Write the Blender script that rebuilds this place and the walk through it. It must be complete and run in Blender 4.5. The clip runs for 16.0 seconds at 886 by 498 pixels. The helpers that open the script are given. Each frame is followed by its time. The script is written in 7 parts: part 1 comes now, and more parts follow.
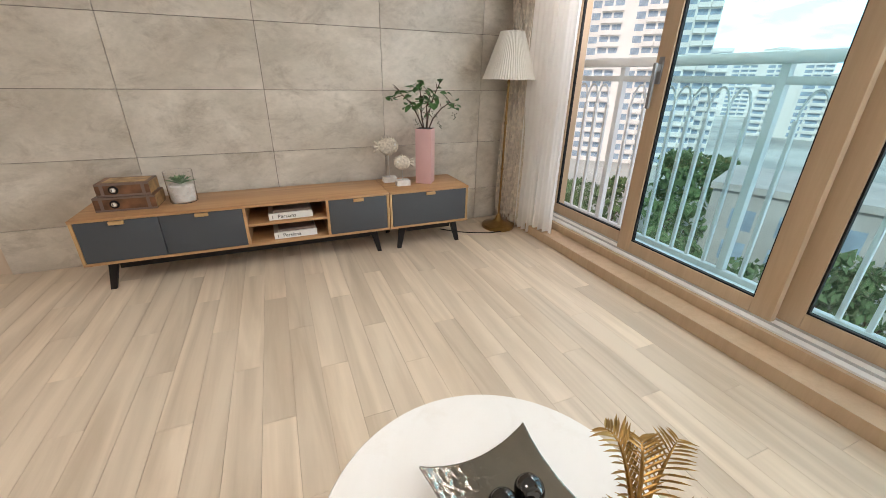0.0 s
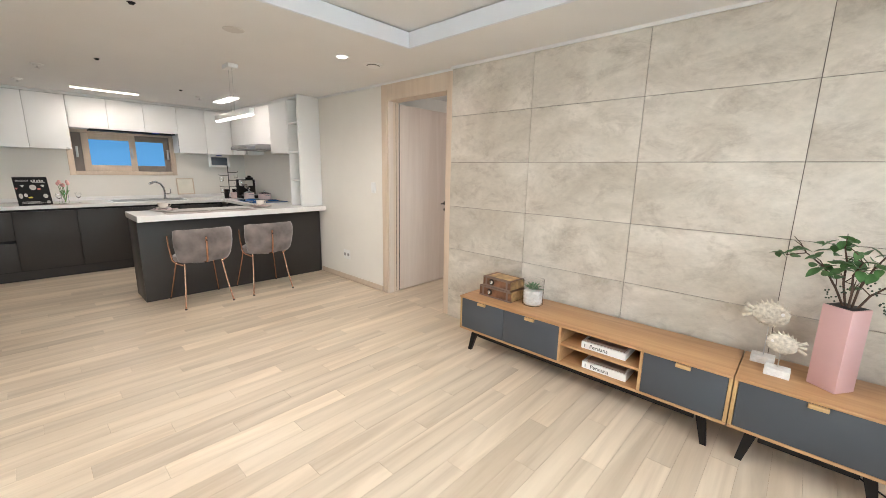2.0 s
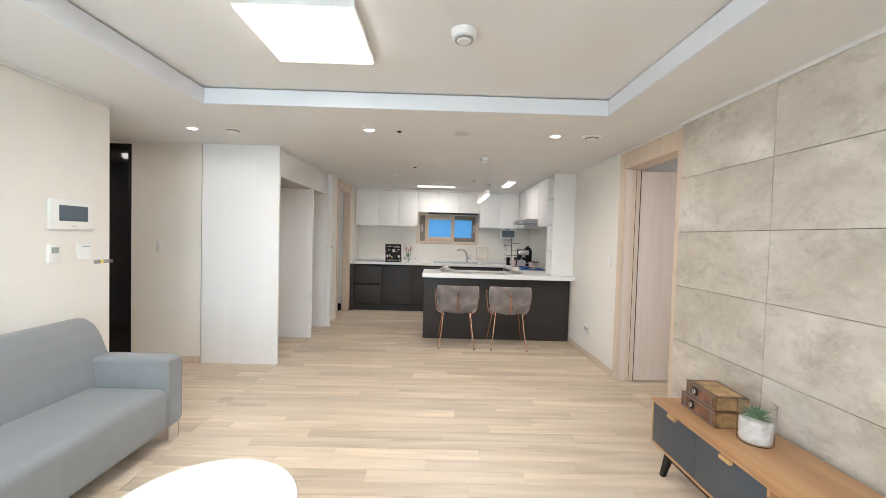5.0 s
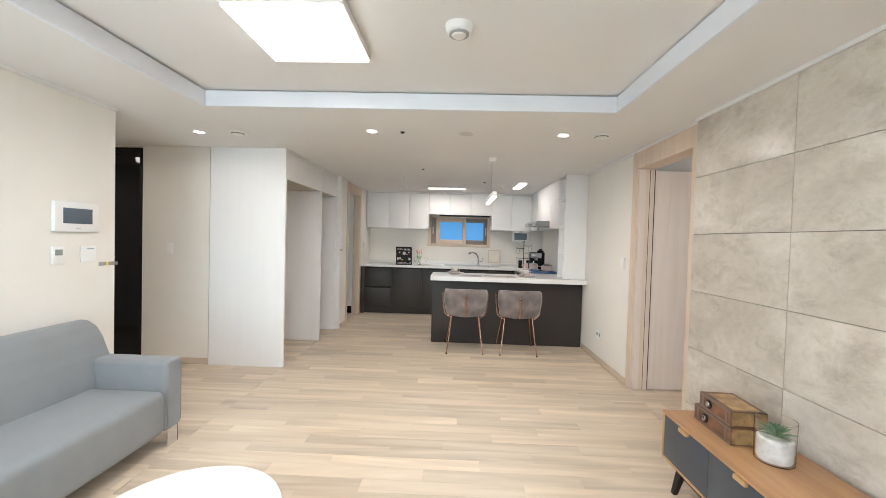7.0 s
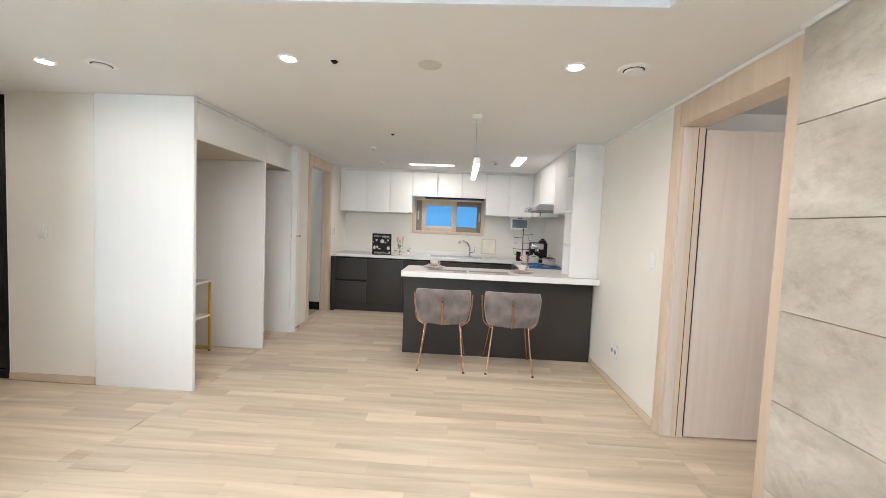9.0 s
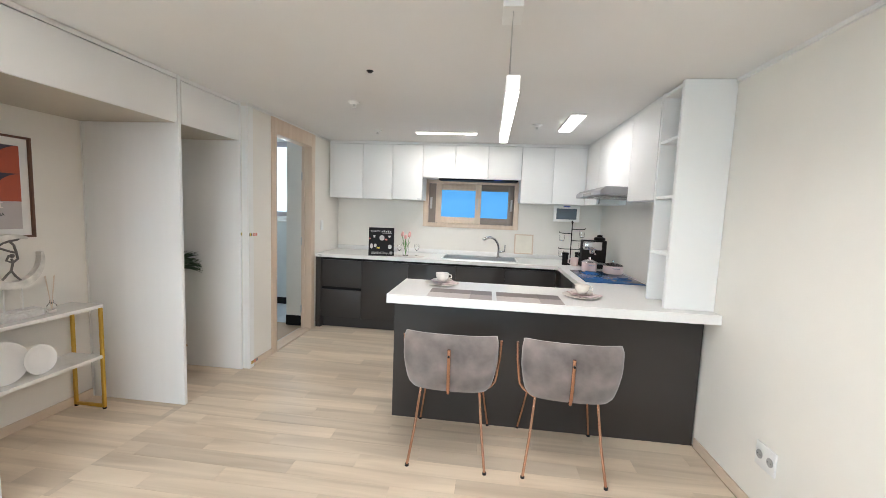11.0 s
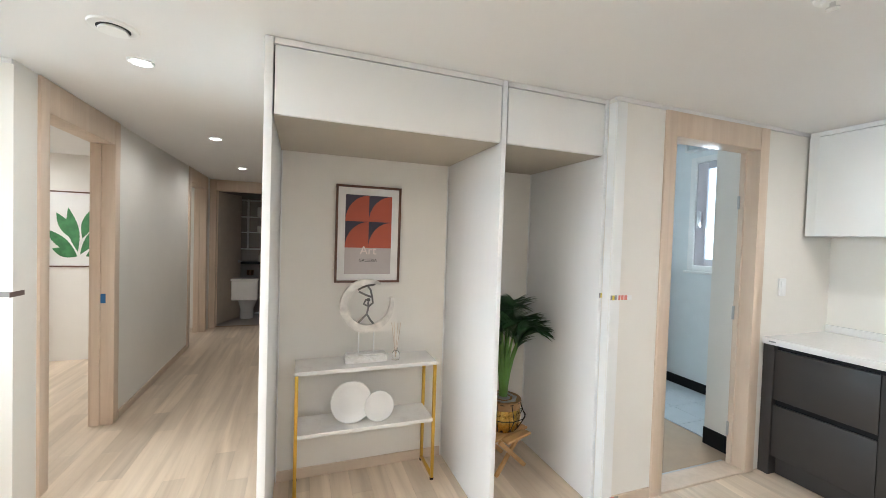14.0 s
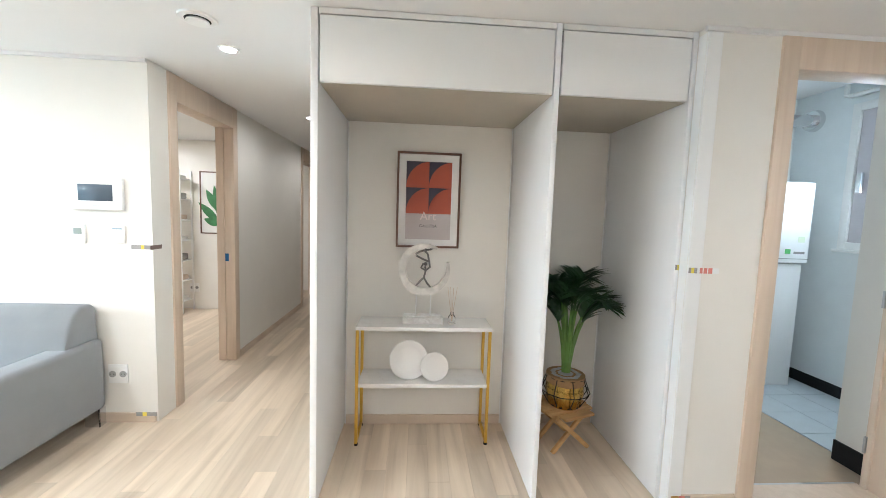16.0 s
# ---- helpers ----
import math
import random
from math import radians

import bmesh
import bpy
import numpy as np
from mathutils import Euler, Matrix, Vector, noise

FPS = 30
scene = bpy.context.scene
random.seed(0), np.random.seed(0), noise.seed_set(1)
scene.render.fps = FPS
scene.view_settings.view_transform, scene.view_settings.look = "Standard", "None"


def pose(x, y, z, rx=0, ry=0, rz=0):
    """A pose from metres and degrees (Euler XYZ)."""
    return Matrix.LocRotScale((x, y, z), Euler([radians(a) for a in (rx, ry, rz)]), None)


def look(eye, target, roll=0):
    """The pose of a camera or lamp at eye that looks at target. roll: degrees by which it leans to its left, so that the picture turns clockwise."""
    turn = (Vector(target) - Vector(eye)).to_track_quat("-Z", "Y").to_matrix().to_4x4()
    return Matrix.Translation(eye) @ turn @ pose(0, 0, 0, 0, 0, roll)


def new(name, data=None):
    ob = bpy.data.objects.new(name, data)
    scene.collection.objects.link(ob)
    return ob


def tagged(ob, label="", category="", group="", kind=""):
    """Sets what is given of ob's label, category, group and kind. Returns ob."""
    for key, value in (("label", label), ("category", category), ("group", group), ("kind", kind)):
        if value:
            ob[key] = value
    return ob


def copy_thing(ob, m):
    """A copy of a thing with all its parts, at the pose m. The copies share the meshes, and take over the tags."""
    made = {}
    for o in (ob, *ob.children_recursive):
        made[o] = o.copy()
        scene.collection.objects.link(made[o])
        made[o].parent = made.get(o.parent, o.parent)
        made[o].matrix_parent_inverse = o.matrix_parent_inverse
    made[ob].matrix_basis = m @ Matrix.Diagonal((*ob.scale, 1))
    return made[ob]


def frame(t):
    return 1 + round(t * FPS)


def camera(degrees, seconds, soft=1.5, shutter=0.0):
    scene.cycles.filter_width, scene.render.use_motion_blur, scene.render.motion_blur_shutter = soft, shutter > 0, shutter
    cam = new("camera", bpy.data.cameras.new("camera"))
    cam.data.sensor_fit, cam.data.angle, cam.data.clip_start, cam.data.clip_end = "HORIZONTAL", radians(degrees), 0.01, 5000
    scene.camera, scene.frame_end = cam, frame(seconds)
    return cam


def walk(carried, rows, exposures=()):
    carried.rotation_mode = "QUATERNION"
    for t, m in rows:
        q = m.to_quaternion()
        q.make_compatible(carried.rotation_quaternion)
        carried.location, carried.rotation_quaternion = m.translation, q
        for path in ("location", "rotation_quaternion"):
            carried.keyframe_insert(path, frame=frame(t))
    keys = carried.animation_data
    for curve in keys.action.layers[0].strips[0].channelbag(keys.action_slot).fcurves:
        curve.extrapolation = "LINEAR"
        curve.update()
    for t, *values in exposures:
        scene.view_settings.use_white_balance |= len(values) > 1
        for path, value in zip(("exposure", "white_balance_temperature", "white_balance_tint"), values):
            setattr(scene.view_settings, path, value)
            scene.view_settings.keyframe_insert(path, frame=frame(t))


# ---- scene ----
cam = camera(97.3, 16.0, soft=0.7)
PATH = [
    (0, (0.323, 0.191, 1.176), (1.029, 1.88, 0.371), 1.0),
    (0.5, (0.587, 0.223, 1.216), (0.859, 2.039, 0.424), 1.4),
    (1, (0.87, 0.242, 1.288), (0.569, 2.084, 0.569), 1.0),
    (1.5, (1.025, 0.315, 1.334), (0.169, 2.031, 0.765), 1.0),
    (2, (1.129, 0.488, 1.402), (-0.207, 1.925, 1.01), 1.1),
    (2.5, (1.352, 0.728, 1.412), (-0.361, 1.73, 1.167), 1.1),
    (3, (1.435, 0.902, 1.397), (-0.472, 1.484, 1.237), 1.3),
    (3.5, (1.42, 1.111, 1.409), (-0.557, 1.391, 1.286), 1.4),
    (4, (1.424, 1.295, 1.403), (-0.57, 1.417, 1.304), 1.5),
    (4.5, (1.488, 1.407, 1.397), (-0.51, 1.455, 1.319), 1.6),
    (5, (1.59, 1.411, 1.396), (-0.409, 1.435, 1.335), 1.6),
    (5.2, (1.642, 1.411, 1.39), (-0.357, 1.422, 1.336), 1.7),
    (7.5, (1.371, 1.575, 1.402), (-0.627, 1.507, 1.35), 1.6),
    (8, (1.101, 1.625, 1.407), (-0.897, 1.557, 1.354), 1.7),
    (8.5, (0.754, 1.712, 1.399), (-1.244, 1.66, 1.318), 1.4),
    (8.7, (0.63, 1.781, 1.381), (-1.367, 1.709, 1.29), 2.0),
    (10.8, (-1.009, 1.845, 1.458), (-2.994, 1.711, 1.254), 2.4),
    (11, (-1.146, 1.85, 1.463), (-3.123, 1.62, 1.271), 2.3),
    (11.5, (-1.499, 1.843, 1.502), (-3.401, 1.248, 1.337), 2.3),
    (12, (-1.791, 1.8, 1.487), (-3.514, 0.79, 1.365), 2.1),
    (12.5, (-2.062, 1.749, 1.468), (-3.519, 0.381, 1.395), 1.9),
    (13, (-2.334, 1.724, 1.463), (-3.504, 0.103, 1.416), 1.8),
    (13.5, (-2.519, 1.62, 1.44), (-3.441, -0.154, 1.401), 1.9),
    (14, (-2.665, 1.5, 1.491), (-3.349, -0.379, 1.44), 1.8),
    (14.5, (-2.825, 1.49, 1.489), (-3.246, -0.465, 1.456), 1.9),
    (15, (-2.932, 1.523, 1.463), (-3.175, -0.462, 1.423), 1.8),
    (15.5, (-2.974, 1.546, 1.438), (-3.129, -0.446, 1.343), 1.8),
    (16, (-2.994, 1.544, 1.421), (-3.13, -0.444, 1.243), 1.9),
]
walk(cam, [(t, look(eye, target, roll)) for t, eye, target, roll in PATH], exposures=[(0.0, -0.66, 7100, 18), (1.0, -0.44, 6800, 15), (1.5, -0.22, 7000, 16), (2.5, -0.04, 6500, 14), (5.0, -0.08, 6500, 14), (8.5, 0.02, 6500, 14), (11.0, 0.28, 6200, 12), (11.5, 0.28, 6150, 10), (12.5, 0.36, 6100, 10), (13.5, 0.60, 6100, 11), (14.5, 0.72, 6000, 10), (16.0, 0.70, 5950, 10)])

# ---- light ----
world = bpy.data.worlds.new("world")
scene.world = world
world.use_nodes = True
wn = world.node_tree
sky = wn.nodes.new("ShaderNodeTexSky")
sky.sky_type = "NISHITA"
sky.sun_disc = False
sky.sun_elevation = radians(48)
sky.sun_rotation = radians(233)
sky.air_density, sky.dust_density, sky.ozone_density = 1.0, 2.0, 2.0
wn.links.new(sky.outputs[0], wn.nodes["Background"].inputs[0])
wn.nodes["Background"].inputs[1].default_value = 0.15
sun_data = bpy.data.lights.new("sun", "SUN")
sun_data.energy, sun_data.angle, sun_data.color = 4.5, radians(10), (1.0, 0.96, 0.9)
sun = new("sun", sun_data)
sun.matrix_world = look((-40, -30, 55), (0, 0, 0))


def area(name, at, to, sx, sy, watts, color=(1, 1, 1)):
    d = bpy.data.lights.new(name, "AREA")
    d.shape, d.size, d.size_y, d.energy, d.color = "RECTANGLE", sx, sy, watts, color
    ob = new(name, d)
    ob.matrix_world = look(at, to)
    return ob


WARM = (1.0, 0.95, 0.88)
COOL = (1.0, 0.98, 0.95)
# unseen lamps added in the balcony window opening, in place of sky light
area("window_daylight", (2.56, -0.34, 1.22), (0.6, 1.4, 1.0), 1.1, 1.85, 56, (0.93, 0.97, 1.0))
area("window_daylight_high", (2.56, 1.85, 2.16), (0.2, 1.9, 0.7), 1.7, 0.12, 40, (0.93, 0.97, 1.0))
area("panel_light", (-0.395, 0.753, 2.352), (-0.395, 0.753, 0), 0.49, 0.49, 21, COOL)
area("strip_light", (-5.36, 1.345, 2.275), (-5.36, 1.345, 0), 0.05, 0.6, 11, WARM)
area("square_light", (-4.845, 2.532, 2.275), (-4.845, 2.532, 0), 0.58, 0.09, 4, WARM)
area("pendant_light", (-2.845, 1.901, 1.822), (-2.845, 1.901, 0), 0.8, 0.034, 9, WARM)
area("utility_daylight", (-6.50, -1.1, 1.83), (-5, -1.0, 1.3), 0.6, 1.0, 16, (0.8, 0.93, 1.0))
# fill lamp added out of view to brighten the open door leaf; no window behind
area("north_room_fill", (0.40, 5.2, 1.4), (-2.3, 4.2, 1.2), 1.4, 1.4, 24, (0.97, 0.98, 1.0))
# bedroom fill added without a fixture, brightens the room beyond the door
area("bedroom_fill", (0.6, -3.0, 2.25), (0.6, -3.0, 0), 0.6, 0.6, 26, COOL)
# unseen fill added for the far corridor room, which has no modelled lamp
area("far_room_fill", (0.3, -4.9, 2.2), (0.3, -4.9, 0), 0.5, 0.5, 10, COOL)
DOWN = [(-1.92, -0.795), (-1.79, 0.79), (-1.81, 2.40), (-1.95, -2.375), (-1.95, -4.0)]
for k, (dx, dy) in enumerate(DOWN):
    d = bpy.data.lights.new("downlight_lamp", "SPOT")
    d.energy, d.spot_size, d.spot_blend, d.shadow_soft_size, d.color = {0: 5, 1: 24, 2: 15}.get(k, 8), radians(176), 0.5, 0.04, WARM
    new("downlight_lamp", d).matrix_world = look((dx, dy, 2.27), (dx, dy, 0))

# ---- materials ----


def material(name, color, rough=0.5, metal=0.0, var=0.06, scale=8.0, bump=0.0, bscale=60.0, coat=0.0, spec=0.5, stretch=(1, 1, 1), sheen=0.0):
    """A paint-like surface: colour varied by noise at two scales, with fine relief."""
    m = bpy.data.materials.new(name)
    m.use_nodes = True
    nt = m.node_tree
    b = nt.nodes["Principled BSDF"]
    b.inputs["Roughness"].default_value = rough
    b.inputs["Metallic"].default_value = metal
    b.inputs["Coat Weight"].default_value = coat
    b.inputs["Specular IOR Level"].default_value = spec
    b.inputs["Sheen Weight"].default_value = sheen
    tc = nt.nodes.new("ShaderNodeTexCoord")
    mp = nt.nodes.new("ShaderNodeMapping")
    mp.inputs["Scale"].default_value = stretch
    nt.links.new(tc.outputs["Object"], mp.inputs[0])
    n1 = nt.nodes.new("ShaderNodeTexNoise")
    n1.inputs["Scale"].default_value = scale
    n1.inputs["Detail"].default_value = 6
    nt.links.new(mp.outputs[0], n1.inputs["Vector"])
    ramp = nt.nodes.new("ShaderNodeValToRGB")
    ramp.color_ramp.elements[0].position, ramp.color_ramp.elements[1].position = 0.3, 0.72
    ramp.color_ramp.elements[0].color = (*[c * (1 - var) for c in color], 1)
    ramp.color_ramp.elements[1].color = (*[min(1, c * (1 + var)) for c in color], 1)
    nt.links.new(n1.outputs[0], ramp.inputs[0])
    nt.links.new(ramp.outputs[0], b.inputs["Base Color"])
    if rough > 0.15:
        mr = nt.nodes.new("ShaderNodeMapRange")
        mr.inputs["To Min"].default_value, mr.inputs["To Max"].default_value = rough * 0.88, min(1, rough * 1.12)
        nt.links.new(n1.outputs[0], mr.inputs["Value"])
        nt.links.new(mr.outputs[0], b.inputs["Roughness"])
    if bump:
        n2 = nt.nodes.new("ShaderNodeTexNoise")
        n2.inputs["Scale"].default_value = bscale
        n2.inputs["Detail"].default_value = 4
        nt.links.new(mp.outputs[0], n2.inputs["Vector"])
        bp = nt.nodes.new("ShaderNodeBump")
        bp.inputs["Strength"].default_value, bp.inputs["Distance"].default_value = bump, 0.002
        nt.links.new(n2.outputs[0], bp.inputs["Height"])
        nt.links.new(bp.outputs[0], b.inputs["Normal"])
    return m


def wood(name, light, dark, rough=0.4, scale=1.0, axis=1, piece=False, bump=0.15):
    """Wood grain that runs along one axis; with piece each board gets its own tone and offset."""
    m = bpy.data.materials.new(name)
    m.use_nodes = True
    nt = m.node_tree
    b = nt.nodes["Principled BSDF"]
    tc = nt.nodes.new("ShaderNodeTexCoord")
    mp = nt.nodes.new("ShaderNodeMapping")
    s = [(8.0 if piece else 9.0) * scale] * 3
    s[axis] = 0.55 * scale
    mp.inputs["Scale"].default_value = s
    nt.links.new(tc.outputs["Object"], mp.inputs[0])
    if piece:
        oi = nt.nodes.new("ShaderNodeObjectInfo")
        cmb = nt.nodes.new("ShaderNodeCombineXYZ")
        mu = nt.nodes.new("ShaderNodeMath")
        mu.operation, mu.inputs[1].default_value = "MULTIPLY", 57.0
        nt.links.new(oi.outputs["Random"], mu.inputs[0])
        for i in range(3):
            nt.links.new(mu.outputs[0], cmb.inputs[i])
        nt.links.new(cmb.outputs[0], mp.inputs["Location"])
    n1 = nt.nodes.new("ShaderNodeTexNoise")
    n1.inputs["Scale"].default_value, n1.inputs["Detail"].default_value = 1.0, 5
    n1.inputs["Distortion"].default_value = 1.1
    nt.links.new(mp.outputs[0], n1.inputs["Vector"])
    n2 = nt.nodes.new("ShaderNodeTexNoise")
    n2.inputs["Scale"].default_value, n2.inputs["Detail"].default_value = 9.0, 3
    nt.links.new(mp.outputs[0], n2.inputs["Vector"])
    mixf = nt.nodes.new("ShaderNodeMath")
    mixf.operation = "MULTIPLY_ADD"
    mixf.inputs[1].default_value = 0.10 if piece else 0.28
    nt.links.new(n2.outputs[0], mixf.inputs[0])
    nt.links.new(n1.outputs[0], mixf.inputs[2])
    ramp = nt.nodes.new("ShaderNodeValToRGB")
    ramp.color_ramp.elements[0].position, ramp.color_ramp.elements[1].position = (0.38, 0.70) if piece else (0.46, 0.80)
    ramp.color_ramp.elements[0].color, ramp.color_ramp.elements[1].color = (*dark, 1), (*light, 1)
    nt.links.new(mixf.outputs[0], ramp.inputs[0])
    last = ramp.outputs[0]
    if piece:
        hsv = nt.nodes.new("ShaderNodeHueSaturation")
        mr = nt.nodes.new("ShaderNodeMapRange")
        mr.inputs["To Min"].default_value, mr.inputs["To Max"].default_value = 0.85, 1.07
        geo = nt.nodes.new("ShaderNodeNewGeometry")
        fr = nt.nodes.new("ShaderNodeMath")
        fr.operation = "FRACT"
        ad = nt.nodes.new("ShaderNodeMath")
        nt.links.new(oi.outputs["Random"], ad.inputs[0])
        nt.links.new(geo.outputs["Random Per Island"], ad.inputs[1])
        nt.links.new(ad.outputs[0], fr.inputs[0])
        nt.links.new(fr.outputs[0], mr.inputs["Value"])
        nt.links.new(mr.outputs[0], hsv.inputs["Value"])
        nt.links.new(last, hsv.inputs["Color"])
        last = hsv.outputs[0]
    nt.links.new(last, b.inputs["Base Color"])
    b.inputs["Roughness"].default_value = rough
    bp = nt.nodes.new("ShaderNodeBump")
    bp.inputs["Strength"].default_value, bp.inputs["Distance"].default_value = bump, 0.001
    nt.links.new(n2.outputs[0], bp.inputs["Height"])
    nt.links.new(bp.outputs[0], b.inputs["Normal"])
    return m


def stone(name, base, light, dark, rough=0.35, scale=1.6, vein=0.5, piece=True, streak=False):
    """Stone-look surface: clouds, drifting veins and small blotches."""
    m = bpy.data.materials.new(name)
    m.use_nodes = True
    nt = m.node_tree
    b = nt.nodes["Principled BSDF"]
    tc = nt.nodes.new("ShaderNodeTexCoord")
    mp = nt.nodes.new("ShaderNodeMapping")
    mp.inputs["Scale"].default_value = (scale, scale, scale * 1.55) if streak else (scale, scale, scale * 1.3)
    mp.inputs["Rotation"].default_value = (0, radians(40 if streak else 25), 0)
    nt.links.new(tc.outputs["Object"], mp.inputs[0])
    if piece:
        oi = nt.nodes.new("ShaderNodeObjectInfo")
        mu = nt.nodes.new("ShaderNodeMath")
        mu.operation, mu.inputs[1].default_value = "MULTIPLY", 37.0
        nt.links.new(oi.outputs["Random"], mu.inputs[0])
        cmb = nt.nodes.new("ShaderNodeCombineXYZ")
        for i in range(3):
            nt.links.new(mu.outputs[0], cmb.inputs[i])
        nt.links.new(cmb.outputs[0], mp.inputs["Location"])
    n1 = nt.nodes.new("ShaderNodeTexNoise")
    n1.inputs["Scale"].default_value, n1.inputs["Detail"].default_value, n1.inputs["Roughness"].default_value = 1.3, 9, 0.62
    n1.inputs["Distortion"].default_value = 0.7
    nt.links.new(mp.outputs[0], n1.inputs["Vector"])
    r1 = nt.nodes.new("ShaderNodeValToRGB")
    r1.color_ramp.elements[0].position, r1.color_ramp.elements[1].position = 0.33, 0.68
    r1.color_ramp.elements[0].color, r1.color_ramp.elements[1].color = (*base, 1), (*light, 1)
    nt.links.new(n1.outputs[0], r1.inputs[0])
    n2 = nt.nodes.new("ShaderNodeTexNoise")
    n2.inputs["Scale"].default_value, n2.inputs["Detail"].default_value, n2.inputs["Roughness"].default_value = 3.4, 12, 0.72
    n2.inputs["Distortion"].default_value = 0.45
    nt.links.new(mp.outputs[0], n2.inputs["Vector"])
    r2 = nt.nodes.new("ShaderNodeValToRGB")
    r2.color_ramp.elements[0].position, r2.color_ramp.elements[1].position = (0.51, 0.70) if streak else (0.53, 0.72)
    r2.color_ramp.elements[0].color, r2.color_ramp.elements[1].color = (0, 0, 0, 1), (vein, vein, vein, 1)
    nt.links.new(n2.outputs[0], r2.inputs[0])
    mx = nt.nodes.new("ShaderNodeMix")
    mx.data_type = "RGBA"
    nt.links.new(r2.outputs[0], mx.inputs["Factor"])
    nt.links.new(r1.outputs[0], mx.inputs["A"])
    mx.inputs["B"].default_value = (*dark, 1)
    last = mx.outputs["Result"]
    if streak:
        # fine mottling and a slow drift of tone over each piece
        n3 = nt.nodes.new("ShaderNodeTexNoise")
        n3.inputs["Scale"].default_value, n3.inputs["Detail"].default_value, n3.inputs["Roughness"].default_value = 16.0, 8, 0.7
        nt.links.new(mp.outputs[0], n3.inputs["Vector"])
        mr3 = nt.nodes.new("ShaderNodeMapRange")
        mr3.inputs["From Min"].default_value, mr3.inputs["From Max"].default_value = 0.3, 0.7
        mr3.inputs["To Min"].default_value, mr3.inputs["To Max"].default_value = 0.9, 1.07
        nt.links.new(n3.outputs[0], mr3.inputs["Value"])
        hs3 = nt.nodes.new("ShaderNodeHueSaturation")
        nt.links.new(mr3.outputs[0], hs3.inputs["Value"])
        nt.links.new(last, hs3.inputs["Color"])
        last = hs3.outputs[0]
    nt.links.new(last, b.inputs["Base Color"])
    b.inputs["Roughness"].default_value = rough
    bp = nt.nodes.new("ShaderNodeBump")
    bp.inputs["Strength"].default_value, bp.inputs["Distance"].default_value = 0.08, 0.001
    nt.links.new(n2.outputs[0], bp.inputs["Height"])
    nt.links.new(bp.outputs[0], b.inputs["Normal"])
    return m


def glass(name, color=(1, 1, 1), rough=0.0, tint=0.0):
    m = bpy.data.materials.new(name)
    m.use_nodes = True
    b = m.node_tree.nodes["Principled BSDF"]
    b.inputs["Base Color"].default_value = (*color, 1)
    b.inputs["Roughness"].default_value = rough
    b.inputs["Transmission Weight"].default_value = 1.0
    b.inputs["IOR"].default_value = 1.45
    return m


def glow(name, color, strength, base=(0.8, 0.8, 0.8)):
    m = bpy.data.materials.new(name)
    m.use_nodes = True
    b = m.node_tree.nodes["Principled BSDF"]
    b.inputs["Base Color"].default_value = (*base, 1)
    b.inputs["Emission Color"].default_value = (*color, 1)
    b.inputs["Emission Strength"].default_value = strength
    return m


M_WALL = material("wallpaper", (0.80, 0.772, 0.715), 0.75, var=0.02, scale=3, bump=0.25, bscale=220)
M_CEIL = material("ceiling_paper", (0.79, 0.78, 0.765), 0.85, var=0.015, scale=2, bump=0.2, bscale=260)
M_TRAY = material("tray_paint", (0.78, 0.81, 0.86), 0.6, var=0.02, scale=3)
M_FRAME = wood("beige_veneer", (0.69, 0.56, 0.44), (0.63, 0.50, 0.385), 0.45, 1.6, axis=2, bump=0.05)
# browner copy of the veneer; the window's backlit shade is put into its colour
M_SASH_BACKLIT = wood("backlit_window_veneer", (0.56, 0.41, 0.275), (0.50, 0.36, 0.235), 0.45, 1.6, axis=2, bump=0.05)
M_DOOR = wood("pale_door_veneer", (0.73, 0.63, 0.555), (0.67, 0.565, 0.49), 0.4, 1.2, axis=2, bump=0.05)
M_BASE = material("beige_baseboard", (0.62, 0.50, 0.39), 0.5, var=0.05, scale=6)
M_FLOOR = wood("floor_planks", (0.75, 0.628, 0.488), (0.555, 0.447, 0.332), 0.42, 1.0, axis=1, piece=True, bump=0.06)
M_GAP = material("floor_joint", (0.42, 0.32, 0.225), 0.7)
M_TILE = stone("stone_tile", (0.47, 0.418, 0.348), (0.69, 0.635, 0.56), (0.33, 0.278, 0.222), 0.28, 1.25, 0.7, streak=True)
M_GROUT = material("tile_joint", (0.12, 0.105, 0.09), 0.9)
M_WHITE = material("white_lacquer", (0.83, 0.83, 0.815), 0.5, var=0.01, scale=2)
M_PANEL = material("white_panel", (0.88, 0.885, 0.885), 0.45, var=0.01, scale=3, bump=0.03, bscale=120, stretch=(6, 6, 0.3))
M_DARK = material("dark_grey_lacquer", (0.042, 0.037, 0.034), 0.45, var=0.05, scale=3, spec=0.35)
M_BLACK = material("black_and_gap_shade", (0.008, 0.008, 0.009), 0.5, spec=0.25)
M_QUARTZ = material("white_quartz", (0.83, 0.82, 0.80), 0.25, var=0.02, scale=90)
M_OAK = wood("warm_oak", (0.52, 0.30, 0.145), (0.40, 0.21, 0.095), 0.42, 1.3, axis=0)
M_OAKEDGE = material("oak_edge", (0.50, 0.31, 0.14), 0.45, var=0.08, scale=12)
M_SLATE = material("slate_blue_paint", (0.058, 0.066, 0.078), 0.5, var=0.04, scale=4)
M_LEG = material("black_stained_wood", (0.008, 0.006, 0.0055), 0.5, var=0.2, scale=20, spec=0.25)
M_AGED = material("aged_brass", (0.33, 0.20, 0.075), 0.3, 1.0, var=0.15, scale=20)
M_BRASS = material("brass", (0.60, 0.40, 0.14), 0.28, 1.0, var=0.08, scale=20)
M_GOLD = material("gold_lacquer", (0.66, 0.41, 0.07), 0.35, 0.7, var=0.04)
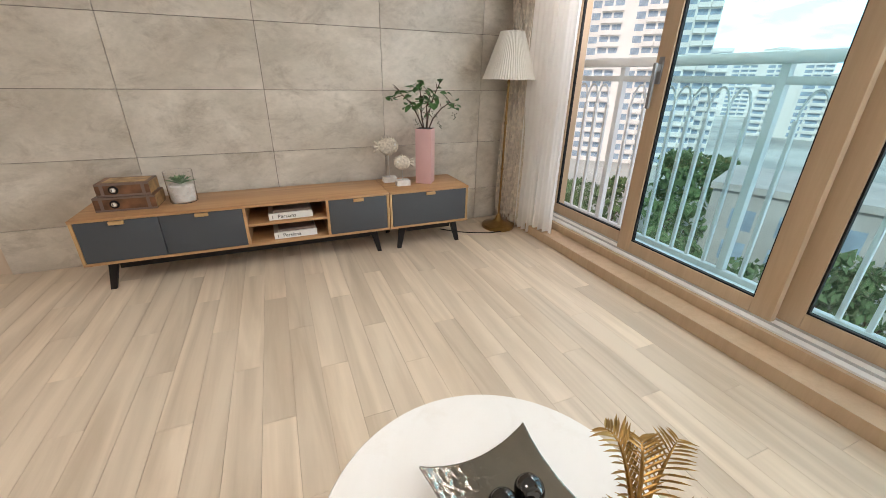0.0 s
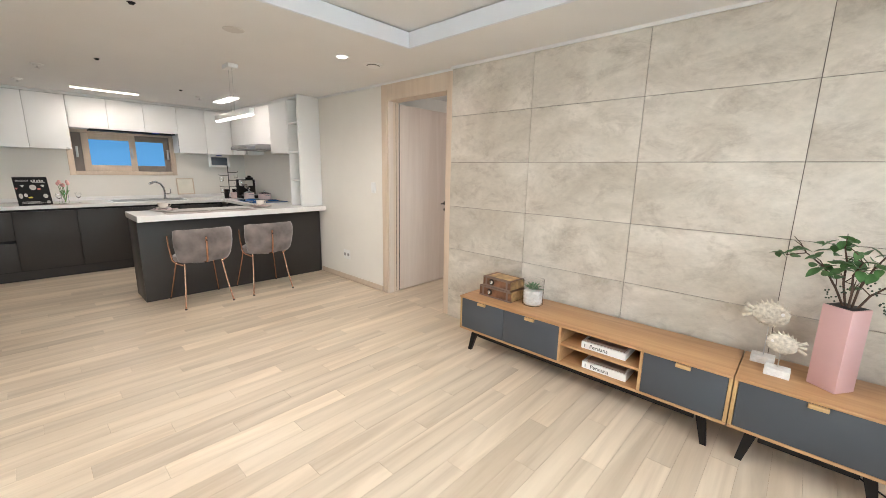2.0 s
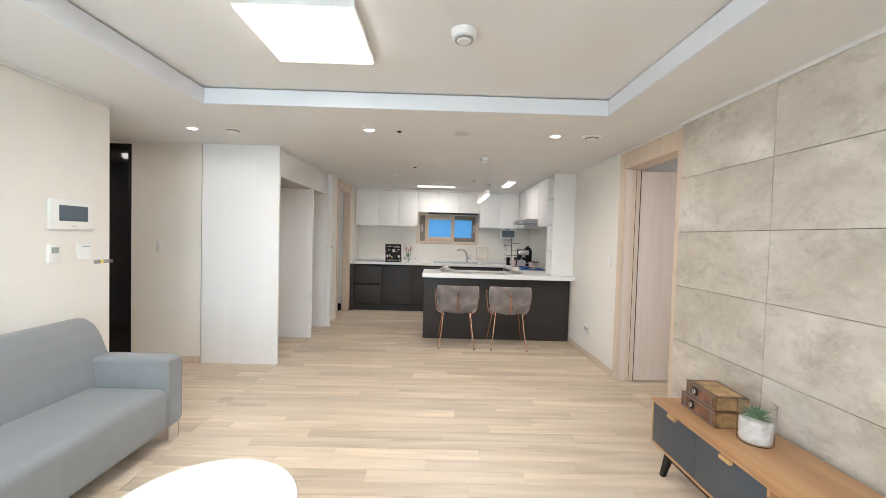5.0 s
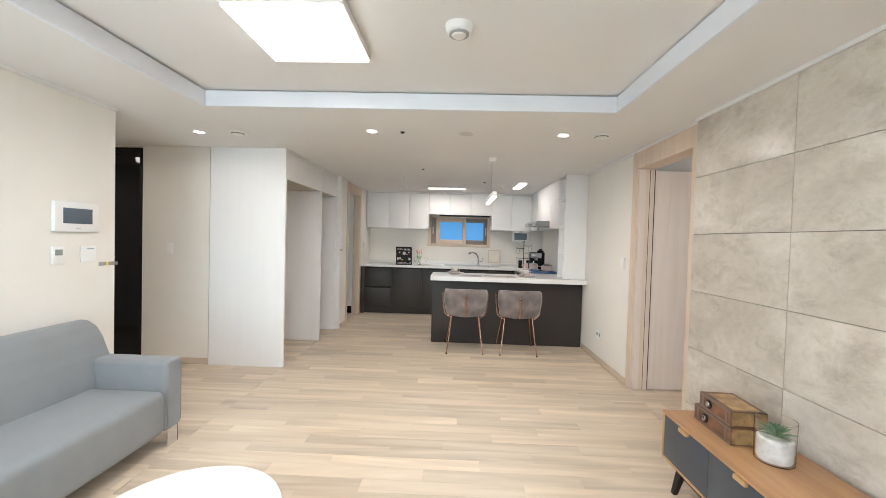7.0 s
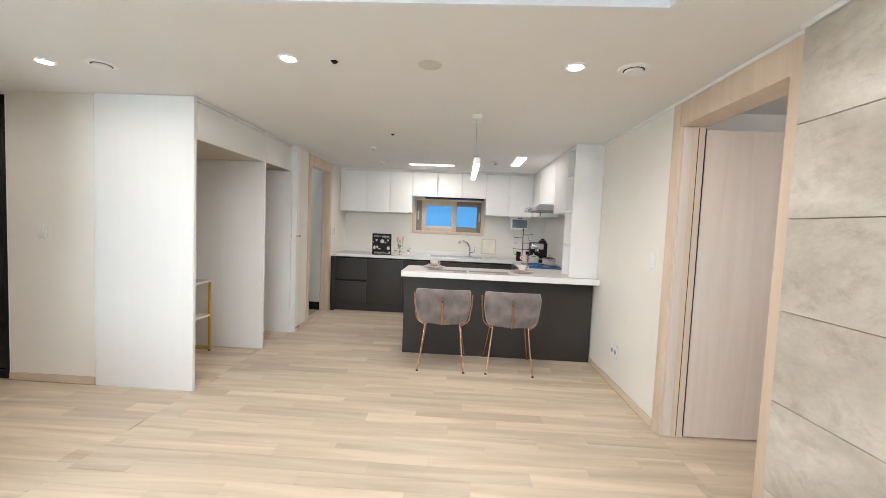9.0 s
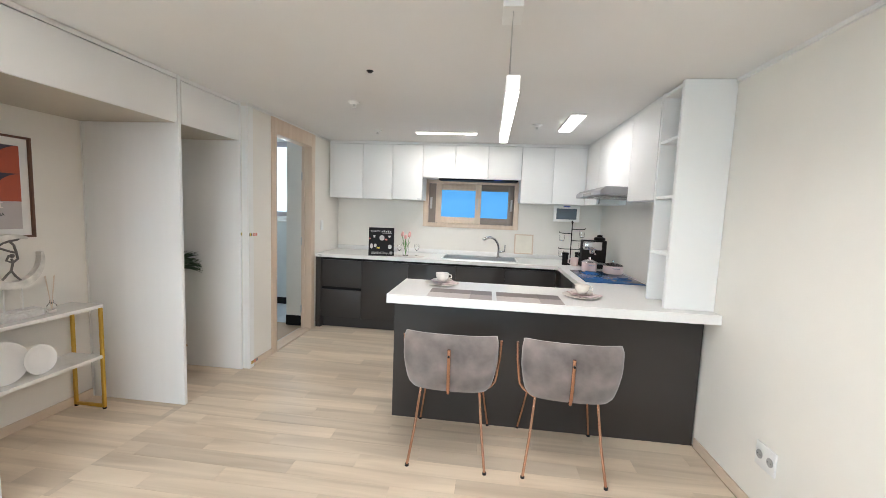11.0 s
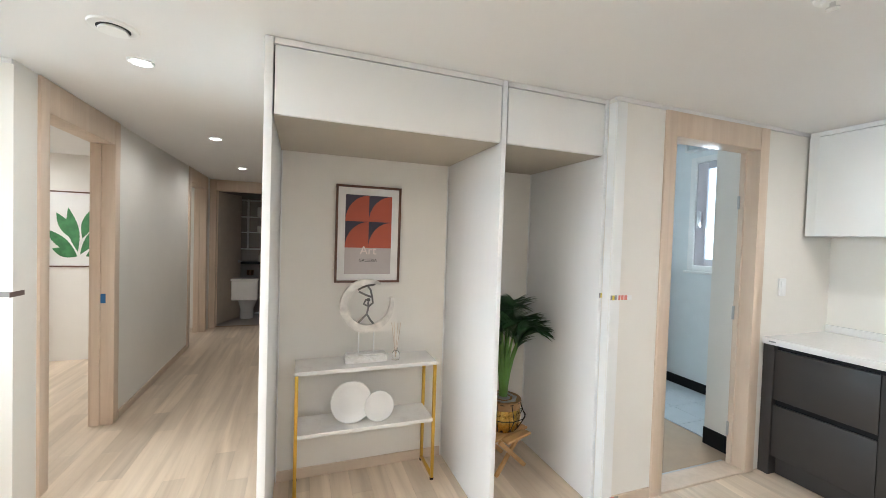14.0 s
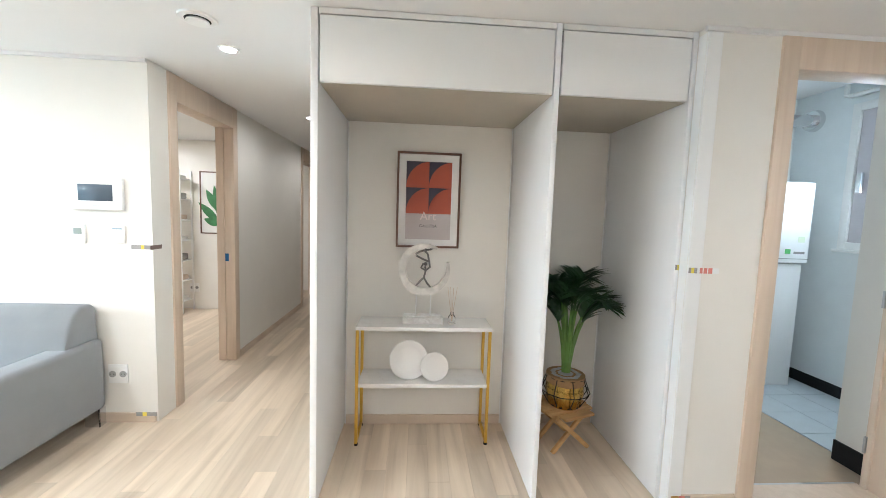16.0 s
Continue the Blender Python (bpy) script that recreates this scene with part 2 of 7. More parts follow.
M_COPPER = material("copper", (0.55, 0.31, 0.21), 0.22, 1.0, var=0.05)
M_CHROME = material("chrome", (0.75, 0.75, 0.76), 0.12, 1.0, var=0.02)
M_STEEL = material("brushed_steel", (0.55, 0.55, 0.55), 0.3, 1.0, var=0.06, scale=30, stretch=(1, 12, 1))
M_VELVET = material("grey_velvet", (0.17, 0.142, 0.132), 0.75, var=0.5, scale=7, bump=0.1, bscale=300, sheen=0.6)
M_SOFA = material("grey_blue_fabric", (0.235, 0.247, 0.258), 0.8, var=0.05, scale=9, bump=0.35, bscale=420, sheen=0.2)
M_MARBLE = stone("white_marble", (0.80, 0.78, 0.75), (0.86, 0.85, 0.83), (0.50, 0.47, 0.44), 0.2, 3.0, 0.30)
M_TABLE = stone("table_marble", (0.82, 0.80, 0.76), (0.87, 0.86, 0.83), (0.62, 0.54, 0.44), 0.12, 2.2, 0.22)
M_GLASS = glass("clear_glass")
M_TINT = glass("tinted_pane", (0.60, 0.915, 0.975))
def voile(name, color, through_=0.65):
    m = material(name, color, 0.9, var=0.02, scale=5, bump=0.2, bscale=400)
    nt = m.node_tree
    t = nt.nodes.new("ShaderNodeBsdfTranslucent")
    t.inputs[0].default_value = (*color, 1)
    mx = nt.nodes.new("ShaderNodeMixShader")
    mx.inputs[0].default_value = through_
    nt.links.new(nt.nodes["Principled BSDF"].outputs[0], mx.inputs[1])
    nt.links.new(t.outputs[0], mx.inputs[2])
    nt.links.new(mx.outputs[0], nt.nodes["Material Output"].inputs[0])
    return m


M_CURTAIN = voile("white_voile", (0.95, 0.935, 0.91), 0.7)
M_TOWEL = material("white_terry", (0.80, 0.79, 0.76), 0.9, var=0.04, scale=30, bump=0.5)
M_LIGHT = glow("diffuser", (1.0, 0.98, 0.94), 9.0)
M_WLIGHT = glow("warm_diffuser", (1.0, 0.93, 0.78), 9.0)
M_BLACKGLASS = material("black_glass", (0.006, 0.006, 0.007), 0.06, var=0.02)
M_PLASTIC = material("white_plastic", (0.82, 0.82, 0.80), 0.35, var=0.01)
# base lifted to blue-grey, with the screen's reflection put into the colour
M_SCREEN = material("screen_reflection_grey", (0.09, 0.12, 0.15), 0.15, var=0.05)

# ---- mesh helpers ----


def bx(bm, x0, x1, y0, y1, z0, z1, bev=0.0, seg=2):
    r = bmesh.ops.create_cube(bm, size=1.0, matrix=Matrix.LocRotScale(((x0 + x1) / 2, (y0 + y1) / 2, (z0 + z1) / 2), None, (abs(x1 - x0), abs(y1 - y0), abs(z1 - z0))))
    if bev:
        es = list({e for v in r["verts"] for e in v.link_edges})
        bmesh.ops.bevel(bm, geom=es, offset=bev, segments=seg, profile=0.5, affect="EDGES")


def cone(bm, p0, p1, r0, r1=None, seg=16, caps=True):
    p0, p1 = Vector(p0), Vector(p1)
    d = p1 - p0
    m = Matrix.Translation((p0 + p1) / 2) @ d.to_track_quat("Z", "Y").to_matrix().to_4x4()
    bmesh.ops.create_cone(bm, cap_ends=caps, segments=seg, radius1=r0, radius2=r0 if r1 is None else r1, depth=d.length, matrix=m)


def tube(bm, pts, r, seg=10, closed=False, caps=True):
    pts = [Vector(p) for p in pts]
    n = len(pts)
    rs = r if isinstance(r, (list, tuple)) else [r] * n
    rings = []
    ref = None
    for i, p in enumerate(pts):
        a = pts[(i - 1) % n] if closed or i else p
        c = pts[(i + 1) % n] if closed or i < n - 1 else p
        d = (c - a).normalized()
        if ref is None:
            ref = Vector((0, 0, 1)) if abs(d.z) < 0.9 else Vector((1, 0, 0))
        u = ref - d * ref.dot(d)
        if u.length < 1e-4:
            u = d.orthogonal()
        u.normalize()
        ref = u
        w = d.cross(u)
        rings.append([bm.verts.new(p + rs[i] * (u * math.cos(k) + w * math.sin(k))) for k in [2 * math.pi * j / seg for j in range(seg)]])
    for i in range(n if closed else n - 1):
        A, B = rings[i], rings[(i + 1) % n]
        for j in range(seg):
            bm.faces.new((A[j], A[(j + 1) % seg], B[(j + 1) % seg], B[j]))
    if caps and not closed:
        bm.faces.new(rings[0][::-1])
        bm.faces.new(rings[-1])


def lathe(bm, profile, seg=32, at=(0, 0, 0), wave=None):
    """Turn a profile of (radius, height) round the upright axis through at."""
    rings = []
    for r, z in profile:
        ring = []
        for j in range(seg):
            a = 2 * math.pi * j / seg
            k = r * (wave(a) if wave else 1)
            ring.append(bm.verts.new((at[0] + k * math.cos(a), at[1] + k * math.sin(a), at[2] + z)))
        rings.append(ring)
    for A, B in zip(rings, rings[1:]):
        for j in range(seg):
            bm.faces.new((A[j], A[(j + 1) % seg], B[(j + 1) % seg], B[j]))
    if profile[0][0] > 1e-5:
        bm.faces.new(rings[0][::-1])
    if profile[-1][0] > 1e-5:
        bm.faces.new(rings[-1])


def prism(bm, pts, axis, a, b):
    """Extrude a flat outline along an axis from a to b; pts are in the two other axes, in order."""
    def at(p, v):
        q = list(p)
        q.insert(axis, v)
        return q
    A = [bm.verts.new(at(p, a)) for p in pts]
    B = [bm.verts.new(at(p, b)) for p in pts]
    n = len(pts)
    for i in range(n):
        bm.faces.new((A[i], A[(i + 1) % n], B[(i + 1) % n], B[i]))
    bm.faces.new(A[::-1])
    bm.faces.new(B)


def finish(bm, name, mat, smooth=False):
    bmesh.ops.recalc_face_normals(bm, faces=bm.faces)
    me = bpy.data.meshes.new(name)
    bm.to_mesh(me)
    bm.free()
    if mat:
        me.materials.append(mat)
    if smooth:
        me.shade_smooth()
        me.set_sharp_from_angle(angle=radians(40))
    return me


def thing(name, at=(0, 0, 0), rz=0.0, label="", category="", group="", kind=""):
    ob = new(name)
    ob.empty_display_size = 0.1
    ob.matrix_world = pose(*at, 0, 0, rz)
    return tagged(ob, label, category, group, kind)


def part(name, bm, mat, parent=None, label="", smooth=False):
    ob = new(name, finish(bm, name, mat, smooth))
    ob.parent = parent
    return tagged(ob, label)


def solo(name, bm, mat, label="", category="", group="", kind="", smooth=False):
    ob = new(name, finish(bm, name, mat, smooth))
    return tagged(ob, label, category, group, kind)


def structure(name, boxes, mat, label="", category="wall"):
    bm = bmesh.new()
    for b in boxes:
        bx(bm, *b)
    return solo(name, bm, mat, label, category, kind="structure")


def pbox(name, parent, mat, x0, x1, y0, y1, z0, z1, bev=0.0, label=""):
    bm = bmesh.new()
    bx(bm, x0, x1, y0, y1, z0, z1, bev)
    return part(name, bm, mat, parent, label, smooth=bev > 0)


# ---- structure ----
H = 2.30
# the wall with the stone tiles and the bedroom door, then the kitchen wall
structure("wall_north", [(-6.5, -2.38, 3.25, 3.41, 0, 2.5), (-2.38, -1.33, 3.25, 3.41, 2.2, 2.5), (-1.33, 2.9, 3.235, 3.41, 0, 2.5)], M_WALL, "warm white papered wall behind the stone tiles")
structure("wall_south", [(-1.33, 2.9, -1.16, -1.03, 0, 2.5)], M_WALL, "warm white papered wall behind the sofa")
structure("wall_kitchen", [(-6.46, -6.30, -0.37, 0.98, 0, 2.5), (-6.46, -6.30, 2.2, 3.25, 0, 2.5), (-6.46, -6.30, 0.98, 2.2, 0, 1.26), (-6.46, -6.30, 0.98, 2.2, 1.88, 2.5)], M_WALL, "pale grey-white wall panels behind the kitchen counter")
structure("wall_utility", [(-4.70, -4.275, -0.33, -0.21, 0, 2.5), (-6.30, -5.48, -0.33, -0.21, 0, 2.72), (-5.48, -4.70, -0.33, -0.21, 2.16, 2.72), (-5.75, -5.60, -0.58, -0.33, 0, 2.72)], M_WALL, "warm white papered wall round the utility door")
structure("wall_corridor_east", [(-1.33, -1.19, -1.26, -1.16, 0, 2.5), (-1.33, -1.19, -2.15, -1.26, 2.16, 2.5), (-1.33, -1.19, -4.22, -2.15, 0, 2.5), (-1.33, -1.19, -5.16, -4.22, 2.16, 2.5), (-1.33, -1.19, -5.38, -5.16, 0, 2.5)], M_WALL, "pale grey papered corridor wall with two door openings")
structure("wall_corridor_end", [(-1.40, -1.19, -5.5, -5.38, 0, 2.5), (-2.10, -1.40, -5.5, -5.38, 2.16, 2.5), (-2.7, -2.10, -5.5, -5.38, 0, 2.5)], M_WALL, "pale papered wall at the corridor end")
structure("wall_corridor_west", [(-2.66, -2.53, -1.80, -1.08, 0, 2.5), (-2.66, -2.53, -2.86, -1.80, 2.28, 2.5), (-2.66, -2.53, -3.52, -2.86, 0, 2.5), (-2.66, -2.53, -5.38, -5.2, 0, 2.5), (-2.66, -2.53, -5.2, -3.52, 2.2, 2.5)], M_WALL, "pale papered corridor wall beside the black glass door")
structure("wall_alcove_back", [(-4.40, -2.545, -1.16, -1.0, 0, 2.5)], M_WALL, "warm white papered back wall of the alcoves")
structure("wall_east", [(2.14, 2.62, -1.03, 3.22, -0.2, 0.07), (2.28, 2.62, -1.03, 3.235, 0.07, 0.125), (2.27, 2.62, -1.03, 3.235, 2.22, 2.5), (2.30, 2.62, 2.90, 3.235, 0.125, 2.22)], M_SASH_BACKLIT, "tan plinth and head round the balcony window")
# ceiling with its raised tray
bm = bmesh.new()
bx(bm, -6.46, -1.24, -0.33, 3.25, H, H + 0.03)
bx(bm, -1.24, 2.62, 2.62, 3.25, H, H + 0.03)
bx(bm, -1.24, 2.62, -1.03, -0.30, H, H + 0.03)
bx(bm, 1.87, 2.62, -0.30, 2.62, H, H + 0.03)
bx(bm, -2.66, -1.24, -5.5, -0.33, H, H + 0.03)
bx(bm, -4.40, -2.66, -1.1, -0.33, H, H + 0.03)
solo("ceiling", bm, M_CEIL, "white papered flat ceiling", "ceiling", kind="structure")
bm = bmesh.new()
bx(bm, -1.24, 1.87, -0.30, 2.62, H + 0.115, H + 0.15)
solo("ceiling_tray", bm, M_CEIL, "white raised tray of the living room ceiling", "ceiling", kind="structure")
bm = bmesh.new()
for b in [(-1.24, -1.22, -0.30, 2.62), (1.85, 1.87, -0.30, 2.62), (-1.22, 1.85, 2.60, 2.62), (-1.22, 1.85, -0.30, -0.28)]:
    bx(bm, *b, H - 0.003, H + 0.106)
solo("trim_tray", bm, M_TRAY, "bluish white upright edge of the ceiling tray", "trim", kind="structure")
# unseen slab added above the ceilings so that no sky light leaks in
structure("sky_block_slab", [(-7.2, 2.9, -6.9, 6.6, 2.72, 2.8)], M_CEIL, "unseen slab added over the flat to block sky light", "ceiling")
bm = bmesh.new()
bx(bm, -4.345, -4.2745, -0.2095, -0.2, 0.0, H - 0.024, 0.002, 1)
bx(bm, -4.2995, -4.2745, -0.262, -0.2096, 0.0, H - 0.024, 0.002, 1)
solo("trim_alcove", bm, M_WHITE, "white corner strip beside the alcove", "trim", kind="structure")
# baseboards
for name, b in [("baseboard_north", (-3.74, -2.38, 3.238, 3.25)), ("baseboard_south", (-1.318, 2.24, -1.03, -1.018)), ("baseboard_corridor", (-1.342, -1.33, -4.15, -2.22)),
                ("baseboard_west", (-2.53, -2.518, -1.80, -1.08)), ("baseboard_west_far", (-2.53, -2.518, -3.52, -2.9)), ("baseboard_end", (-2.53, -2.17, -5.38, -5.368)),
                ("baseboard_alcove", (-3.59, -2.554, -1.0, -0.988)), ("baseboard_alcove_small", (-4.238, -3.64, -1.0, -0.988)), ("baseboard_utility", (-4.63, -4.347, -0.21, -0.198))]:
    bm = bmesh.new()
    bx(bm, *b, 0.0, 0.062, 0.002, 1)
    solo(name, bm, M_BASE, "low beige baseboard", "baseboard", kind="structure")
# thin white cornice lines where wall and ceiling meet
for name, b in [("trim_north", (-3.76, -1.33, 3.235, 3.25)), ("trim_tiles", (-1.33, 2.27, 3.195, 3.209)), ("trim_utility", (-6.28, -4.262, -0.21, -0.195)), ("trim_south", (-1.33, 2.27, -1.03, -1.015))]:
    bm = bmesh.new()
    bx(bm, *b, H - 0.022, H - 0.001)
    solo(name, bm, M_CEIL, "thin white ceiling trim", "trim", kind="structure")


def door_frame(name, x0, x1, z1, depth, w=0.085, label="beige veneer door frame that reaches the ceiling"):
    """A cased opening along x from x0 to x1, in the local frame; the face is at y = 0, the depth goes to -y."""
    t = thing(name, label=label, category="door frame", kind="structure")
    for n, b in [("jamb", (x0 - w, x0, 0)), ("jamb", (x1, x1 + w, 0))]:
        pbox(n, t, M_FRAME, b[0], b[1], -depth - 0.012, 0.014, 0, H - 0.002, 0.003)
    pbox("head", t, M_FRAME, x0, x1, -depth - 0.012, 0.012, z1, H - 0.002, 0.003)
    for n, b in [("door_stop", (x0, x0 + 0.014, z1)), ("door_stop", (x1 - 0.014, x1, z1))]:
        pbox(n, t, M_FRAME, b[0], b[1], -depth + 0.01, -0.07, 0.004, z1 - 0.002)
    return t


# openings: bedroom beside the tiles, two along the corridor, bathroom at its end, utility
door_frame("door_frame", 1.415, 2.285, 2.12, 0.15, label="beige veneer frame beside the stone tiles").matrix_world = pose(0, 3.25, 0, 0, 0, 180)
door_frame("door_frame", -2.11, -1.30, 2.12, 0.13, label="beige veneer frame of the open bedroom door").matrix_world = pose(-1.33, 0, 0, 0, 0, 90)
door_frame("door_frame", -5.10, -4.26, 2.12, 0.13, label="beige veneer frame of the far corridor door").matrix_world = pose(-1.33, 0, 0, 0, 0, 90)
door_frame("door_frame", -2.06, -1.42, 2.13, 0.10, label="beige veneer frame of the bathroom door").matrix_world = Matrix.Translation((0, -5.38, 0))
door_frame("door_frame", -5.46, -4.72, 2.135, 0.10, label="beige veneer frame of the utility door").matrix_world = Matrix.Translation((0, -0.21, 0))

bm = bmesh.new()
bx(bm, -5.459, -4.721, -0.335, -0.199, -0.05, 0.014, 0.003, 1)
solo("threshold", bm, M_FRAME, "pale beige veneer threshold of the utility door", "threshold", kind="structure")
bm = bmesh.new()
bx(bm, -5.459, -4.721, -0.352, -0.3355, -0.05, 0.010, 0.002, 1)
solo("trim_threshold", bm, M_STEEL, "thin steel strip behind the utility threshold", "trim", kind="structure")

# neighbouring rooms
structure("wall_bedroom_north", [(-2.7, 0.6, 6.4, 6.5, 0, 2.5), (-2.7, -2.56, 3.41, 6.4, 0, 2.5), (0.5, 0.6, 3.41, 6.4, 0, 2.5)], M_WALL, "plain walls of the room behind the tiles")
structure("ceiling_bedroom_north", [(-2.56, 0.5, 3.41, 6.4, 2.3, 2.33)], M_CEIL, "white ceiling of the room behind the tiles", "ceiling")
structure("wall_bedroom_south", [(2.2, 2.3, -5.5, -1.16, 0, 2.5), (-1.19, 2.2, -4.1, -4.0, 0, 2.5), (-1.19, 2.2, -5.5, -5.4, 0, 2.5)], M_WALL, "warm white bedroom walls")
structure("ceiling_bedroom_south", [(-1.19, 2.2, -5.4, -1.16, 2.3, 2.33)], M_CEIL, "white bedroom ceiling", "ceiling")
M_UTIL = material("utility_paint", (0.76, 0.80, 0.80), 0.6, var=0.02, bump=0.1)
structure("wall_utility_room", [(-6.68, -6.53, -2.4, -1.5, 0, 2.72), (-6.68, -6.53, -1.5, -0.7, 0, 1.24), (-6.68, -6.53, -1.5, -0.7, 2.42, 2.72), (-6.68, -6.53, -0.7, -0.37, 0, 2.72), (-6.53, -4.40, -2.1, -2.0, 0, 2.72), (-4.52, -4.40, -2.0, -1.16, 0, 2.72)], M_UTIL, "pale utility room walls")
structure("ceiling_utility", [(-6.53, -4.52, -2.0, -0.33, 2.6, 2.63)], M_CEIL, "white utility room ceiling", "ceiling")
structure("wall_bathroom", [(-2.8, -2.66, -6.5, -5.5, 0, 2.5), (-1.2, -1.06, -6.5, -5.5, 0, 2.5), (-2.8, -1.06, -6.6, -6.5, 0, 2.5)], material("bathroom_tile", (0.30, 0.27, 0.25), 0.35, var=0.06, scale=2), "grey-brown tiled bathroom walls")
structure("ceiling_bathroom", [(-2.66, -1.2, -6.5, -5.5, 2.3, 2.33)], M_CEIL, "white bathroom ceiling", "ceiling")
structure("wall_black_door", [(-4.1, -4.0, -3.6, -1.16, 0, 2.5), (-4.0, -2.66, -3.6, -3.5, 0, 2.5)], M_WALL, "plain walls behind the black glass door")

structure("wall_entry", [(-4.1, -4.0, -5.5, -3.6, 0, 2.5), (-4.0, -2.7, -5.5, -5.38, 0, 2.5)], M_WALL, "pale papered walls of the entry beside the corridor")
structure("ceiling_entry", [(-4.0, -2.66, -5.38, -3.6, 2.3, 2.33)], M_CEIL, "white ceiling of the entry", "ceiling")
structure("floor_entry", [(-4.0, -2.66, -5.38, -3.6, -0.06, -0.002)], material("entry_tile", (0.5, 0.48, 0.45), 0.4, var=0.05), "pale tiled entry floor", "floor")

# stone tiles, one by one
def tile_mesh(w, h):
    bm = bmesh.new()
    bx(bm, -w / 2, w / 2, -0.010, 0.0, -h / 2, h / 2, 0.0012, 1)
    return finish(bm, "tile", M_TILE)


tiles = structure("wall_tiles", [(-1.33, 2.24, 3.224, 3.235, 0.0, H)], M_GROUT, "grey stone-look porcelain tiles with dark joints", "wall tiles")
tile_meshes = {}
xs = [-1.33, -0.515, 0.285, 1.085, 1.885, 2.24]
zs = [0.0, 0.28, 0.682, 1.083, 1.482, 1.882, H]
for i in range(5):
    for j in range(6):
        w, h = round(xs[i + 1] - xs[i] - 0.003, 4), round(zs[j + 1] - zs[j] - 0.003, 4)
        if (w, h) not in tile_meshes:
            tile_meshes[w, h] = tile_mesh(w, h)
        t = new("tile", tile_meshes[w, h])
        t.parent = tiles
        t.location = ((xs[i] + xs[i + 1]) / 2, 3.2235, (zs[j] + zs[j + 1]) / 2)

# balcony window: frame, four sashes
win = thing("window_1", label="wide tan-framed balcony window with four sliding sashes", category="window", kind="structure")
pbox("window_frame", win, M_SASH_BACKLIT, 2.295, 2.60, 2.86, 2.90, 0.126, 2.219, 0.003)
pbox("window_frame", win, M_SASH_BACKLIT, 2.295, 2.60, -1.029, -0.93, 0.126, 2.219, 0.003)
pbox("window_sill", win, M_PLASTIC, 2.305, 2.60, -0.93, 2.86, 0.126, 0.136)
for k in range(3):
    pbox("track", win, M_STEEL, 2.345 + 0.07 * k, 2.351 + 0.07 * k, -0.92, 2.85, 0.136, 0.147)


M_HANDLE = material("grey_cast_metal", (0.30, 0.31, 0.32), 0.4, 0.6)


def sash(y0, y1, x, pane_mat, handle=None):
    s = thing("sash", (x, 0, 0), label="")
    s.parent = win
    w = 0.097
    for a, b in [(y0, y0 + w), (y1 - w, y1)]:
        pbox("stile", s, M_SASH_BACKLIT, -0.022, 0.022, a, b, 0.142, 2.20, 0.004)
    for a, b in [(0.142, 0.222), (2.13, 2.20)]:
        pbox("rail", s, M_SASH_BACKLIT, -0.021, 0.021, y0 + w, y1 - w, a, b, 0.003)
    g = pbox("pane", s, pane_mat, -0.003, 0.003, y0 + w, y1 - w, 0.222, 2.13)
    g.visible_shadow = False
    for a, b, c, d in [(y0 + w, y0 + w + 0.008, 0.222, 2.13), (y1 - w - 0.008, y1 - w, 0.222, 2.13), (y0 + w, y1 - w, 0.222, 0.23)]:
        pbox("gasket", s, M_BLACK, -0.012, 0.012, a, b, c, d)
    if handle:
        bm = bmesh.new()
        bx(bm, -0.034, -0.022, handle - 0.015, handle + 0.015, 1.16, 1.30, 0.004)
        bx(bm, -0.062, -0.034, handle - 0.011, handle + 0.011, 1.225, 1.262, 0.004)
        bx(bm, -0.076, -0.058, handle - 0.012, handle + 0.012, 1.03, 1.27, 0.007)
        part("handle", bm, M_HANDLE, s, "grey metal lever handle", True)
    return s


sash(1.945, 2.855, 2.44, M_GLASS)
sash(1.03, 1.985, 2.37, M_TINT, 1.94)
sash(0.085, 1.045, 2.44, M_TINT)
sash(-0.93, 0.11, 2.37, M_TINT, 0.06)

# kitchen window
# opaque panes: daylight through the film is put in as their own glow
M_BLUEPANE = glow("blue_film_pane", (0.09, 0.40, 0.80), 0.8, (0.02, 0.08, 0.2))
kwin = thing("window_2", label="small beige sliding window over the kitchen sink", category="window", kind="structure")
for b in [(0.965, 1.03, 1.255, 1.885), (2.15, 2.215, 1.255, 1.885)]:
    pbox("window_frame", kwin, M_FRAME, -6.40, -6.285, b[0], b[1], b[2], b[3], 0.003)
for b in [(1.03, 2.15, 1.255, 1.31), (1.03, 2.15, 1.83, 1.885)]:
    pbox("window_frame", kwin, M_FRAME, -6.40, -6.285, b[0], b[1], b[2], b[3], 0.003)
M_TAUPE = material("taupe_track_and_shade", (0.25, 0.21, 0.18), 0.5)
pbox("side_track", kwin, M_TAUPE, -6.37, -6.345, 1.03, 2.15, 1.31, 1.83)
# rear sash shares the track's taupe: shade of its recess put into the colour
for y0, y1, x, m_sash in [(1.13, 1.725, -6.315, M_FRAME), (1.64, 2.15, -6.345, M_TAUPE)]:
    s = thing("sash")
    s.parent = kwin
    w = 0.075
    for a, b in [(y0, y0 + w), (y1 - w, y1)]:
        pbox("stile", s, m_sash, x - 0.014, x + 0.014, a, b, 1.312, 1.828, 0.003)
    for a, b in [(1.312, 1.395), (1.745, 1.828)]:
        pbox("rail", s, m_sash, x - 0.013, x + 0.013, y0 + w, y1 - w, a, b, 0.003)
    pbox("pane", s, M_BLUEPANE, x - 0.004, x + 0.004, y0 + w, y1 - w, 1.395, 1.745, label="blue protective film that glows in place of daylight")
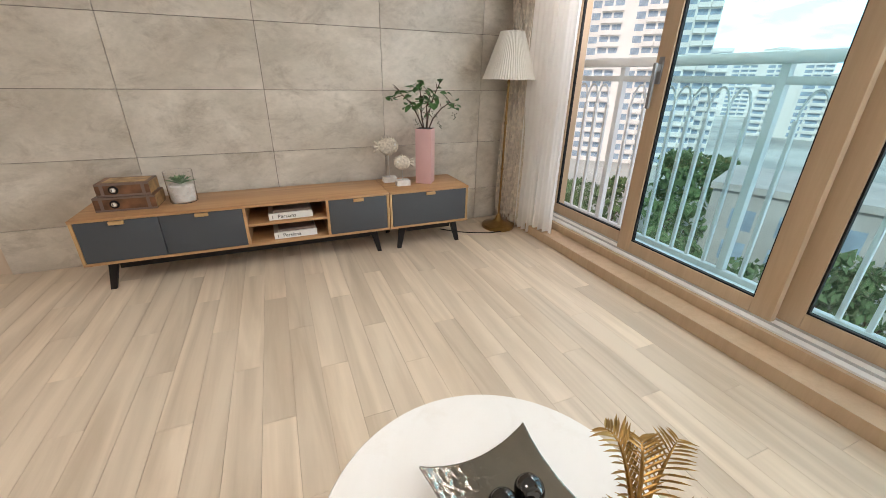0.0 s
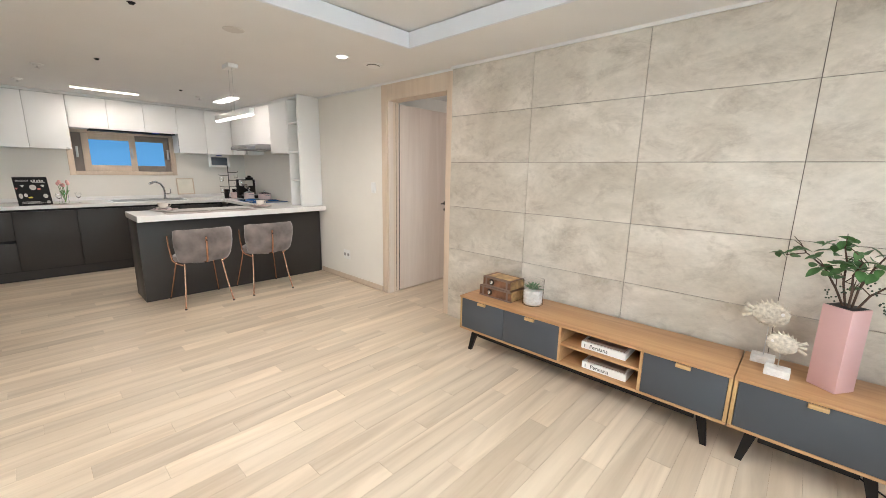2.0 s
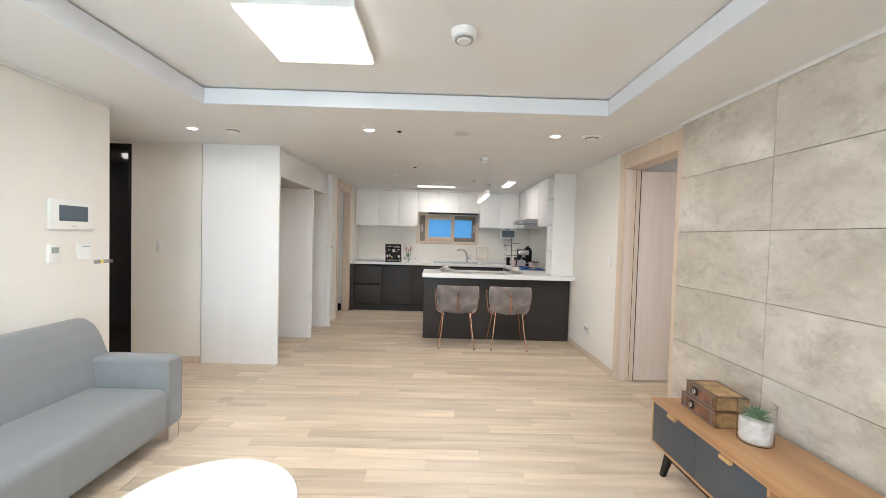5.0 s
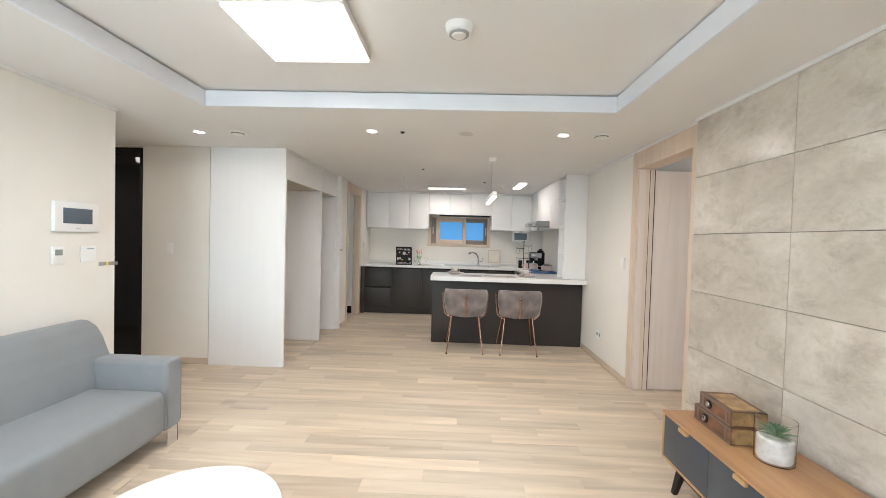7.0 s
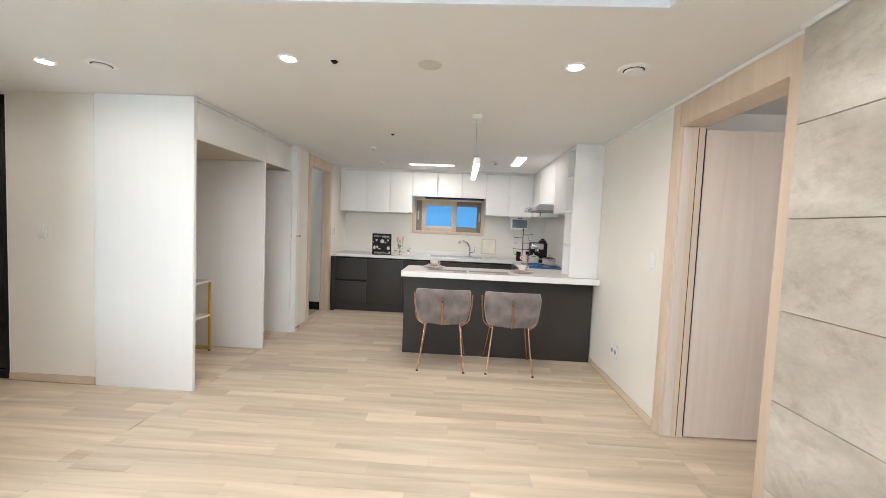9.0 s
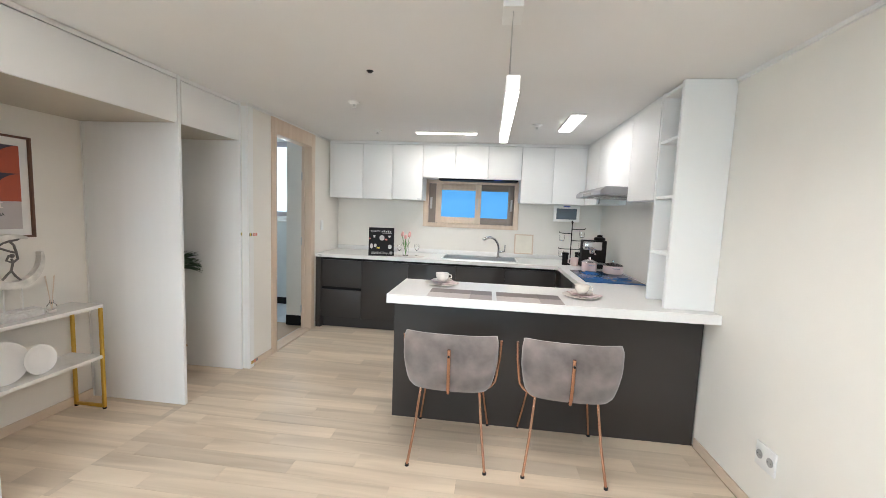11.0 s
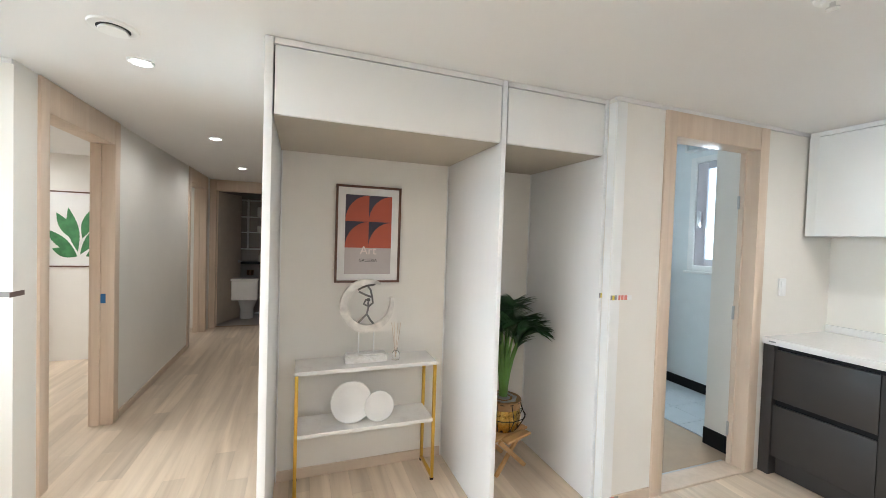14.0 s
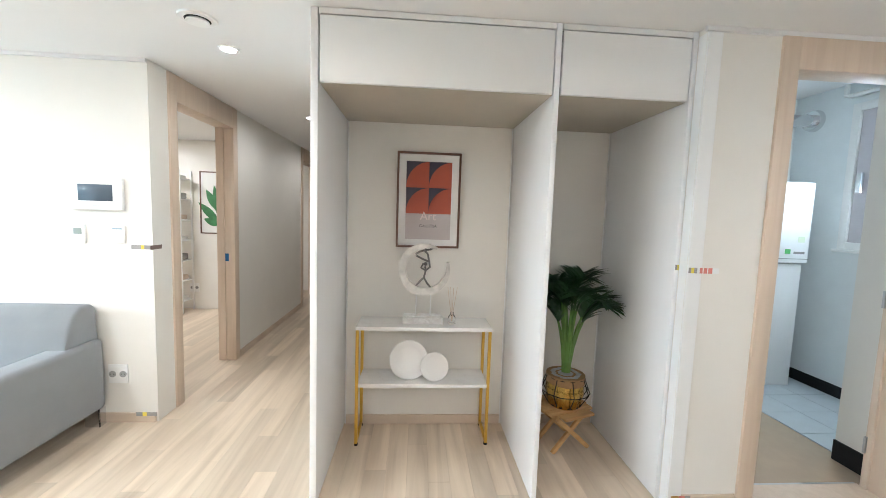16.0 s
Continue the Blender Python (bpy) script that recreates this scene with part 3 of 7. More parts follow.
for yy, zz in [(1.07, 1.57), (1.675, 1.57), (2.12, 1.57)]:
    bm = bmesh.new()
    bx(bm, -6.304, -6.285, yy - 0.013, yy + 0.013, zz - 0.075, zz + 0.075, 0.004)
    bx(bm, -6.29, -6.265, yy - 0.007, yy + 0.007, zz - 0.06, zz + 0.02, 0.004)
    part("handle", bm, M_STEEL, kwin, "grey metal latch", True)

# ---- built-in units ----
# alcove cabinet
alc = thing("alcove_cabinet", label="tall white built-in alcove cabinet with two lift-up doors", category="cabinet")
for x0, x1, y0 in [(-2.542, -2.51, -1.06), (-3.628, -3.602, -0.998), (-4.272, -4.25, -0.998)]:
    pbox("side_panel", alc, M_PANEL, x0, x1, y0, -0.262, 0.0, H - 0.002, 0.0015)
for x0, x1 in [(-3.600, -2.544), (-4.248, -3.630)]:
    # underside boards take a darker beige than the white cabinet
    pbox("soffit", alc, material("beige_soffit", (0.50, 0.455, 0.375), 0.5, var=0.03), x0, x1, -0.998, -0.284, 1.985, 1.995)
    pbox("door", alc, M_WHITE, x0 + 0.005, x1 - 0.005, -0.28, -0.262, 1.985, 2.266, 0.0005)
    # black sheet added behind the door, painting the shade of its gaps
    pbox("door_gap_shade", alc, M_BLACK, x0 + 0.0005, x1 - 0.0005, -0.2835, -0.2805, 1.996, 2.2715)
    pbox("top_filler", alc, M_WHITE, x0 + 0.001, x1 - 0.001, -0.283, -0.2625, 2.272, H - 0.003)
    for xa, xb in [(x0 + 0.001, x0 + 0.010), (x1 - 0.010, x1 - 0.001)]:
        pbox("corner_trim", alc, M_WHITE, xa, xb, -0.998, -0.989, 0.001, 1.984, 0.002, "slim white corner strip")


# base units with dark fronts, counters on top
def base_unit(name, x0, x1, y0, y1, face, doors, label):
    """face: the side of the fronts, 'x' (towards +x) or 'y' (towards -y). doors: (a, b, z0, z1) along the front."""
    u = thing(name, label=label, category="kitchen cabinet")
    pbox("body", u, M_BLACK, x0, x1 - (0.03 if face == "x" else 0), y0 + (0.03 if face == "y" else 0), y1, 0.12, 0.862)
    if face == "x":
        pbox("plinth", u, M_DARK, x0, x1 - 0.06, y0, y1, 0.0, 0.12)
    else:
        pbox("plinth", u, M_DARK, x0, x1, y0 + 0.06, y1, 0.0, 0.12)
    for a, b, z0, z1 in doors:
        if face == "x":
            pbox("door", u, M_DARK, x1 - 0.022, x1, a + 0.0015, b - 0.0015, z0, z1, 0.0015)
        else:
            pbox("door", u, M_DARK, a + 0.0015, b - 0.0015, y0, y0 + 0.022, z0, z1, 0.0015)
    return u


base_unit("drawer_unit", -6.29, -5.61, -0.14, 0.36, "x", [(-0.14, 0.36, 0.13, 0.468), (-0.14, 0.36, 0.505, 0.832)], "dark grey two-drawer unit with recessed grip")
pbox("board", thing("cabinet_end", label="dark grey end panel of the kitchen run", category="cabinet end"), M_DARK, -6.29, -5.60, -0.205, -0.142, 0.0, 0.862, 0.001)
for i in range(4):
    a = 0.36 + i * 0.565
    base_unit("base_cabinet", -6.29, -5.61, a, a + 0.565, "x", [(a, a + 0.565, 0.13, 0.835)], "dark grey kitchen base cabinet with flat door")
for a, b in [(-5.58, -4.92), (-4.92, -4.22)]:
    base_unit("base_cabinet", a, b, 2.66, 3.245, "y", [(a, b, 0.13, 0.835)], "dark grey base cabinet below the hob")
pen = thing("peninsula_cabinet", label="dark grey panelled base of the kitchen peninsula", category="kitchen cabinet")
pbox("front_panel", pen, M_DARK, -3.77, -3.75, 1.226, 3.236, 0.0, 0.85, 0.001)
pbox("end_panel", pen, M_DARK, -4.18, -3.772, 1.226, 1.246, 0.0, 0.85, 0.001)
pbox("back_panel", pen, M_DARK, -4.20, -4.18, 1.226, 2.65, 0.0, 0.85, 0.001)
ctop = thing("kitchen_counter", label="white quartz worktop on the dark base cabinets", category="countertop")
for b in [(-6.295, -5.585, -0.205, 1.30), (-6.295, -6.18, 1.30, 2.20), (-5.72, -5.585, 1.30, 2.20), (-6.295, -5.585, 2.20, 3.245), (-5.585, -4.19, 2.63, 3.245)]:
    pbox("slab", ctop, M_QUARTZ, *b, 0.864, 0.905)
pbox("upstand", ctop, M_QUARTZ, -6.295, -6.275, -0.205, 3.245, 0.905, 0.955, 0.003, "low white quartz upstand")
bm = bmesh.new()
bx(bm, -4.19, -3.585, 1.208, 3.245, 0.855, 0.915, 0.003)
solo("peninsula_counter", bm, M_QUARTZ, "thick white quartz worktop of the peninsula", "countertop")


# for a sheet behind the doors: shade of their gaps put into its colour
M_GAPSHADE = material("gap_shade", (0.10, 0.10, 0.10), 0.6)


def wall_unit(x0, x1, y0, y1, z0, z1, face, n, label):
    u = thing("wall_cabinet", label=label, category="wall cabinet", group="white wall cabinets")
    if face == "x":
        pbox("body", u, M_WHITE, x0, x1 - 0.032, y0, y1, z0 + 0.003, z1)
        pbox("gap_shade_sheet", u, M_GAPSHADE, x1 - 0.031, x1 - 0.0205, y0 + 0.0005, y1 - 0.0005, z0 + 0.004, z1)
        for i in range(n):
            a, b = y0 + (y1 - y0) * i / n, y0 + (y1 - y0) * (i + 1) / n
            pbox("door", u, M_WHITE, x1 - 0.02, x1, a + 0.0016, b - 0.0016, z0, z1 - 0.004, 0.0015)
    else:
        pbox("body", u, M_WHITE, x0, x1, y0 + 0.032, y1, z0 + 0.003, z1)
        pbox("gap_shade_sheet", u, M_GAPSHADE, x0 + 0.0005, x1 - 0.0005, y0 + 0.0205, y0 + 0.031, z0 + 0.004, z1)
        for i in range(n):
            a, b = x0 + (x1 - x0) * i / n, x0 + (x1 - x0) * (i + 1) / n
            pbox("door", u, M_WHITE, a + 0.0016, b - 0.0016, y0, y0 + 0.02, z0, z1 - 0.004, 0.0015)
    return u


for a in (-0.14, 0.24, 0.62):
    wall_unit(-6.295, -5.95, a, a + 0.38, 1.59, 2.265, "x", 1, "tall white flat-fronted wall cabinet")
for a in (1.0, 1.4, 1.8):
    wall_unit(-6.295, -5.95, a, a + 0.4, 1.87, 2.265, "x", 1, "short white wall cabinet above the window")
for a in (2.2, 2.575):
    wall_unit(-6.295, -5.95, a, a + 0.375, 1.60, 2.265, "x", 1, "tall white flat-fronted wall cabinet")
wall_unit(-5.945, -5.42, 2.95, 3.245, 1.60, 2.265, "y", 1, "white wall cabinet beside the hood")
wall_unit(-5.42, -4.50, 2.95, 3.245, 1.725, 2.265, "y", 1, "white wall cabinet above the hood")
wall_unit(-4.50, -3.98, 2.95, 3.245, 1.60, 2.265, "y", 1, "white wall cabinet beside the open shelf")
bm = bmesh.new()
bx(bm, -6.295, -5.96, -0.195, -0.142, 1.59, 2.268)
bx(bm, -6.295, -5.965, -0.195, 3.245, 2.268, H - 0.002)
bx(bm, -5.965, -3.98, 2.965, 3.245, 2.268, H - 0.002)
solo("trim_cabinet", bm, M_WHITE, "white filler strip above the wall cabinets", "trim", kind="structure")
for nm, b in (("wall cabinet", (-5.949, -5.9465, 0.945, 0.985, 1.598, 1.607)), ("worktop", (-5.5845, -5.582, -0.165, -0.125, 0.880, 0.889))):
    bm = bmesh.new()
    bx(bm, *b)
    solo("name_tag", bm, M_HANDLE, "tiny grey metal name tag on the " + nm, "name tag")
shelf = thing("open_shelf", label="tall white open shelf column on the peninsula counter", category="shelf")
pbox("side_panel", shelf, M_WHITE, -3.712, -3.68, 2.955, 3.246, 0.916, H - 0.003, 0.001)
pbox("side_panel", shelf, M_WHITE, -3.978, -3.958, 2.955, 3.246, 0.916, H - 0.003, 0.001)
pbox("back_panel", shelf, M_WHITE, -3.958, -3.712, 3.236, 3.246, 0.916, H - 0.003)
for z in (1.25, 1.61, 1.97, 2.275):
    pbox("shelf_board", shelf, M_WHITE, -3.957, -3.713, 2.957, 3.235, z - 0.01, z + 0.01, 0.001)

# ---- large furniture ----
# media console: a long unit and a short one
def console(name, x0, x1, cells, legs, label):
    """cells: (a, b, 'door' or 'open'); legs: (x, lean) along the front."""
    c = thing(name, (x0, 2.765, 0), label=label, category="media console")
    w, d, z0, z1, tk = x1 - x0, 0.40, 0.165, 0.44, 0.016
    pbox("top", c, M_OAK, 0, w, -0.008, d, z1 - tk, z1, 0.002)
    pbox("bottom", c, M_OAK, 0, w, 0, d, z0, z0 + tk, 0.002)
    for a in (0, w - tk):
        pbox("side", c, M_OAKEDGE, a, a + tk, 0, d, z0 + tk, z1 - tk, 0.001)
    pbox("back", c, M_OAK, tk, w - tk, d - 0.01, d - 0.002, z0 + tk, z1 - tk)
    for a, b, kind in cells:
        a, b = a - x0, b - x0
        if kind == "door":
            pbox("interior", c, M_BLACK, a + 0.001, b - 0.001, 0.02, d - 0.012, z0 + tk + 0.001, z1 - tk - 0.001)
            dr = pbox("door", c, M_SLATE, a + 0.0015, b - 0.0015, 0.0, 0.018, z0 + tk + 0.002, z1 - tk - 0.002, 0.0015, "slate grey painted flap")
            pbox("tab_handle", dr, M_OAKEDGE, (a + b) / 2 - 0.035, (a + b) / 2 + 0.035, -0.016, 0.001, z1 - tk - 0.024, z1 - tk - 0.004, 0.002, "small brown leather tab")
        else:
            for xx in (a, b):
                pbox("divider", c, M_OAK, xx - 0.008, xx + 0.008, 0, d - 0.012, z0 + tk, z1 - tk)
            pbox("shelf_board", c, M_OAK, a + 0.008, b - 0.008, 0.004, d - 0.012, 0.297, 0.313, 0.001)
            pbox("back_lining", c, M_BLACK, a + 0.009, b - 0.009, d - 0.018, d - 0.0125, z0 + tk + 0.001, z1 - tk - 0.001)
    for lx, lean in legs:
        for ly, ln in ((0.05, -0.02), (d - 0.05, 0.02)):
            bm = bmesh.new()
            top = [(lx - x0 - 0.024, ly - 0.016), (lx - x0 + 0.024, ly - 0.016), (lx - x0 + 0.024, ly + 0.016), (lx - x0 - 0.024, ly + 0.016)]
            A = [bm.verts.new((x, y, z0)) for x, y in top]
            B = [bm.verts.new((lx - x0 + lean + (x - lx + x0) * 0.6, ly + ln + (y - ly) * 0.7, 0)) for x, y in top]
            for i in range(4):
                bm.faces.new((A[i], A[(i + 1) % 4], B[(i + 1) % 4], B[i]))
            bm.faces.new(A)
            bm.faces.new(B)
            part("leg", bm, M_LEG, c)
    a, b = legs[0][0] - x0, legs[-1][0] - x0
    for yy in (0.05, d - 0.05):
        pbox("apron", c, M_LEG, a + 0.026, b - 0.026, yy - 0.011, yy + 0.011, z0 - 0.045, z0 - 0.001)
    return c


console("media_console", -0.785, 0.985, [(-0.768, -0.375, "door"), (-0.375, 0.060, "door"), (0.068, 0.565, "open"), (0.573, 0.968, "door")], [(-0.66, -0.035), (0.87, 0.035)], "long oak media console with slate grey flaps and black legs")
console("media_console", 0.99, 1.595, [(1.008, 1.578, "door")], [(1.09, -0.035), (1.49, 0.035)], "short oak media console with one slate grey flap")

# sofa
sofa = thing("sofa", (0, -0.04, 0), label="grey-blue fabric two-seat sofa with low armrests", category="sofa")


def cushion(name, x0, x1, y0, y1, z0, z1, bev, parent, seg=5):
    bm = bmesh.new()
    bx(bm, x0, x1, y0, y1, z0, z1, bev, seg)
    return part(name, bm, M_SOFA, parent, smooth=True)


SX0, SX1 = -1.035, 0.65
for a, b in ((SX0, SX0 + 0.155), (SX1 - 0.155, SX1)):
    cushion("armrest", a, b, -0.965, -0.245, 0.115, 0.57, 0.032, sofa)
    bm = bmesh.new()
    tube(bm, [(a + 0.02, -0.2455, 0.15), (a + 0.02, -0.2455, 0.535), (a + 0.135, -0.2455, 0.535), (a + 0.135, -0.2455, 0.15)], 0.003, 6)
    part("seam", bm, M_SOFA, sofa)
cushion("seat", SX0 + 0.157, SX1 - 0.157, -0.76, -0.235, 0.115, 0.395, 0.045, sofa)
bm = bmesh.new()
prof = [(-0.965, 0.12), (-0.70, 0.12), (-0.70, 0.42), (-0.725, 0.58), (-0.755, 0.69), (-0.80, 0.76), (-0.86, 0.797), (-0.92, 0.80), (-0.955, 0.775), (-0.968, 0.5)]
prism(bm, prof, 0, SX0 + 0.035, SX1 - 0.035)
bmesh.ops.bevel(bm, geom=[e for e in bm.edges], offset=0.02, segments=3, profile=0.5, affect="EDGES")
part("backrest", bm, M_SOFA, sofa, smooth=True)
for lx in (SX0 + 0.06, SX1 - 0.06):
    for ly in (-0.27, -0.92):
        bm = bmesh.new()
        bx(bm, lx - 0.045, lx + 0.045, ly - 0.004, ly + 0.004, 0.0, 0.117, 0.002)
        bx(bm, lx - 0.045, lx - 0.037, ly - 0.05, ly + 0.004, 0.0, 0.117, 0.002)
        part("leg", bm, M_CHROME, sofa, "chrome angle foot")

# two round nesting tables
def round_table(cx, cy, z, r, label):
    t = thing("coffee_table", (cx, cy, 0), label=label, category="coffee table", group="nesting coffee tables")
    bm = bmesh.new()
    lathe(bm, [(r - 0.006, z - 0.022), (r, z - 0.016), (r, z - 0.005), (r - 0.004, z)], 72)
    part("tabletop", bm, M_TABLE, t, smooth=True)
    bm = bmesh.new()
    lathe(bm, [(r - 0.03, z - 0.045), (r - 0.005, z - 0.045), (r - 0.005, z - 0.0225), (r - 0.03, z - 0.0225)], 72)
    part("rim", bm, M_BRASS, t, "thin brass rim", True)
    for k in range(3):
        a = 2 * math.pi * k / 3 + 0.5
        bm = bmesh.new()
        tube(bm, [((r - 0.03) * math.cos(a), (r - 0.03) * math.sin(a), z - 0.04), ((r - 0.03) * math.cos(a), (r - 0.03) * math.sin(a), 0.0)], 0.011, 10)
        part("leg", bm, M_BRASS, t, smooth=True)
    return t


round_table(0.607, 0.57, 0.40, 0.345, "round coffee table with white marble top")
round_table(0.094, 0.506, 0.305, 0.362, "lower round coffee table with plain white top")


# dining chairs at the peninsula
def dining_chair(at, rz):
    c = thing("dining_chair", at, rz, "grey velvet dining chair with copper tube legs", "chair", "chairs at the peninsula")
    # local: the back is towards -y, the seat faces +y
    bm = bmesh.new()
    lathe(bm, [(0.18, 0.44), (0.205, 0.447), (0.22, 0.47), (0.218, 0.505), (0.195, 0.52), (0.0001, 0.523)], 40, wave=lambda a: 1 + 0.04 * math.cos(4 * a))
    part("seat", bm, M_VELVET, c, smooth=True)
    bm = bmesh.new()
    rows, cols = 12, 36
    outer, inner = [], []
    for i in range(rows + 1):
        v = i / rows
        ro, ri = [], []
        for j in range(cols + 1):
            u = -1 + 2 * j / cols
            a = radians(78 * u)
            top = 0.80 - 0.012 * abs(u) ** 8
            bot = 0.466 + 0.02 * abs(u) ** 10
            z = bot + (top - bot) * v
            half = 0.212 + 0.048 * min(1.0, (z - 0.45) / 0.20) ** 0.6
            ex = math.copysign(abs(math.sin(a)) ** 0.85, u)
            ey = 0.12 + 0.16 * math.cos(a) ** 0.38 + 0.014 * v - 0.02 * (1 - v) ** 3
            th = 0.040 * math.sqrt(max(0.03, 1 - abs(2 * v - 1) ** 6)) * math.sqrt(max(0.04, 1 - abs(u) ** 10))
            k = 1 + th / 0.5
            ro.append(bm.verts.new((half * ex * k, -ey * k, z)))
            ri.append(bm.verts.new((half * ex * (2 - k), -ey * (2 - k), z)))
        outer.append(ro)
        inner.append(ri)
    for i in range(rows):
        for j in range(cols):
            bm.faces.new((outer[i][j], outer[i][j + 1], outer[i + 1][j + 1], outer[i + 1][j]))
            bm.faces.new((inner[i][j + 1], inner[i][j], inner[i + 1][j], inner[i + 1][j + 1]))
    for j in range(cols):
        bm.faces.new((outer[rows][j], outer[rows][j + 1], inner[rows][j + 1], inner[rows][j]))
        bm.faces.new((outer[0][j + 1], outer[0][j], inner[0][j], inner[0][j + 1]))
    for i in range(rows):
        bm.faces.new((outer[i][0], outer[i + 1][0], inner[i + 1][0], inner[i][0]))
        bm.faces.new((outer[i + 1][cols], outer[i][cols], inner[i][cols], inner[i + 1][cols]))
    part("backrest", bm, M_VELVET, c, smooth=True)
    for sx in (-1, 1):
        bm = bmesh.new()
        tube(bm, [(sx * 0.17, -0.16, 0.445), (sx * 0.195, -0.21, 0.2), (sx * 0.222, -0.262, 0.006)], 0.0078, 10)
        part("leg", bm, M_COPPER, c, smooth=True)
        bm = bmesh.new()
        tube(bm, [(sx * 0.17, 0.14, 0.445), (sx * 0.205, 0.20, 0.2), (sx * 0.235, 0.255, 0.006)], 0.0078, 10)
        part("leg", bm, M_COPPER, c, smooth=True)
        bm = bmesh.new()
        tube(bm, [(sx * 0.284, -0.13, 0.735), (sx * 0.28, -0.125, 0.64), (sx * 0.266, -0.12, 0.53), (sx * 0.258, -0.12, 0.485), (sx * 0.235, -0.125, 0.455), (sx * 0.165, -0.15, 0.42)], 0.008, 10)
        part("side_tube", bm, M_COPPER, c, smooth=True)
        for fy, fx in ((-0.262, 0.222), (0.255, 0.235)):
            bm = bmesh.new()
            cone(bm, (sx * fx, fy, 0), (sx * fx, fy, 0.012), 0.0115, seg=12)
            part("foot_cap", bm, M_BLACK, c)
    bm = bmesh.new()
    tube(bm, [(0, -0.322, 0.725), (0, -0.318, 0.6), (0, -0.300, 0.50), (0, -0.285, 0.468), (0, -0.20, 0.452)], 0.0095, 10)
    part("back_tube", bm, M_COPPER, c, smooth=True)
    bm = bmesh.new()
    cone(bm, (0, -0.326, 0.69), (0, -0.336, 0.69), 0.0065, seg=12)
    part("screw", bm, M_BLACK, c, "dark screw head")
    return c


chair = dining_chair((-3.49, 1.67, 0), 90)
copy_thing(chair, pose(-3.49, 2.335, 0, 0, 0, 88))

# ---- lights in the ceiling ----
lamp = thing("ceiling_light", label="square white LED ceiling light in the tray", category="ceiling light")
pbox("housing", lamp, M_PLASTIC, -0.665, -0.125, 0.483, 1.022, 2.374, 2.414, 0.006)
pbox("diffuser", lamp, M_LIGHT, -0.655, -0.135, 0.493, 1.012, 2.361, 2.3735, 0.004)
for dx, dy in DOWN:
    d = thing("downlight", (dx, dy, H), label="small round recessed warm downlight", category="downlight", group="downlights")
    bm = bmesh.new()
    lathe(bm, [(0.038, -0.002), (0.050, -0.009), (0.056, -0.005), (0.056, 0.0)], 32)
    part("rim", bm, M_PLASTIC, d, smooth=True)
    bm = bmesh.new()
    lathe(bm, [(0.0001, -0.0085), (0.037, -0.0085), (0.037, -0.0025)], 32)
    part("lens", bm, M_LIGHT, d)
st = thing("strip_light_fixture", label="slim linear LED light above the sink", category="ceiling light")
pbox("housing", st, M_PLASTIC, -5.395, -5.325, 1.015, 1.675, 2.288, 2.299, 0.002)
pbox("diffuser", st, M_WLIGHT, -5.387, -5.333, 1.025, 1.665, 2.280, 2.2875, 0.002)
st = thing("square_light_fixture", label="slim rectangular LED light above the hob side", category="ceiling light")
pbox("housing", st, M_PLASTIC, -5.165, -4.525, 2.467, 2.597, 2.288, 2.299, 0.002)
pbox("diffuser", st, M_LIGHT, -5.155, -4.535, 2.477, 2.587, 2.280, 2.2875, 0.002)
pd = thing("pendant_lamp", label="white linear pendant lamp over the peninsula", category="pendant lamp")
pbox("canopy", pd, M_PLASTIC, -2.91, -2.75, 1.86, 1.94, 2.262, 2.299, 0.003)
pbox("bar", pd, M_PLASTIC, -3.27, -2.42, 1.879, 1.923, 1.847, 1.895, 0.003)
pbox("diffuser", pd, M_LIGHT, -3.265, -2.425, 1.882, 1.920, 1.835, 1.8465, 0.002)
for cx in (-2.90, -2.82):
    bm = bmesh.new()
    tube(bm, [(cx + 0.03, 1.901, 2.265), (cx + 0.02, 1.901, 1.893)], 0.0018, 6)
    part("cable", bm, M_STEEL, pd)

# ---- doors ----
dl = thing("door_1", (-2.30, 3.405, 0), 91, "pale veneer bedroom door standing open", "door", kind="structure")
pbox("leaf", dl, M_DOOR, 0.0, 0.82, -0.036, 0.0, 0.012, 2.10, 0.002)
bm = bmesh.new()
for s_ in (1, -1):
    y0 = -0.018 + s_ * 0.018
    cone(bm, (0.76, y0, 1.0), (0.76, y0 + s_ * 0.01, 1.0), 0.026, seg=20)
    cone(bm, (0.76, y0, 0.92), (0.76, y0 + s_ * 0.008, 0.92), 0.02, seg=20)
    tube(bm, [(0.76, y0, 1.0), (0.76, y0 + s_ * 0.045, 1.0), (0.70, y0 + s_ * 0.05, 1.0), (0.64, y0 + s_ * 0.05, 1.0)], 0.008, 8)
part("door_handle", bm, material("dark_bronze", (0.10, 0.085, 0.075), 0.35, 0.8), dl, "dark bronze lever and lock", True)
pbox("jamb_lining", dl, M_DOOR, -0.145, -0.052, -0.026, -0.010, 0.0, 2.116, 0.002)
pbox("jamb_lining", dl, M_DOOR, -0.047, -0.006, -0.028, -0.012, 0.0, 2.116, 0.002)
# black strips added where the grooves beside the lining lie in shade
pbox("hinge_gap_shade", dl, M_BLACK, -0.0515, -0.0475, -0.03, -0.012, 0.01, 2.11)
pbox("hinge_gap_shade", dl, M_BLACK, -0.0055, -0.0005, -0.03, -0.006, 0.01, 2.11)
# black glass door in the corridor wall
fd = thing("door_2", label="black glass door with slim black frame", category="door", kind="structure")
for a, b in [(-1.845, -1.802), (-2.858, -2.82)]:
    pbox("stile", fd, M_BLACK, -2.60, -2.535, a, b, 0.0, 2.276, 0.002)
pbox("rail", fd, M_BLACK, -2.60, -2.535, -2.82, -1.845, 0.0, 0.06, 0.002)
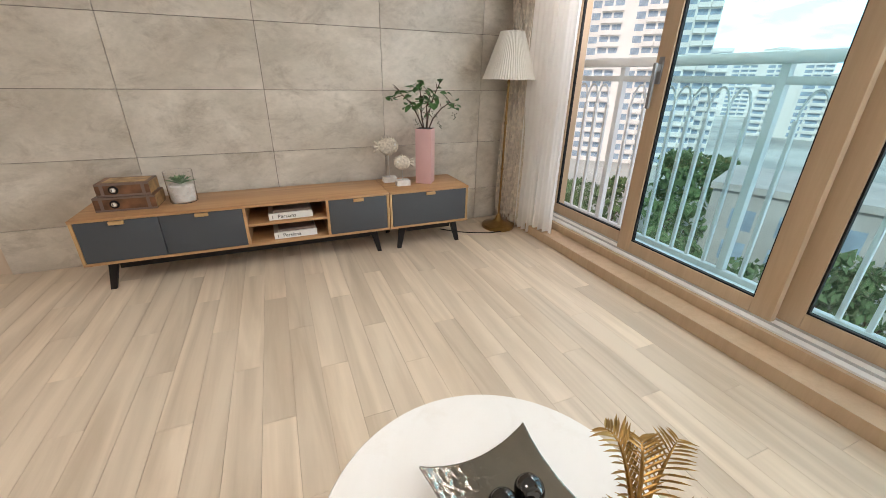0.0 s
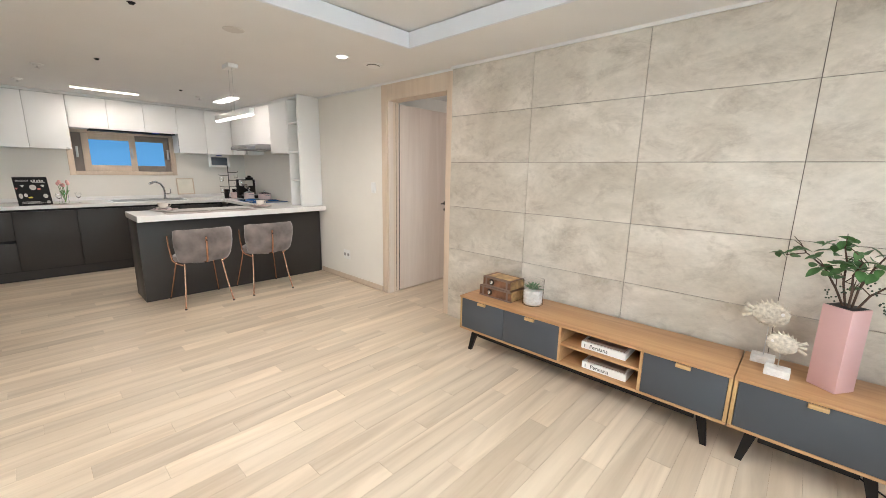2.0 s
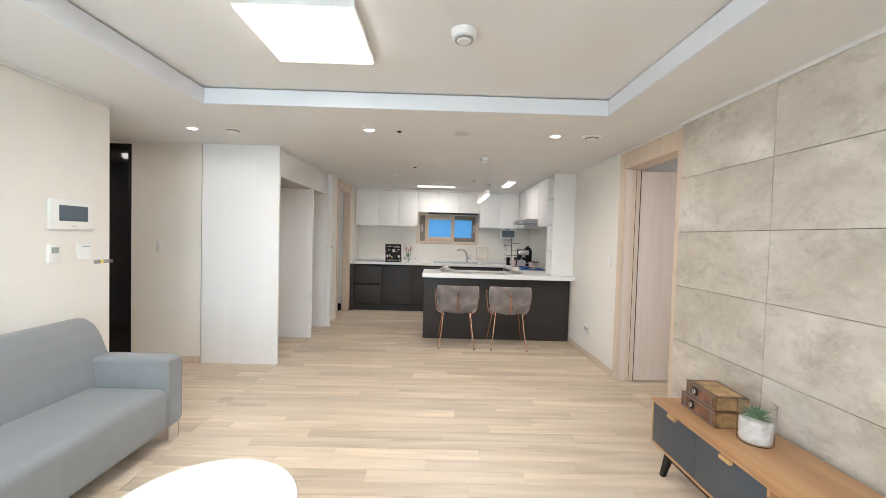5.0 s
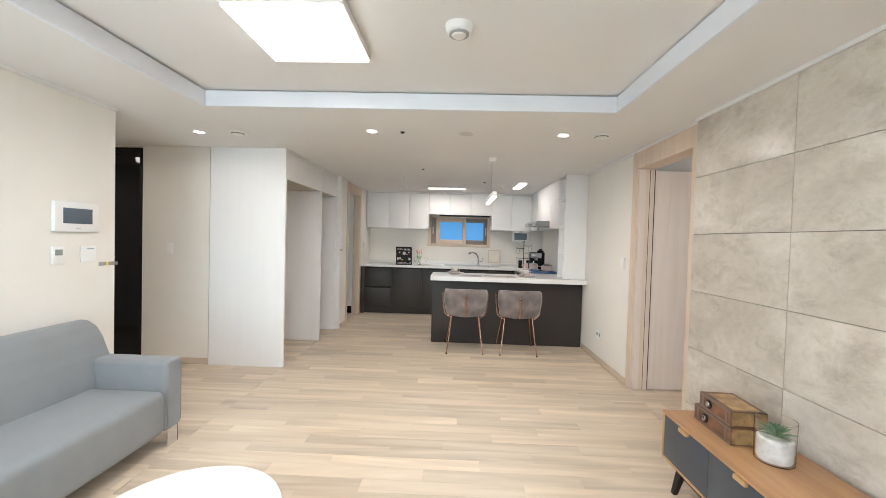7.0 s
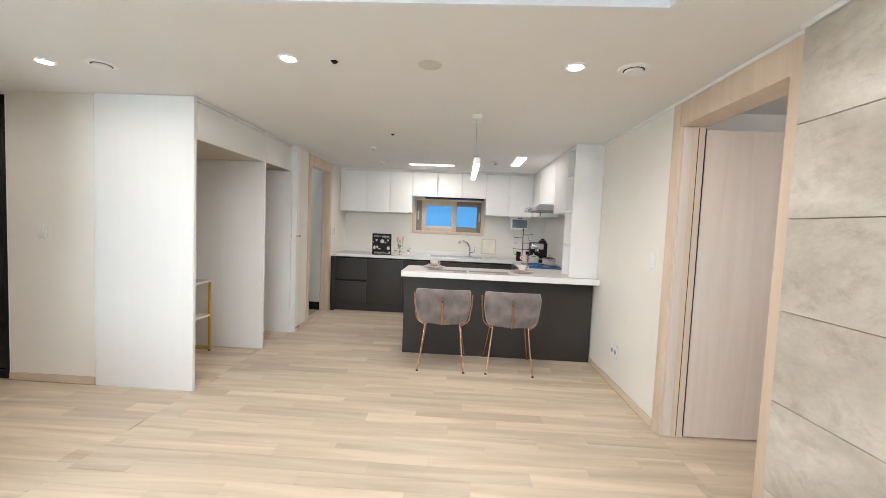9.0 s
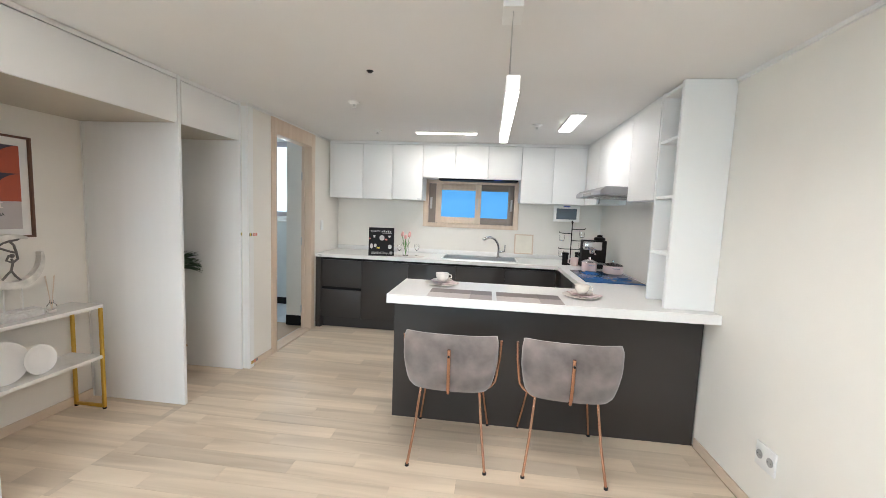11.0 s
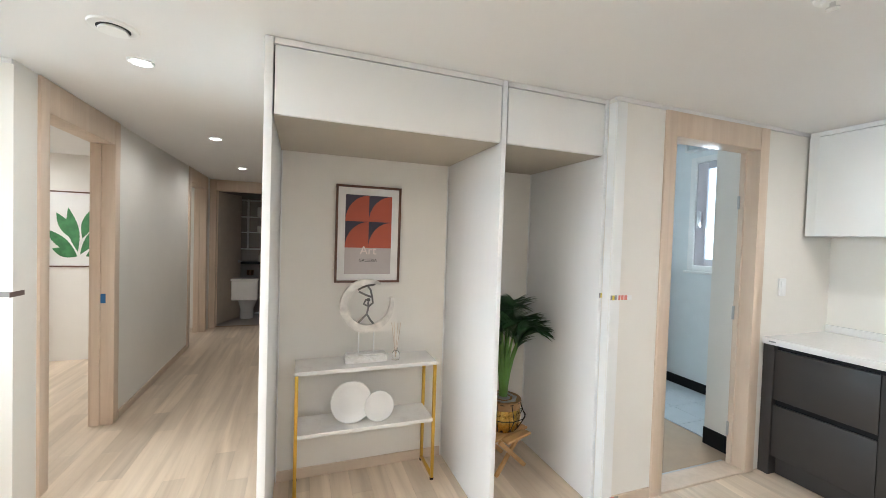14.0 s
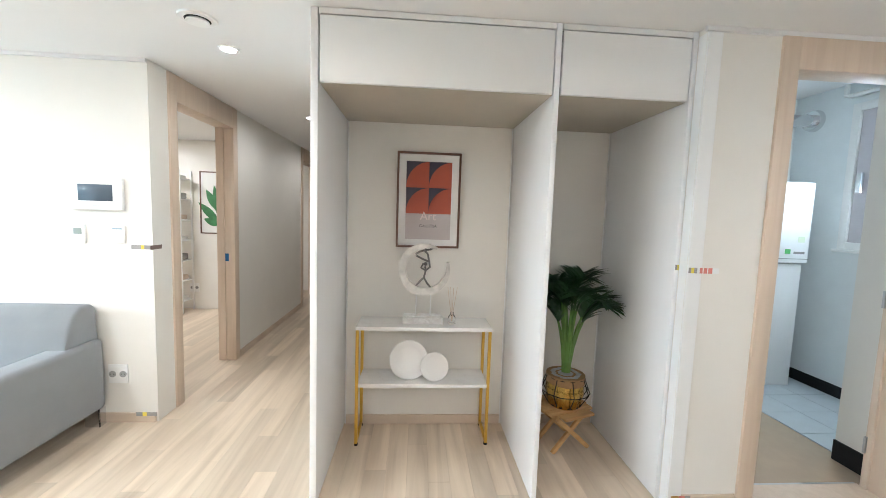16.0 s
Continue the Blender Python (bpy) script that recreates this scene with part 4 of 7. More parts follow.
pbox("rail", fd, M_BLACK, -2.60, -2.535, -2.82, -1.845, 2.22, 2.276, 0.002)
for a, b, x in [(-2.215, -2.15, -2.566), (-2.305, -2.235, -2.59)]:
    pbox("stile", fd, M_BLACK, x - 0.012, x + 0.012, a, b, 0.06, 2.22, 0.002)
pbox("pane", fd, M_BLACKGLASS, -2.57, -2.562, -2.15, -1.845, 0.06, 2.22)
pbox("pane", fd, M_BLACKGLASS, -2.594, -2.586, -2.82, -2.305, 0.06, 2.22)
pbox("frame_strip", fd, M_WHITE, -2.60, -2.527, -1.802, -1.7985, 0.0, 2.276)
# bathroom door leaf, opened inwards
bl = thing("door_3", (-1.425, -5.47, 0), -115, "grey-beige bathroom door standing open", "door", kind="structure")
pbox("leaf", bl, material("bath_door_paint", (0.42, 0.36, 0.30), 0.45), 0.0, 0.62, 0.0, 0.035, 0.03, 2.12, 0.002)
bm = bmesh.new()
tube(bm, [(0.56, 0.0, 1.0), (0.56, -0.05, 1.0), (0.47, -0.055, 1.0)], 0.008, 8)
cone(bm, (0.56, 0.0, 1.0), (0.56, -0.01, 1.0), 0.025, seg=16)
part("door_handle", bm, M_STEEL, bl, "", True)
# latch plate with blue film on the bedroom frame
bm = bmesh.new()
bx(bm, -1.292, -1.262, -2.106, -2.102, 0.93, 1.0)
solo("latch_plate", bm, material("blue_film", (0.02, 0.12, 0.30), 0.3), "latch plate under blue protective film", "latch plate")

# ---- wall fittings ----
def plate(name, p, n, w, h, label, cat, extra=None, d=0.011):
    """A plate at p on a wall whose normal is n ('x+', 'y+', 'y-')."""
    rz = {"y-": 0, "x+": 90, "y+": 180, "x-": -90}[n]
    t = thing(name, p, rz, label, cat)
    pbox("plate", t, M_PLASTIC, -w / 2, w / 2, -d, 0, -h / 2, h / 2, 0.004)
    if extra == "switch":
        pbox("rocker", t, M_PLASTIC, -w * 0.32, w * 0.32, -d - 0.004, -d + 0.001, -h * 0.36, h * 0.36, 0.002)
    if extra == "outlet":
        for k in (-0.27, 0.27):
            bm = bmesh.new()
            cone(bm, (k * w, -d + 0.001, 0), (k * w, -d - 0.003, 0), 0.021, seg=24)
            part("socket", bm, material("socket_grey", (0.35, 0.35, 0.34), 0.5), t)
            for q in (-0.009, 0.009):
                bm = bmesh.new()
                cone(bm, (k * w + q, -d - 0.002, 0), (k * w + q, -d - 0.0036, 0), 0.003, seg=8)
                part("pin_hole", bm, M_BLACK, t)
    if extra == "screen":
        pbox("screen", t, M_SCREEN, -w * 0.33, w * 0.33, -d - 0.002, -d + 0.001, -h * 0.22, h * 0.30, 0.001, "dark blue-grey display")
        pbox("button_strip", t, material("strip_grey", (0.6, 0.6, 0.6), 0.4), -w * 0.06, w * 0.06, -d - 0.001, -d + 0.001, -h * 0.40, -h * 0.36)
    if extra == "thermo":
        pbox("display", t, material("display_green", (0.30, 0.34, 0.31), 0.3), -w * 0.3, w * 0.3, -d - 0.002, -d + 0.001, h * 0.0, h * 0.32, 0.001)
    if extra == "bars":
        pbox("label_bar", t, material("label_teal", (0.35, 0.45, 0.50), 0.5), -w * 0.15, w * 0.35, -d - 0.0008, -d + 0.001, h * 0.28, h * 0.36)
    return t


plate("video_intercom", (-1.02, -1.03, 1.475), "y+", 0.305, 0.195, "white wall intercom with dark screen above the sofa", "intercom", "screen", 0.028)
plate("thermostat", (-0.90, -1.03, 1.225), "y+", 0.078, 0.118, "small white thermostat with green display", "thermostat", "thermo", 0.02)
plate("light_switch", (-1.115, -1.03, 1.228), "y+", 0.112, 0.11, "white touch light switch below the intercom", "light switch", "bars")
plate("wall_outlet", (-1.095, -1.03, 0.325), "y+", 0.12, 0.125, "white double wall outlet beside the sofa", "wall outlet", "outlet")
plate("light_switch", (-2.53, -1.50, 1.22), "x+", 0.07, 0.12, "white light switch on the corridor wall", "light switch", "switch")
plate("light_switch", (-2.54, 3.25, 1.20), "y-", 0.07, 0.12, "white light switch beside the bedroom door", "light switch", "switch")
plate("wall_outlet", (-3.12, 3.25, 0.328), "y-", 0.135, 0.12, "white double wall outlet near the peninsula", "wall outlet", "outlet")
plate("light_switch", (-5.76, -0.21, 1.235), "y+", 0.07, 0.12, "white light switch beside the utility door", "light switch", "switch")
plate("light_switch", (-2.34, -5.38, 1.22), "y+", 0.09, 0.12, "white light switch at the corridor end", "light switch", "switch")


def tape(p, rz, w, cols, label):
    t = thing("packing_tape", p, rz, label, "tape")
    a = -w / 2
    for frac, m in cols:
        pbox("strip", t, m, a, a + w * frac, -0.0012, 0, -0.013, 0.013)
        a += w * frac
    return t


M_TAPEG = material("tape_grey", (0.45, 0.44, 0.42), 0.25, 0.3)
M_TAPER = material("tape_red", (0.62, 0.20, 0.16), 0.4)
M_TAPEB = material("tape_brown", (0.17, 0.12, 0.10), 0.4)
M_TAPEY = material("tape_yellow", (0.75, 0.60, 0.08), 0.4)
tape((-1.265, -1.03, 1.15), 180, 0.13, [(0.45, M_TAPEG), (0.15, M_TAPEY), (0.4, M_TAPEG)], "grey packing tape round the wall corner")
tape((-1.33, -1.06, 1.15), -90, 0.11, [(1.0, M_TAPEB)], "brown end of the packing tape")
tape((-1.265, -1.018, 0.055), 180, 0.13, [(0.3, M_TAPEG), (0.2, M_TAPEY), (0.5, M_TAPEG)], "packing tape low on the wall corner")
tape((-4.352, -0.1985, 1.195), 180, 0.15, [(0.08, M_TAPEG), (0.10, M_TAPEY), (0.10, M_CHROME), (0.08, M_WHITE), (0.10, M_TAPER), (0.03, M_WHITE), (0.12, M_TAPER), (0.03, M_WHITE), (0.14, M_TAPER), (0.22, M_WHITE)], "white tape with faded red print on the wall")
tape((-4.262, -0.2605, 1.20), 180, 0.018, [(0.5, M_TAPEG), (0.5, M_TAPEY)], "shiny tape end at the alcove edge")
tape((-4.34, -0.1965, 0.05), 180, 0.10, [(0.4, M_BRASS), (0.3, M_TAPER), (0.3, M_TAPEG)], "shiny tape low beside the alcove")

# ---- ceiling fittings ----
def vent(x, y, z, r, label):
    v = thing("ceiling_vent", (x, y, z), label=label, category="ceiling vent", group="round ceiling vents")
    bm = bmesh.new()
    lathe(bm, [(r * 0.60, -0.004), (r * 0.66, -0.010), (r * 0.95, -0.008), (r, 0.0)], 36)
    part("rim", bm, M_PLASTIC, v, smooth=True)
    bm = bmesh.new()
    lathe(bm, [(0.0001, -0.023), (r * 0.55, -0.022), (r * 0.60, -0.018), (r * 0.55, -0.0115)], 36)
    part("disc", bm, M_PLASTIC, v, smooth=True)
    # black disc added behind the plate, painted shade for the vent's open slot
    bm = bmesh.new()
    lathe(bm, [(0.0001, -0.0112), (r * 0.66, -0.0108), (r * 0.66, -0.002)], 32)
    part("gap", bm, M_BLACK, v)


vent(-1.94, -0.45, H, 0.085, "round white ceiling vent in the corridor")
vent(-1.82, 2.72, H, 0.085, "round white ceiling vent beside the tiles")
det = thing("smoke_detector", (-0.37, 1.51, H + 0.115), label="round white smoke detector in the ceiling tray", category="smoke detector")
bm = bmesh.new()
lathe(bm, [(0.0001, -0.052), (0.030, -0.052), (0.040, -0.040), (0.058, -0.034), (0.064, -0.012), (0.066, 0.0)], 36)
part("body", bm, M_PLASTIC, det, smooth=True)
bm = bmesh.new()
lathe(bm, [(0.0405, -0.046), (0.047, -0.046), (0.047, -0.036), (0.0405, -0.036)], 36)
part("grille", bm, material("grille_grey", (0.35, 0.35, 0.35), 0.5), det)
for x, y in [(-4.24, 0.73), (-5.315, 0.606), (-4.95, 2.245)]:
    det = thing("sprinkler", (x, y, H), label="small white ceiling sprinkler head", category="sprinkler", group="sprinklers")
    bm = bmesh.new()
    lathe(bm, [(0.0001, -0.018), (0.025, -0.018), (0.03, -0.010), (0.045, -0.007), (0.048, 0.0)], 24)
    part("cap", bm, M_PLASTIC, det, smooth=True)
    bm = bmesh.new()
    cone(bm, (0, 0, -0.035), (0, 0, -0.018), 0.008, seg=10)
    cone(bm, (0, 0, -0.038), (0, 0, -0.035), 0.018, seg=16)
    part("deflector", bm, M_CHROME, det)
for x, y in [(-1.82, 1.045), (-3.55, 1.077), (-4.6, 1.95)]:
    bm = bmesh.new()
    lathe(bm, [(0.0001, -0.012), (0.012, -0.011), (0.016, -0.004), (0.022, 0.0)], 20, (x, y, H))
    solo("ceiling_sensor", bm, M_BLACK, "tiny dark round ceiling sensor", "sensor", "ceiling sensors", smooth=True)
bm = bmesh.new()
lathe(bm, [(0.0001, -0.004), (0.062, -0.004), (0.068, 0.0)], 36, (-1.84, 1.59, H))
solo("ceiling_cover", bm, material("cover_grey", (0.62, 0.59, 0.56), 0.6), "flat round pale cover plate in the ceiling", "cover plate")

# ---- living room ----
# floor lamp
lm = thing("floor_lamp", (1.985, 2.945, 0), label="brass floor lamp with pleated white shade", category="floor lamp")
bm = bmesh.new()
lathe(bm, [(0.135, 0.0), (0.14, 0.012), (0.135, 0.03), (0.10, 0.042), (0.05, 0.055), (0.03, 0.07), (0.018, 0.10), (0.013, 0.115)], 40)
part("base", bm, M_AGED, lm, smooth=True)
bm = bmesh.new()
tube(bm, [(0, 0, 0.11), (0, 0, 1.40)], 0.0085, 12)
for z in (0.5, 0.86, 1.15):
    lathe(bm, [(0.009, z - 0.012), (0.012, z - 0.006), (0.012, z + 0.006), (0.009, z + 0.012)], 16)
part("pole", bm, M_AGED, lm, smooth=True)
bm = bmesh.new()
pl = lambda a: 1 + 0.02 * math.cos(64 * a)
lathe(bm, [(0.196, 1.17), (0.188, 1.19), (0.085, 1.485), (0.082, 1.485), (0.184, 1.192)], 256, wave=pl)
for f in [f for f in bm.faces if len(f.verts) > 4]:
    bm.faces.remove(f)
part("shade", bm, material("pleated_fabric", (0.80, 0.77, 0.71), 0.8, var=0.02), lm, "pleated cream fabric shade")
bm = bmesh.new()
tube(bm, [(0.0, -0.13, 0.006), (-0.15, -0.12, 0.005), (-0.30, -0.06, 0.005), (-0.40, 0.0, 0.006), (-0.50, 0.1, 0.006)], 0.004, 8)
part("cord", bm, M_BLACK, lm, "thin black power cord")


# curtains
def curtain(name, pts, z0, z1, amp, waves, mat, label, gather=0.0, holes=False):
    """A pleated sheet that hangs along the line pts[0] to pts[1]."""
    bm = bmesh.new()
    nu, nv = 150, (70 if holes else 26)
    a, b = Vector((*pts[0], 0)), Vector((*pts[1], 0))
    d = (b - a)
    n = Vector((-d.y, d.x, 0)).normalized()
    grid = []
    for j in range(nv + 1):
        v = j / nv
        row = []
        for i in range(nu + 1):
            u = i / nu
            k = amp * (0.55 + 0.45 * v) * (math.sin(2 * math.pi * waves * u + 0.6 * math.sin(3 * v)) + 0.35 * math.sin(2 * math.pi * waves * 2.3 * u + 1.7))
            squeeze = 1 - gather * math.exp(-((v - 0.42) / 0.22) ** 2)
            p = a + d * (0.5 + (u - 0.5) * squeeze) + n * k
            row.append(bm.verts.new((p.x, p.y, z1 + (z0 - z1) * v + 0.006 * math.sin(9 * u))))
        grid.append(row)
    for j in range(nv):
        for i in range(nu):
            if holes and noise.noise(Vector((i * 0.55, j * 0.8, 3.0))) > 0.16:
                continue
            bm.faces.new((grid[j][i], grid[j][i + 1], grid[j + 1][i + 1], grid[j + 1][i]))
    ob = solo(name, bm, mat, label, "curtain", smooth=True)
    if mat == M_CURTAIN:
        return ob
    s_ = ob.modifiers.new("thickness", "SOLIDIFY")
    s_.thickness = 0.0015
    return ob


curtain("sheer_curtain", [(2.21, 2.50), (2.11, 2.87)], 0.02, 2.29, 0.028, 7, M_CURTAIN, "white pleated voile curtain beside the balcony window")
curtain("lace_curtain", [(2.12, 2.82), (2.08, 3.17)], 0.03, 2.29, 0.022, 4, material("beige_lace", (0.74, 0.66, 0.56), 0.85, var=0.2, scale=30), "gathered beige lace curtain with cut-out flowers", 0.45, True)
curtain("backing_curtain", [(2.18, 2.88), (2.16, 3.18)], 0.03, 2.29, 0.018, 5, material("beige_lining", (0.66, 0.58, 0.50), 0.85, var=0.1, scale=10), "pale beige lining curtain behind the lace", 0.3)

# storage boxes like old books
M_LEATHER = material("worn_leather", (0.13, 0.058, 0.028), 0.4, var=0.75, scale=11, bump=0.2)
M_PARCH = material("gilt_pages", (0.30, 0.18, 0.075), 0.6, var=0.5, scale=22)
M_MAP = material("map_print", (0.42, 0.27, 0.13), 0.5, var=0.45, scale=16)
for x0, y0, z0, w, h, d, rz in [(-0.69, 2.885, 0.441, 0.30, 0.082, 0.19, -2), (-0.665, 2.895, 0.5245, 0.26, 0.075, 0.17, -3)]:
    b = thing("book_box", (x0, y0, z0), rz, "brown leather storage box shaped like an old book", "storage box", "book boxes on the console")
    bm = bmesh.new()
    bx(bm, 0.004, w, 0.006, d, 0.006, h - 0.006)
    part("page_block", bm, M_PARCH, b)
    bm = bmesh.new()
    bx(bm, 0, w, 0, d, 0, 0.006, 0.002, 1)
    bx(bm, 0, w, 0, d, h - 0.006, h, 0.002, 1)
    bx(bm, 0, w, 0.0, 0.008, 0.006, h - 0.006)
    bx(bm, 0.0, 0.006, 0.008, d, 0.006, h - 0.006)
    part("cover", bm, M_LEATHER, b)
    pbox("lid_print", b, M_MAP, 0.03, w - 0.02, 0.025, d - 0.02, h, h + 0.001)
    # darker strips along the top and bottom edges of the spine
    for za, zb in ((0.0, 0.012), (h - 0.012, h)):
        pbox("dark_edge", b, M_TAPEB, 0.001, w - 0.001, -0.0025, 0.0, za + 0.0005, zb - 0.0005)
    for k in (0.12, 0.88):
        pbox("spine_band", b, M_TAPEB, w * k - 0.008, w * k + 0.008, -0.002, 0.0, 0.004, h - 0.004)
    bm = bmesh.new()
    for q, zz in ((0.5, 0.5),):
        cone(bm, (w * 0.33, 0.0, h * 0.5), (w * 0.33, -0.003, h * 0.5), 0.024, seg=24)
    part("badge", bm, M_BLACK, b, "round black badge")
    bm = bmesh.new()
    bx(bm, w * 0.33 - 0.006, w * 0.33 + 0.008, -0.0045, -0.003, h * 0.5 - 0.012, h * 0.5 + 0.010, 0.001, 1)
    part("emblem", bm, M_PLASTIC, b, "pale emblem")
    bm = bmesh.new()
    tube(bm, [(w * 0.33 + 0.012 * math.cos(a), -0.008, h * 0.5 + 0.012 * math.sin(a)) for a in [k * math.pi / 8 for k in range(16)]], 0.003, 6, closed=True)
    part("ring_pull", bm, M_CHROME, b)

# succulent in a glass
sc = thing("succulent_pot", (-0.27, 2.985, 0.441), label="green succulent in white stone pot inside clear glass", category="plant pot")
bm = bmesh.new()
lathe(bm, [(0.062, 0.008), (0.068, 0.02), (0.068, 0.105), (0.060, 0.112), (0.0001, 0.11)], 32)
part("pot", bm, stone("white_pebble_stone", (0.46, 0.44, 0.40), (0.66, 0.65, 0.62), (0.27, 0.25, 0.22), 0.6, 14, 0.6, False), sc, smooth=True)
bm = bmesh.new()
lathe(bm, [(0.070, 0.0), (0.0745, 0.004), (0.078, 0.19), (0.0755, 0.19), (0.0715, 0.006), (0.0001, 0.006)], 40)
g = part("glass", bm, M_GLASS, sc, smooth=True)
g.visible_shadow = False
rl = random.Random(3)
M_SUCC = material("succulent_green", (0.10, 0.22, 0.10), 0.45, var=0.25, scale=30)


def blade(bm, base, direction, length, width, droop=0.2, fold=0.25, n=5):
    """A pointed leaf that starts at base."""
    base, d = Vector(base), Vector(direction).normalized()
    side = d.cross(Vector((0, 0, 1)))
    side = side.normalized() if side.length > 1e-3 else Vector((1, 0, 0))
    up = side.cross(d).normalized()
    rows = []
    for i in range(n + 1):
        u = i / n
        p = base + d * (length * u) - Vector((0, 0, 1)) * (droop * length * u * u)
        w = width * math.sin(math.pi * min(1, 0.12 + 0.88 * u)) ** 0.8 * (1 if u < 1 else 0.02)
        rows.append((bm.verts.new(p - side * w / 2 + up * w * fold), bm.verts.new(p), bm.verts.new(p + side * w / 2 + up * w * fold)))
    for A, B in zip(rows, rows[1:]):
        bm.faces.new((A[0], A[1], B[1], B[0]))
        bm.faces.new((A[1], A[2], B[2], B[1]))


for k in range(26):
    bm = bmesh.new()
    el = radians(15 + 60 * (k / 26))
    a = k * 2.4
    blade(bm, (0.008 * math.cos(a), 0.008 * math.sin(a), 0.112), (math.cos(a) * math.cos(el), math.sin(a) * math.cos(el), math.sin(el)), 0.085 - 0.0012 * k, 0.018, 0.05, 0.35)
    part("leaf", bm, M_SUCC, sc, smooth=True)

# books in the open cell, with lettered spines
M_PAGE = material("book_white", (0.80, 0.79, 0.76), 0.5, var=0.02)
M_INK = material("ink", (0.02, 0.02, 0.02), 0.6)


def letters(text, size, parent, m, mat, name="lettering", align="CENTER"):
    """Raised letters from the built-in font, as a mesh."""
    cu = bpy.data.curves.new("text", "FONT")
    cu.body, cu.size, cu.extrude, cu.align_x = text, size, 0.0004, align
    tmp = bpy.data.objects.new("text", cu)
    scene.collection.objects.link(tmp)
    me = bpy.data.meshes.new_from_object(tmp.evaluated_get(bpy.context.evaluated_depsgraph_get()))
    bpy.data.objects.remove(tmp)
    bpy.data.curves.remove(cu)
    me.materials.clear()
    me.materials.append(mat)
    ob = new(name, me)
    ob.parent = parent
    ob.matrix_local = m
    return ob


for x0, z0 in ((0.20, 0.3135), (0.215, 0.182)):
    b = thing("book", (x0, 2.80, z0), 1, "white hardback book lying in the open cell", "book", "books in the console")
    bm = bmesh.new()
    bx(bm, 0, 0.27, 0, 0.20, 0, 0.045, 0.003)
    part("cover", bm, M_PAGE, b)
    letters("Persiana", 0.034, b, pose(0.11, -0.0006, 0.012, 90), M_INK)
    bm = bmesh.new()
    bx(bm, 0.02, 0.026, -0.001, 0.0, 0.012, 0.032)
    part("mark", bm, M_TAPEG, b)
    bm = bmesh.new()
    bx(bm, 0.03, 0.26, 0.01, 0.19, 0.045, 0.062, 0.003)
    part("dark_book", bm, M_TAPEB, b)

# fish ornaments
M_FISH = material("carved_whitewash", (0.56, 0.50, 0.41), 0.8, var=0.3, scale=60, bump=0.8, bscale=90)
M_BLOCK = stone("white_block", (0.66, 0.63, 0.60), (0.80, 0.79, 0.77), (0.45, 0.42, 0.40), 0.5, 16, 0.5, False)
for x, y, zc, s_, flip in ((1.07, 3.06, 0.705, 0.085, 1), (1.135, 2.93, 0.605, 0.068, -1)):
    f = thing("fish_ornament", (x, y, 0.441), 0, "carved whitewashed fish ornament on a stone block", "ornament", "fish ornaments")
    bm = bmesh.new()
    bx(bm, -0.05, 0.05, -0.035, 0.035, 0, 0.04, 0.003)
    part("block", bm, M_BLOCK, f)
    bm = bmesh.new()
    tube(bm, [(0, 0, 0.04), (0, 0, zc - 0.441 - s_ * 0.6)], 0.0025, 8)
    part("rod", bm, M_STEEL, f)
    bm = bmesh.new()
    bmesh.ops.create_icosphere(bm, subdivisions=4, radius=1.0)
    for v in bm.verts:
        p = v.co
        r = 1 + 0.05 * noise.noise(p * 9) + 0.04 * math.sin(14 * p.x) * math.sin(14 * p.z)
        v.co = Vector((p.x * s_ * 0.9, p.y * s_ * 0.25, p.z * s_ * 0.72)) * r
    for k in range(9):
        a = radians(25 + k * 16)
        cone(bm, (s_ * 0.8 * math.cos(a), 0, s_ * 0.62 * math.sin(a)), (s_ * 1.0 * math.cos(a + 0.1), 0, s_ * 0.95 * math.sin(a)), s_ * 0.10, s_ * 0.03, 8)
        if 2 < k < 7:
            cone(bm, (s_ * 0.8 * math.cos(a), 0, -s_ * 0.6 * math.sin(a)), (s_ * 0.95 * math.cos(a), 0, -s_ * 0.85 * math.sin(a)), s_ * 0.09, s_ * 0.02, 8)
    for k in (-1, 0, 1):
        cone(bm, (-flip * s_ * 0.8, 0, k * s_ * 0.1), (-flip * s_ * 1.3, 0, k * s_ * 0.42), s_ * 0.1, s_ * 0.13, 8)
    bmesh.ops.translate(bm, verts=bm.verts, vec=(0, 0, zc - 0.441))
    part("fish", bm, M_FISH, f, smooth=True)
    bm = bmesh.new()
    cone(bm, (flip * s_ * 0.55, -s_ * 0.17, zc - 0.441 + s_ * 0.15), (flip * s_ * 0.55, -s_ * 0.26, zc - 0.441 + s_ * 0.15), s_ * 0.09, seg=12)
    part("eye", bm, M_BLOCK, f)

# pink vase with branches
vz = thing("vase", (1.325, 2.965, 0.441), label="tall pink faceted vase with leafy branches", category="vase")
bm = bmesh.new()
R, h = 0.083, 0.395
out = [(R * math.cos(a), R * math.sin(a)) for a in [radians(-80 + 90 * k) for k in range(4)]]
prism(bm, out, 2, 0, h)
bmesh.ops.bevel(bm, geom=[e for e in bm.edges], offset=0.003, segments=2, profile=0.5, affect="EDGES")
part("body", bm, material("pink_ceramic", (0.60, 0.37, 0.36), 0.45, var=0.03, bump=0.05), vz, smooth=True)
# the vase is solid; a black sheet paints the shade inside its opening
bm = bmesh.new()
prism(bm, [(x * 0.9, y * 0.9) for x, y in out], 2, h + 0.0005, h + 0.0012)
part("mouth_shade", bm, M_BLACK, vz)
M_TWIG = material("brown_twig", (0.07, 0.04, 0.025), 0.7, var=0.3, scale=40)
M_LEAF = material("green_leaf", (0.06, 0.16, 0.045), 0.45, var=0.4, scale=20)
M_BERRY = material("dark_berry", (0.03, 0.05, 0.025), 0.35, var=0.3)
rb = random.Random(11)


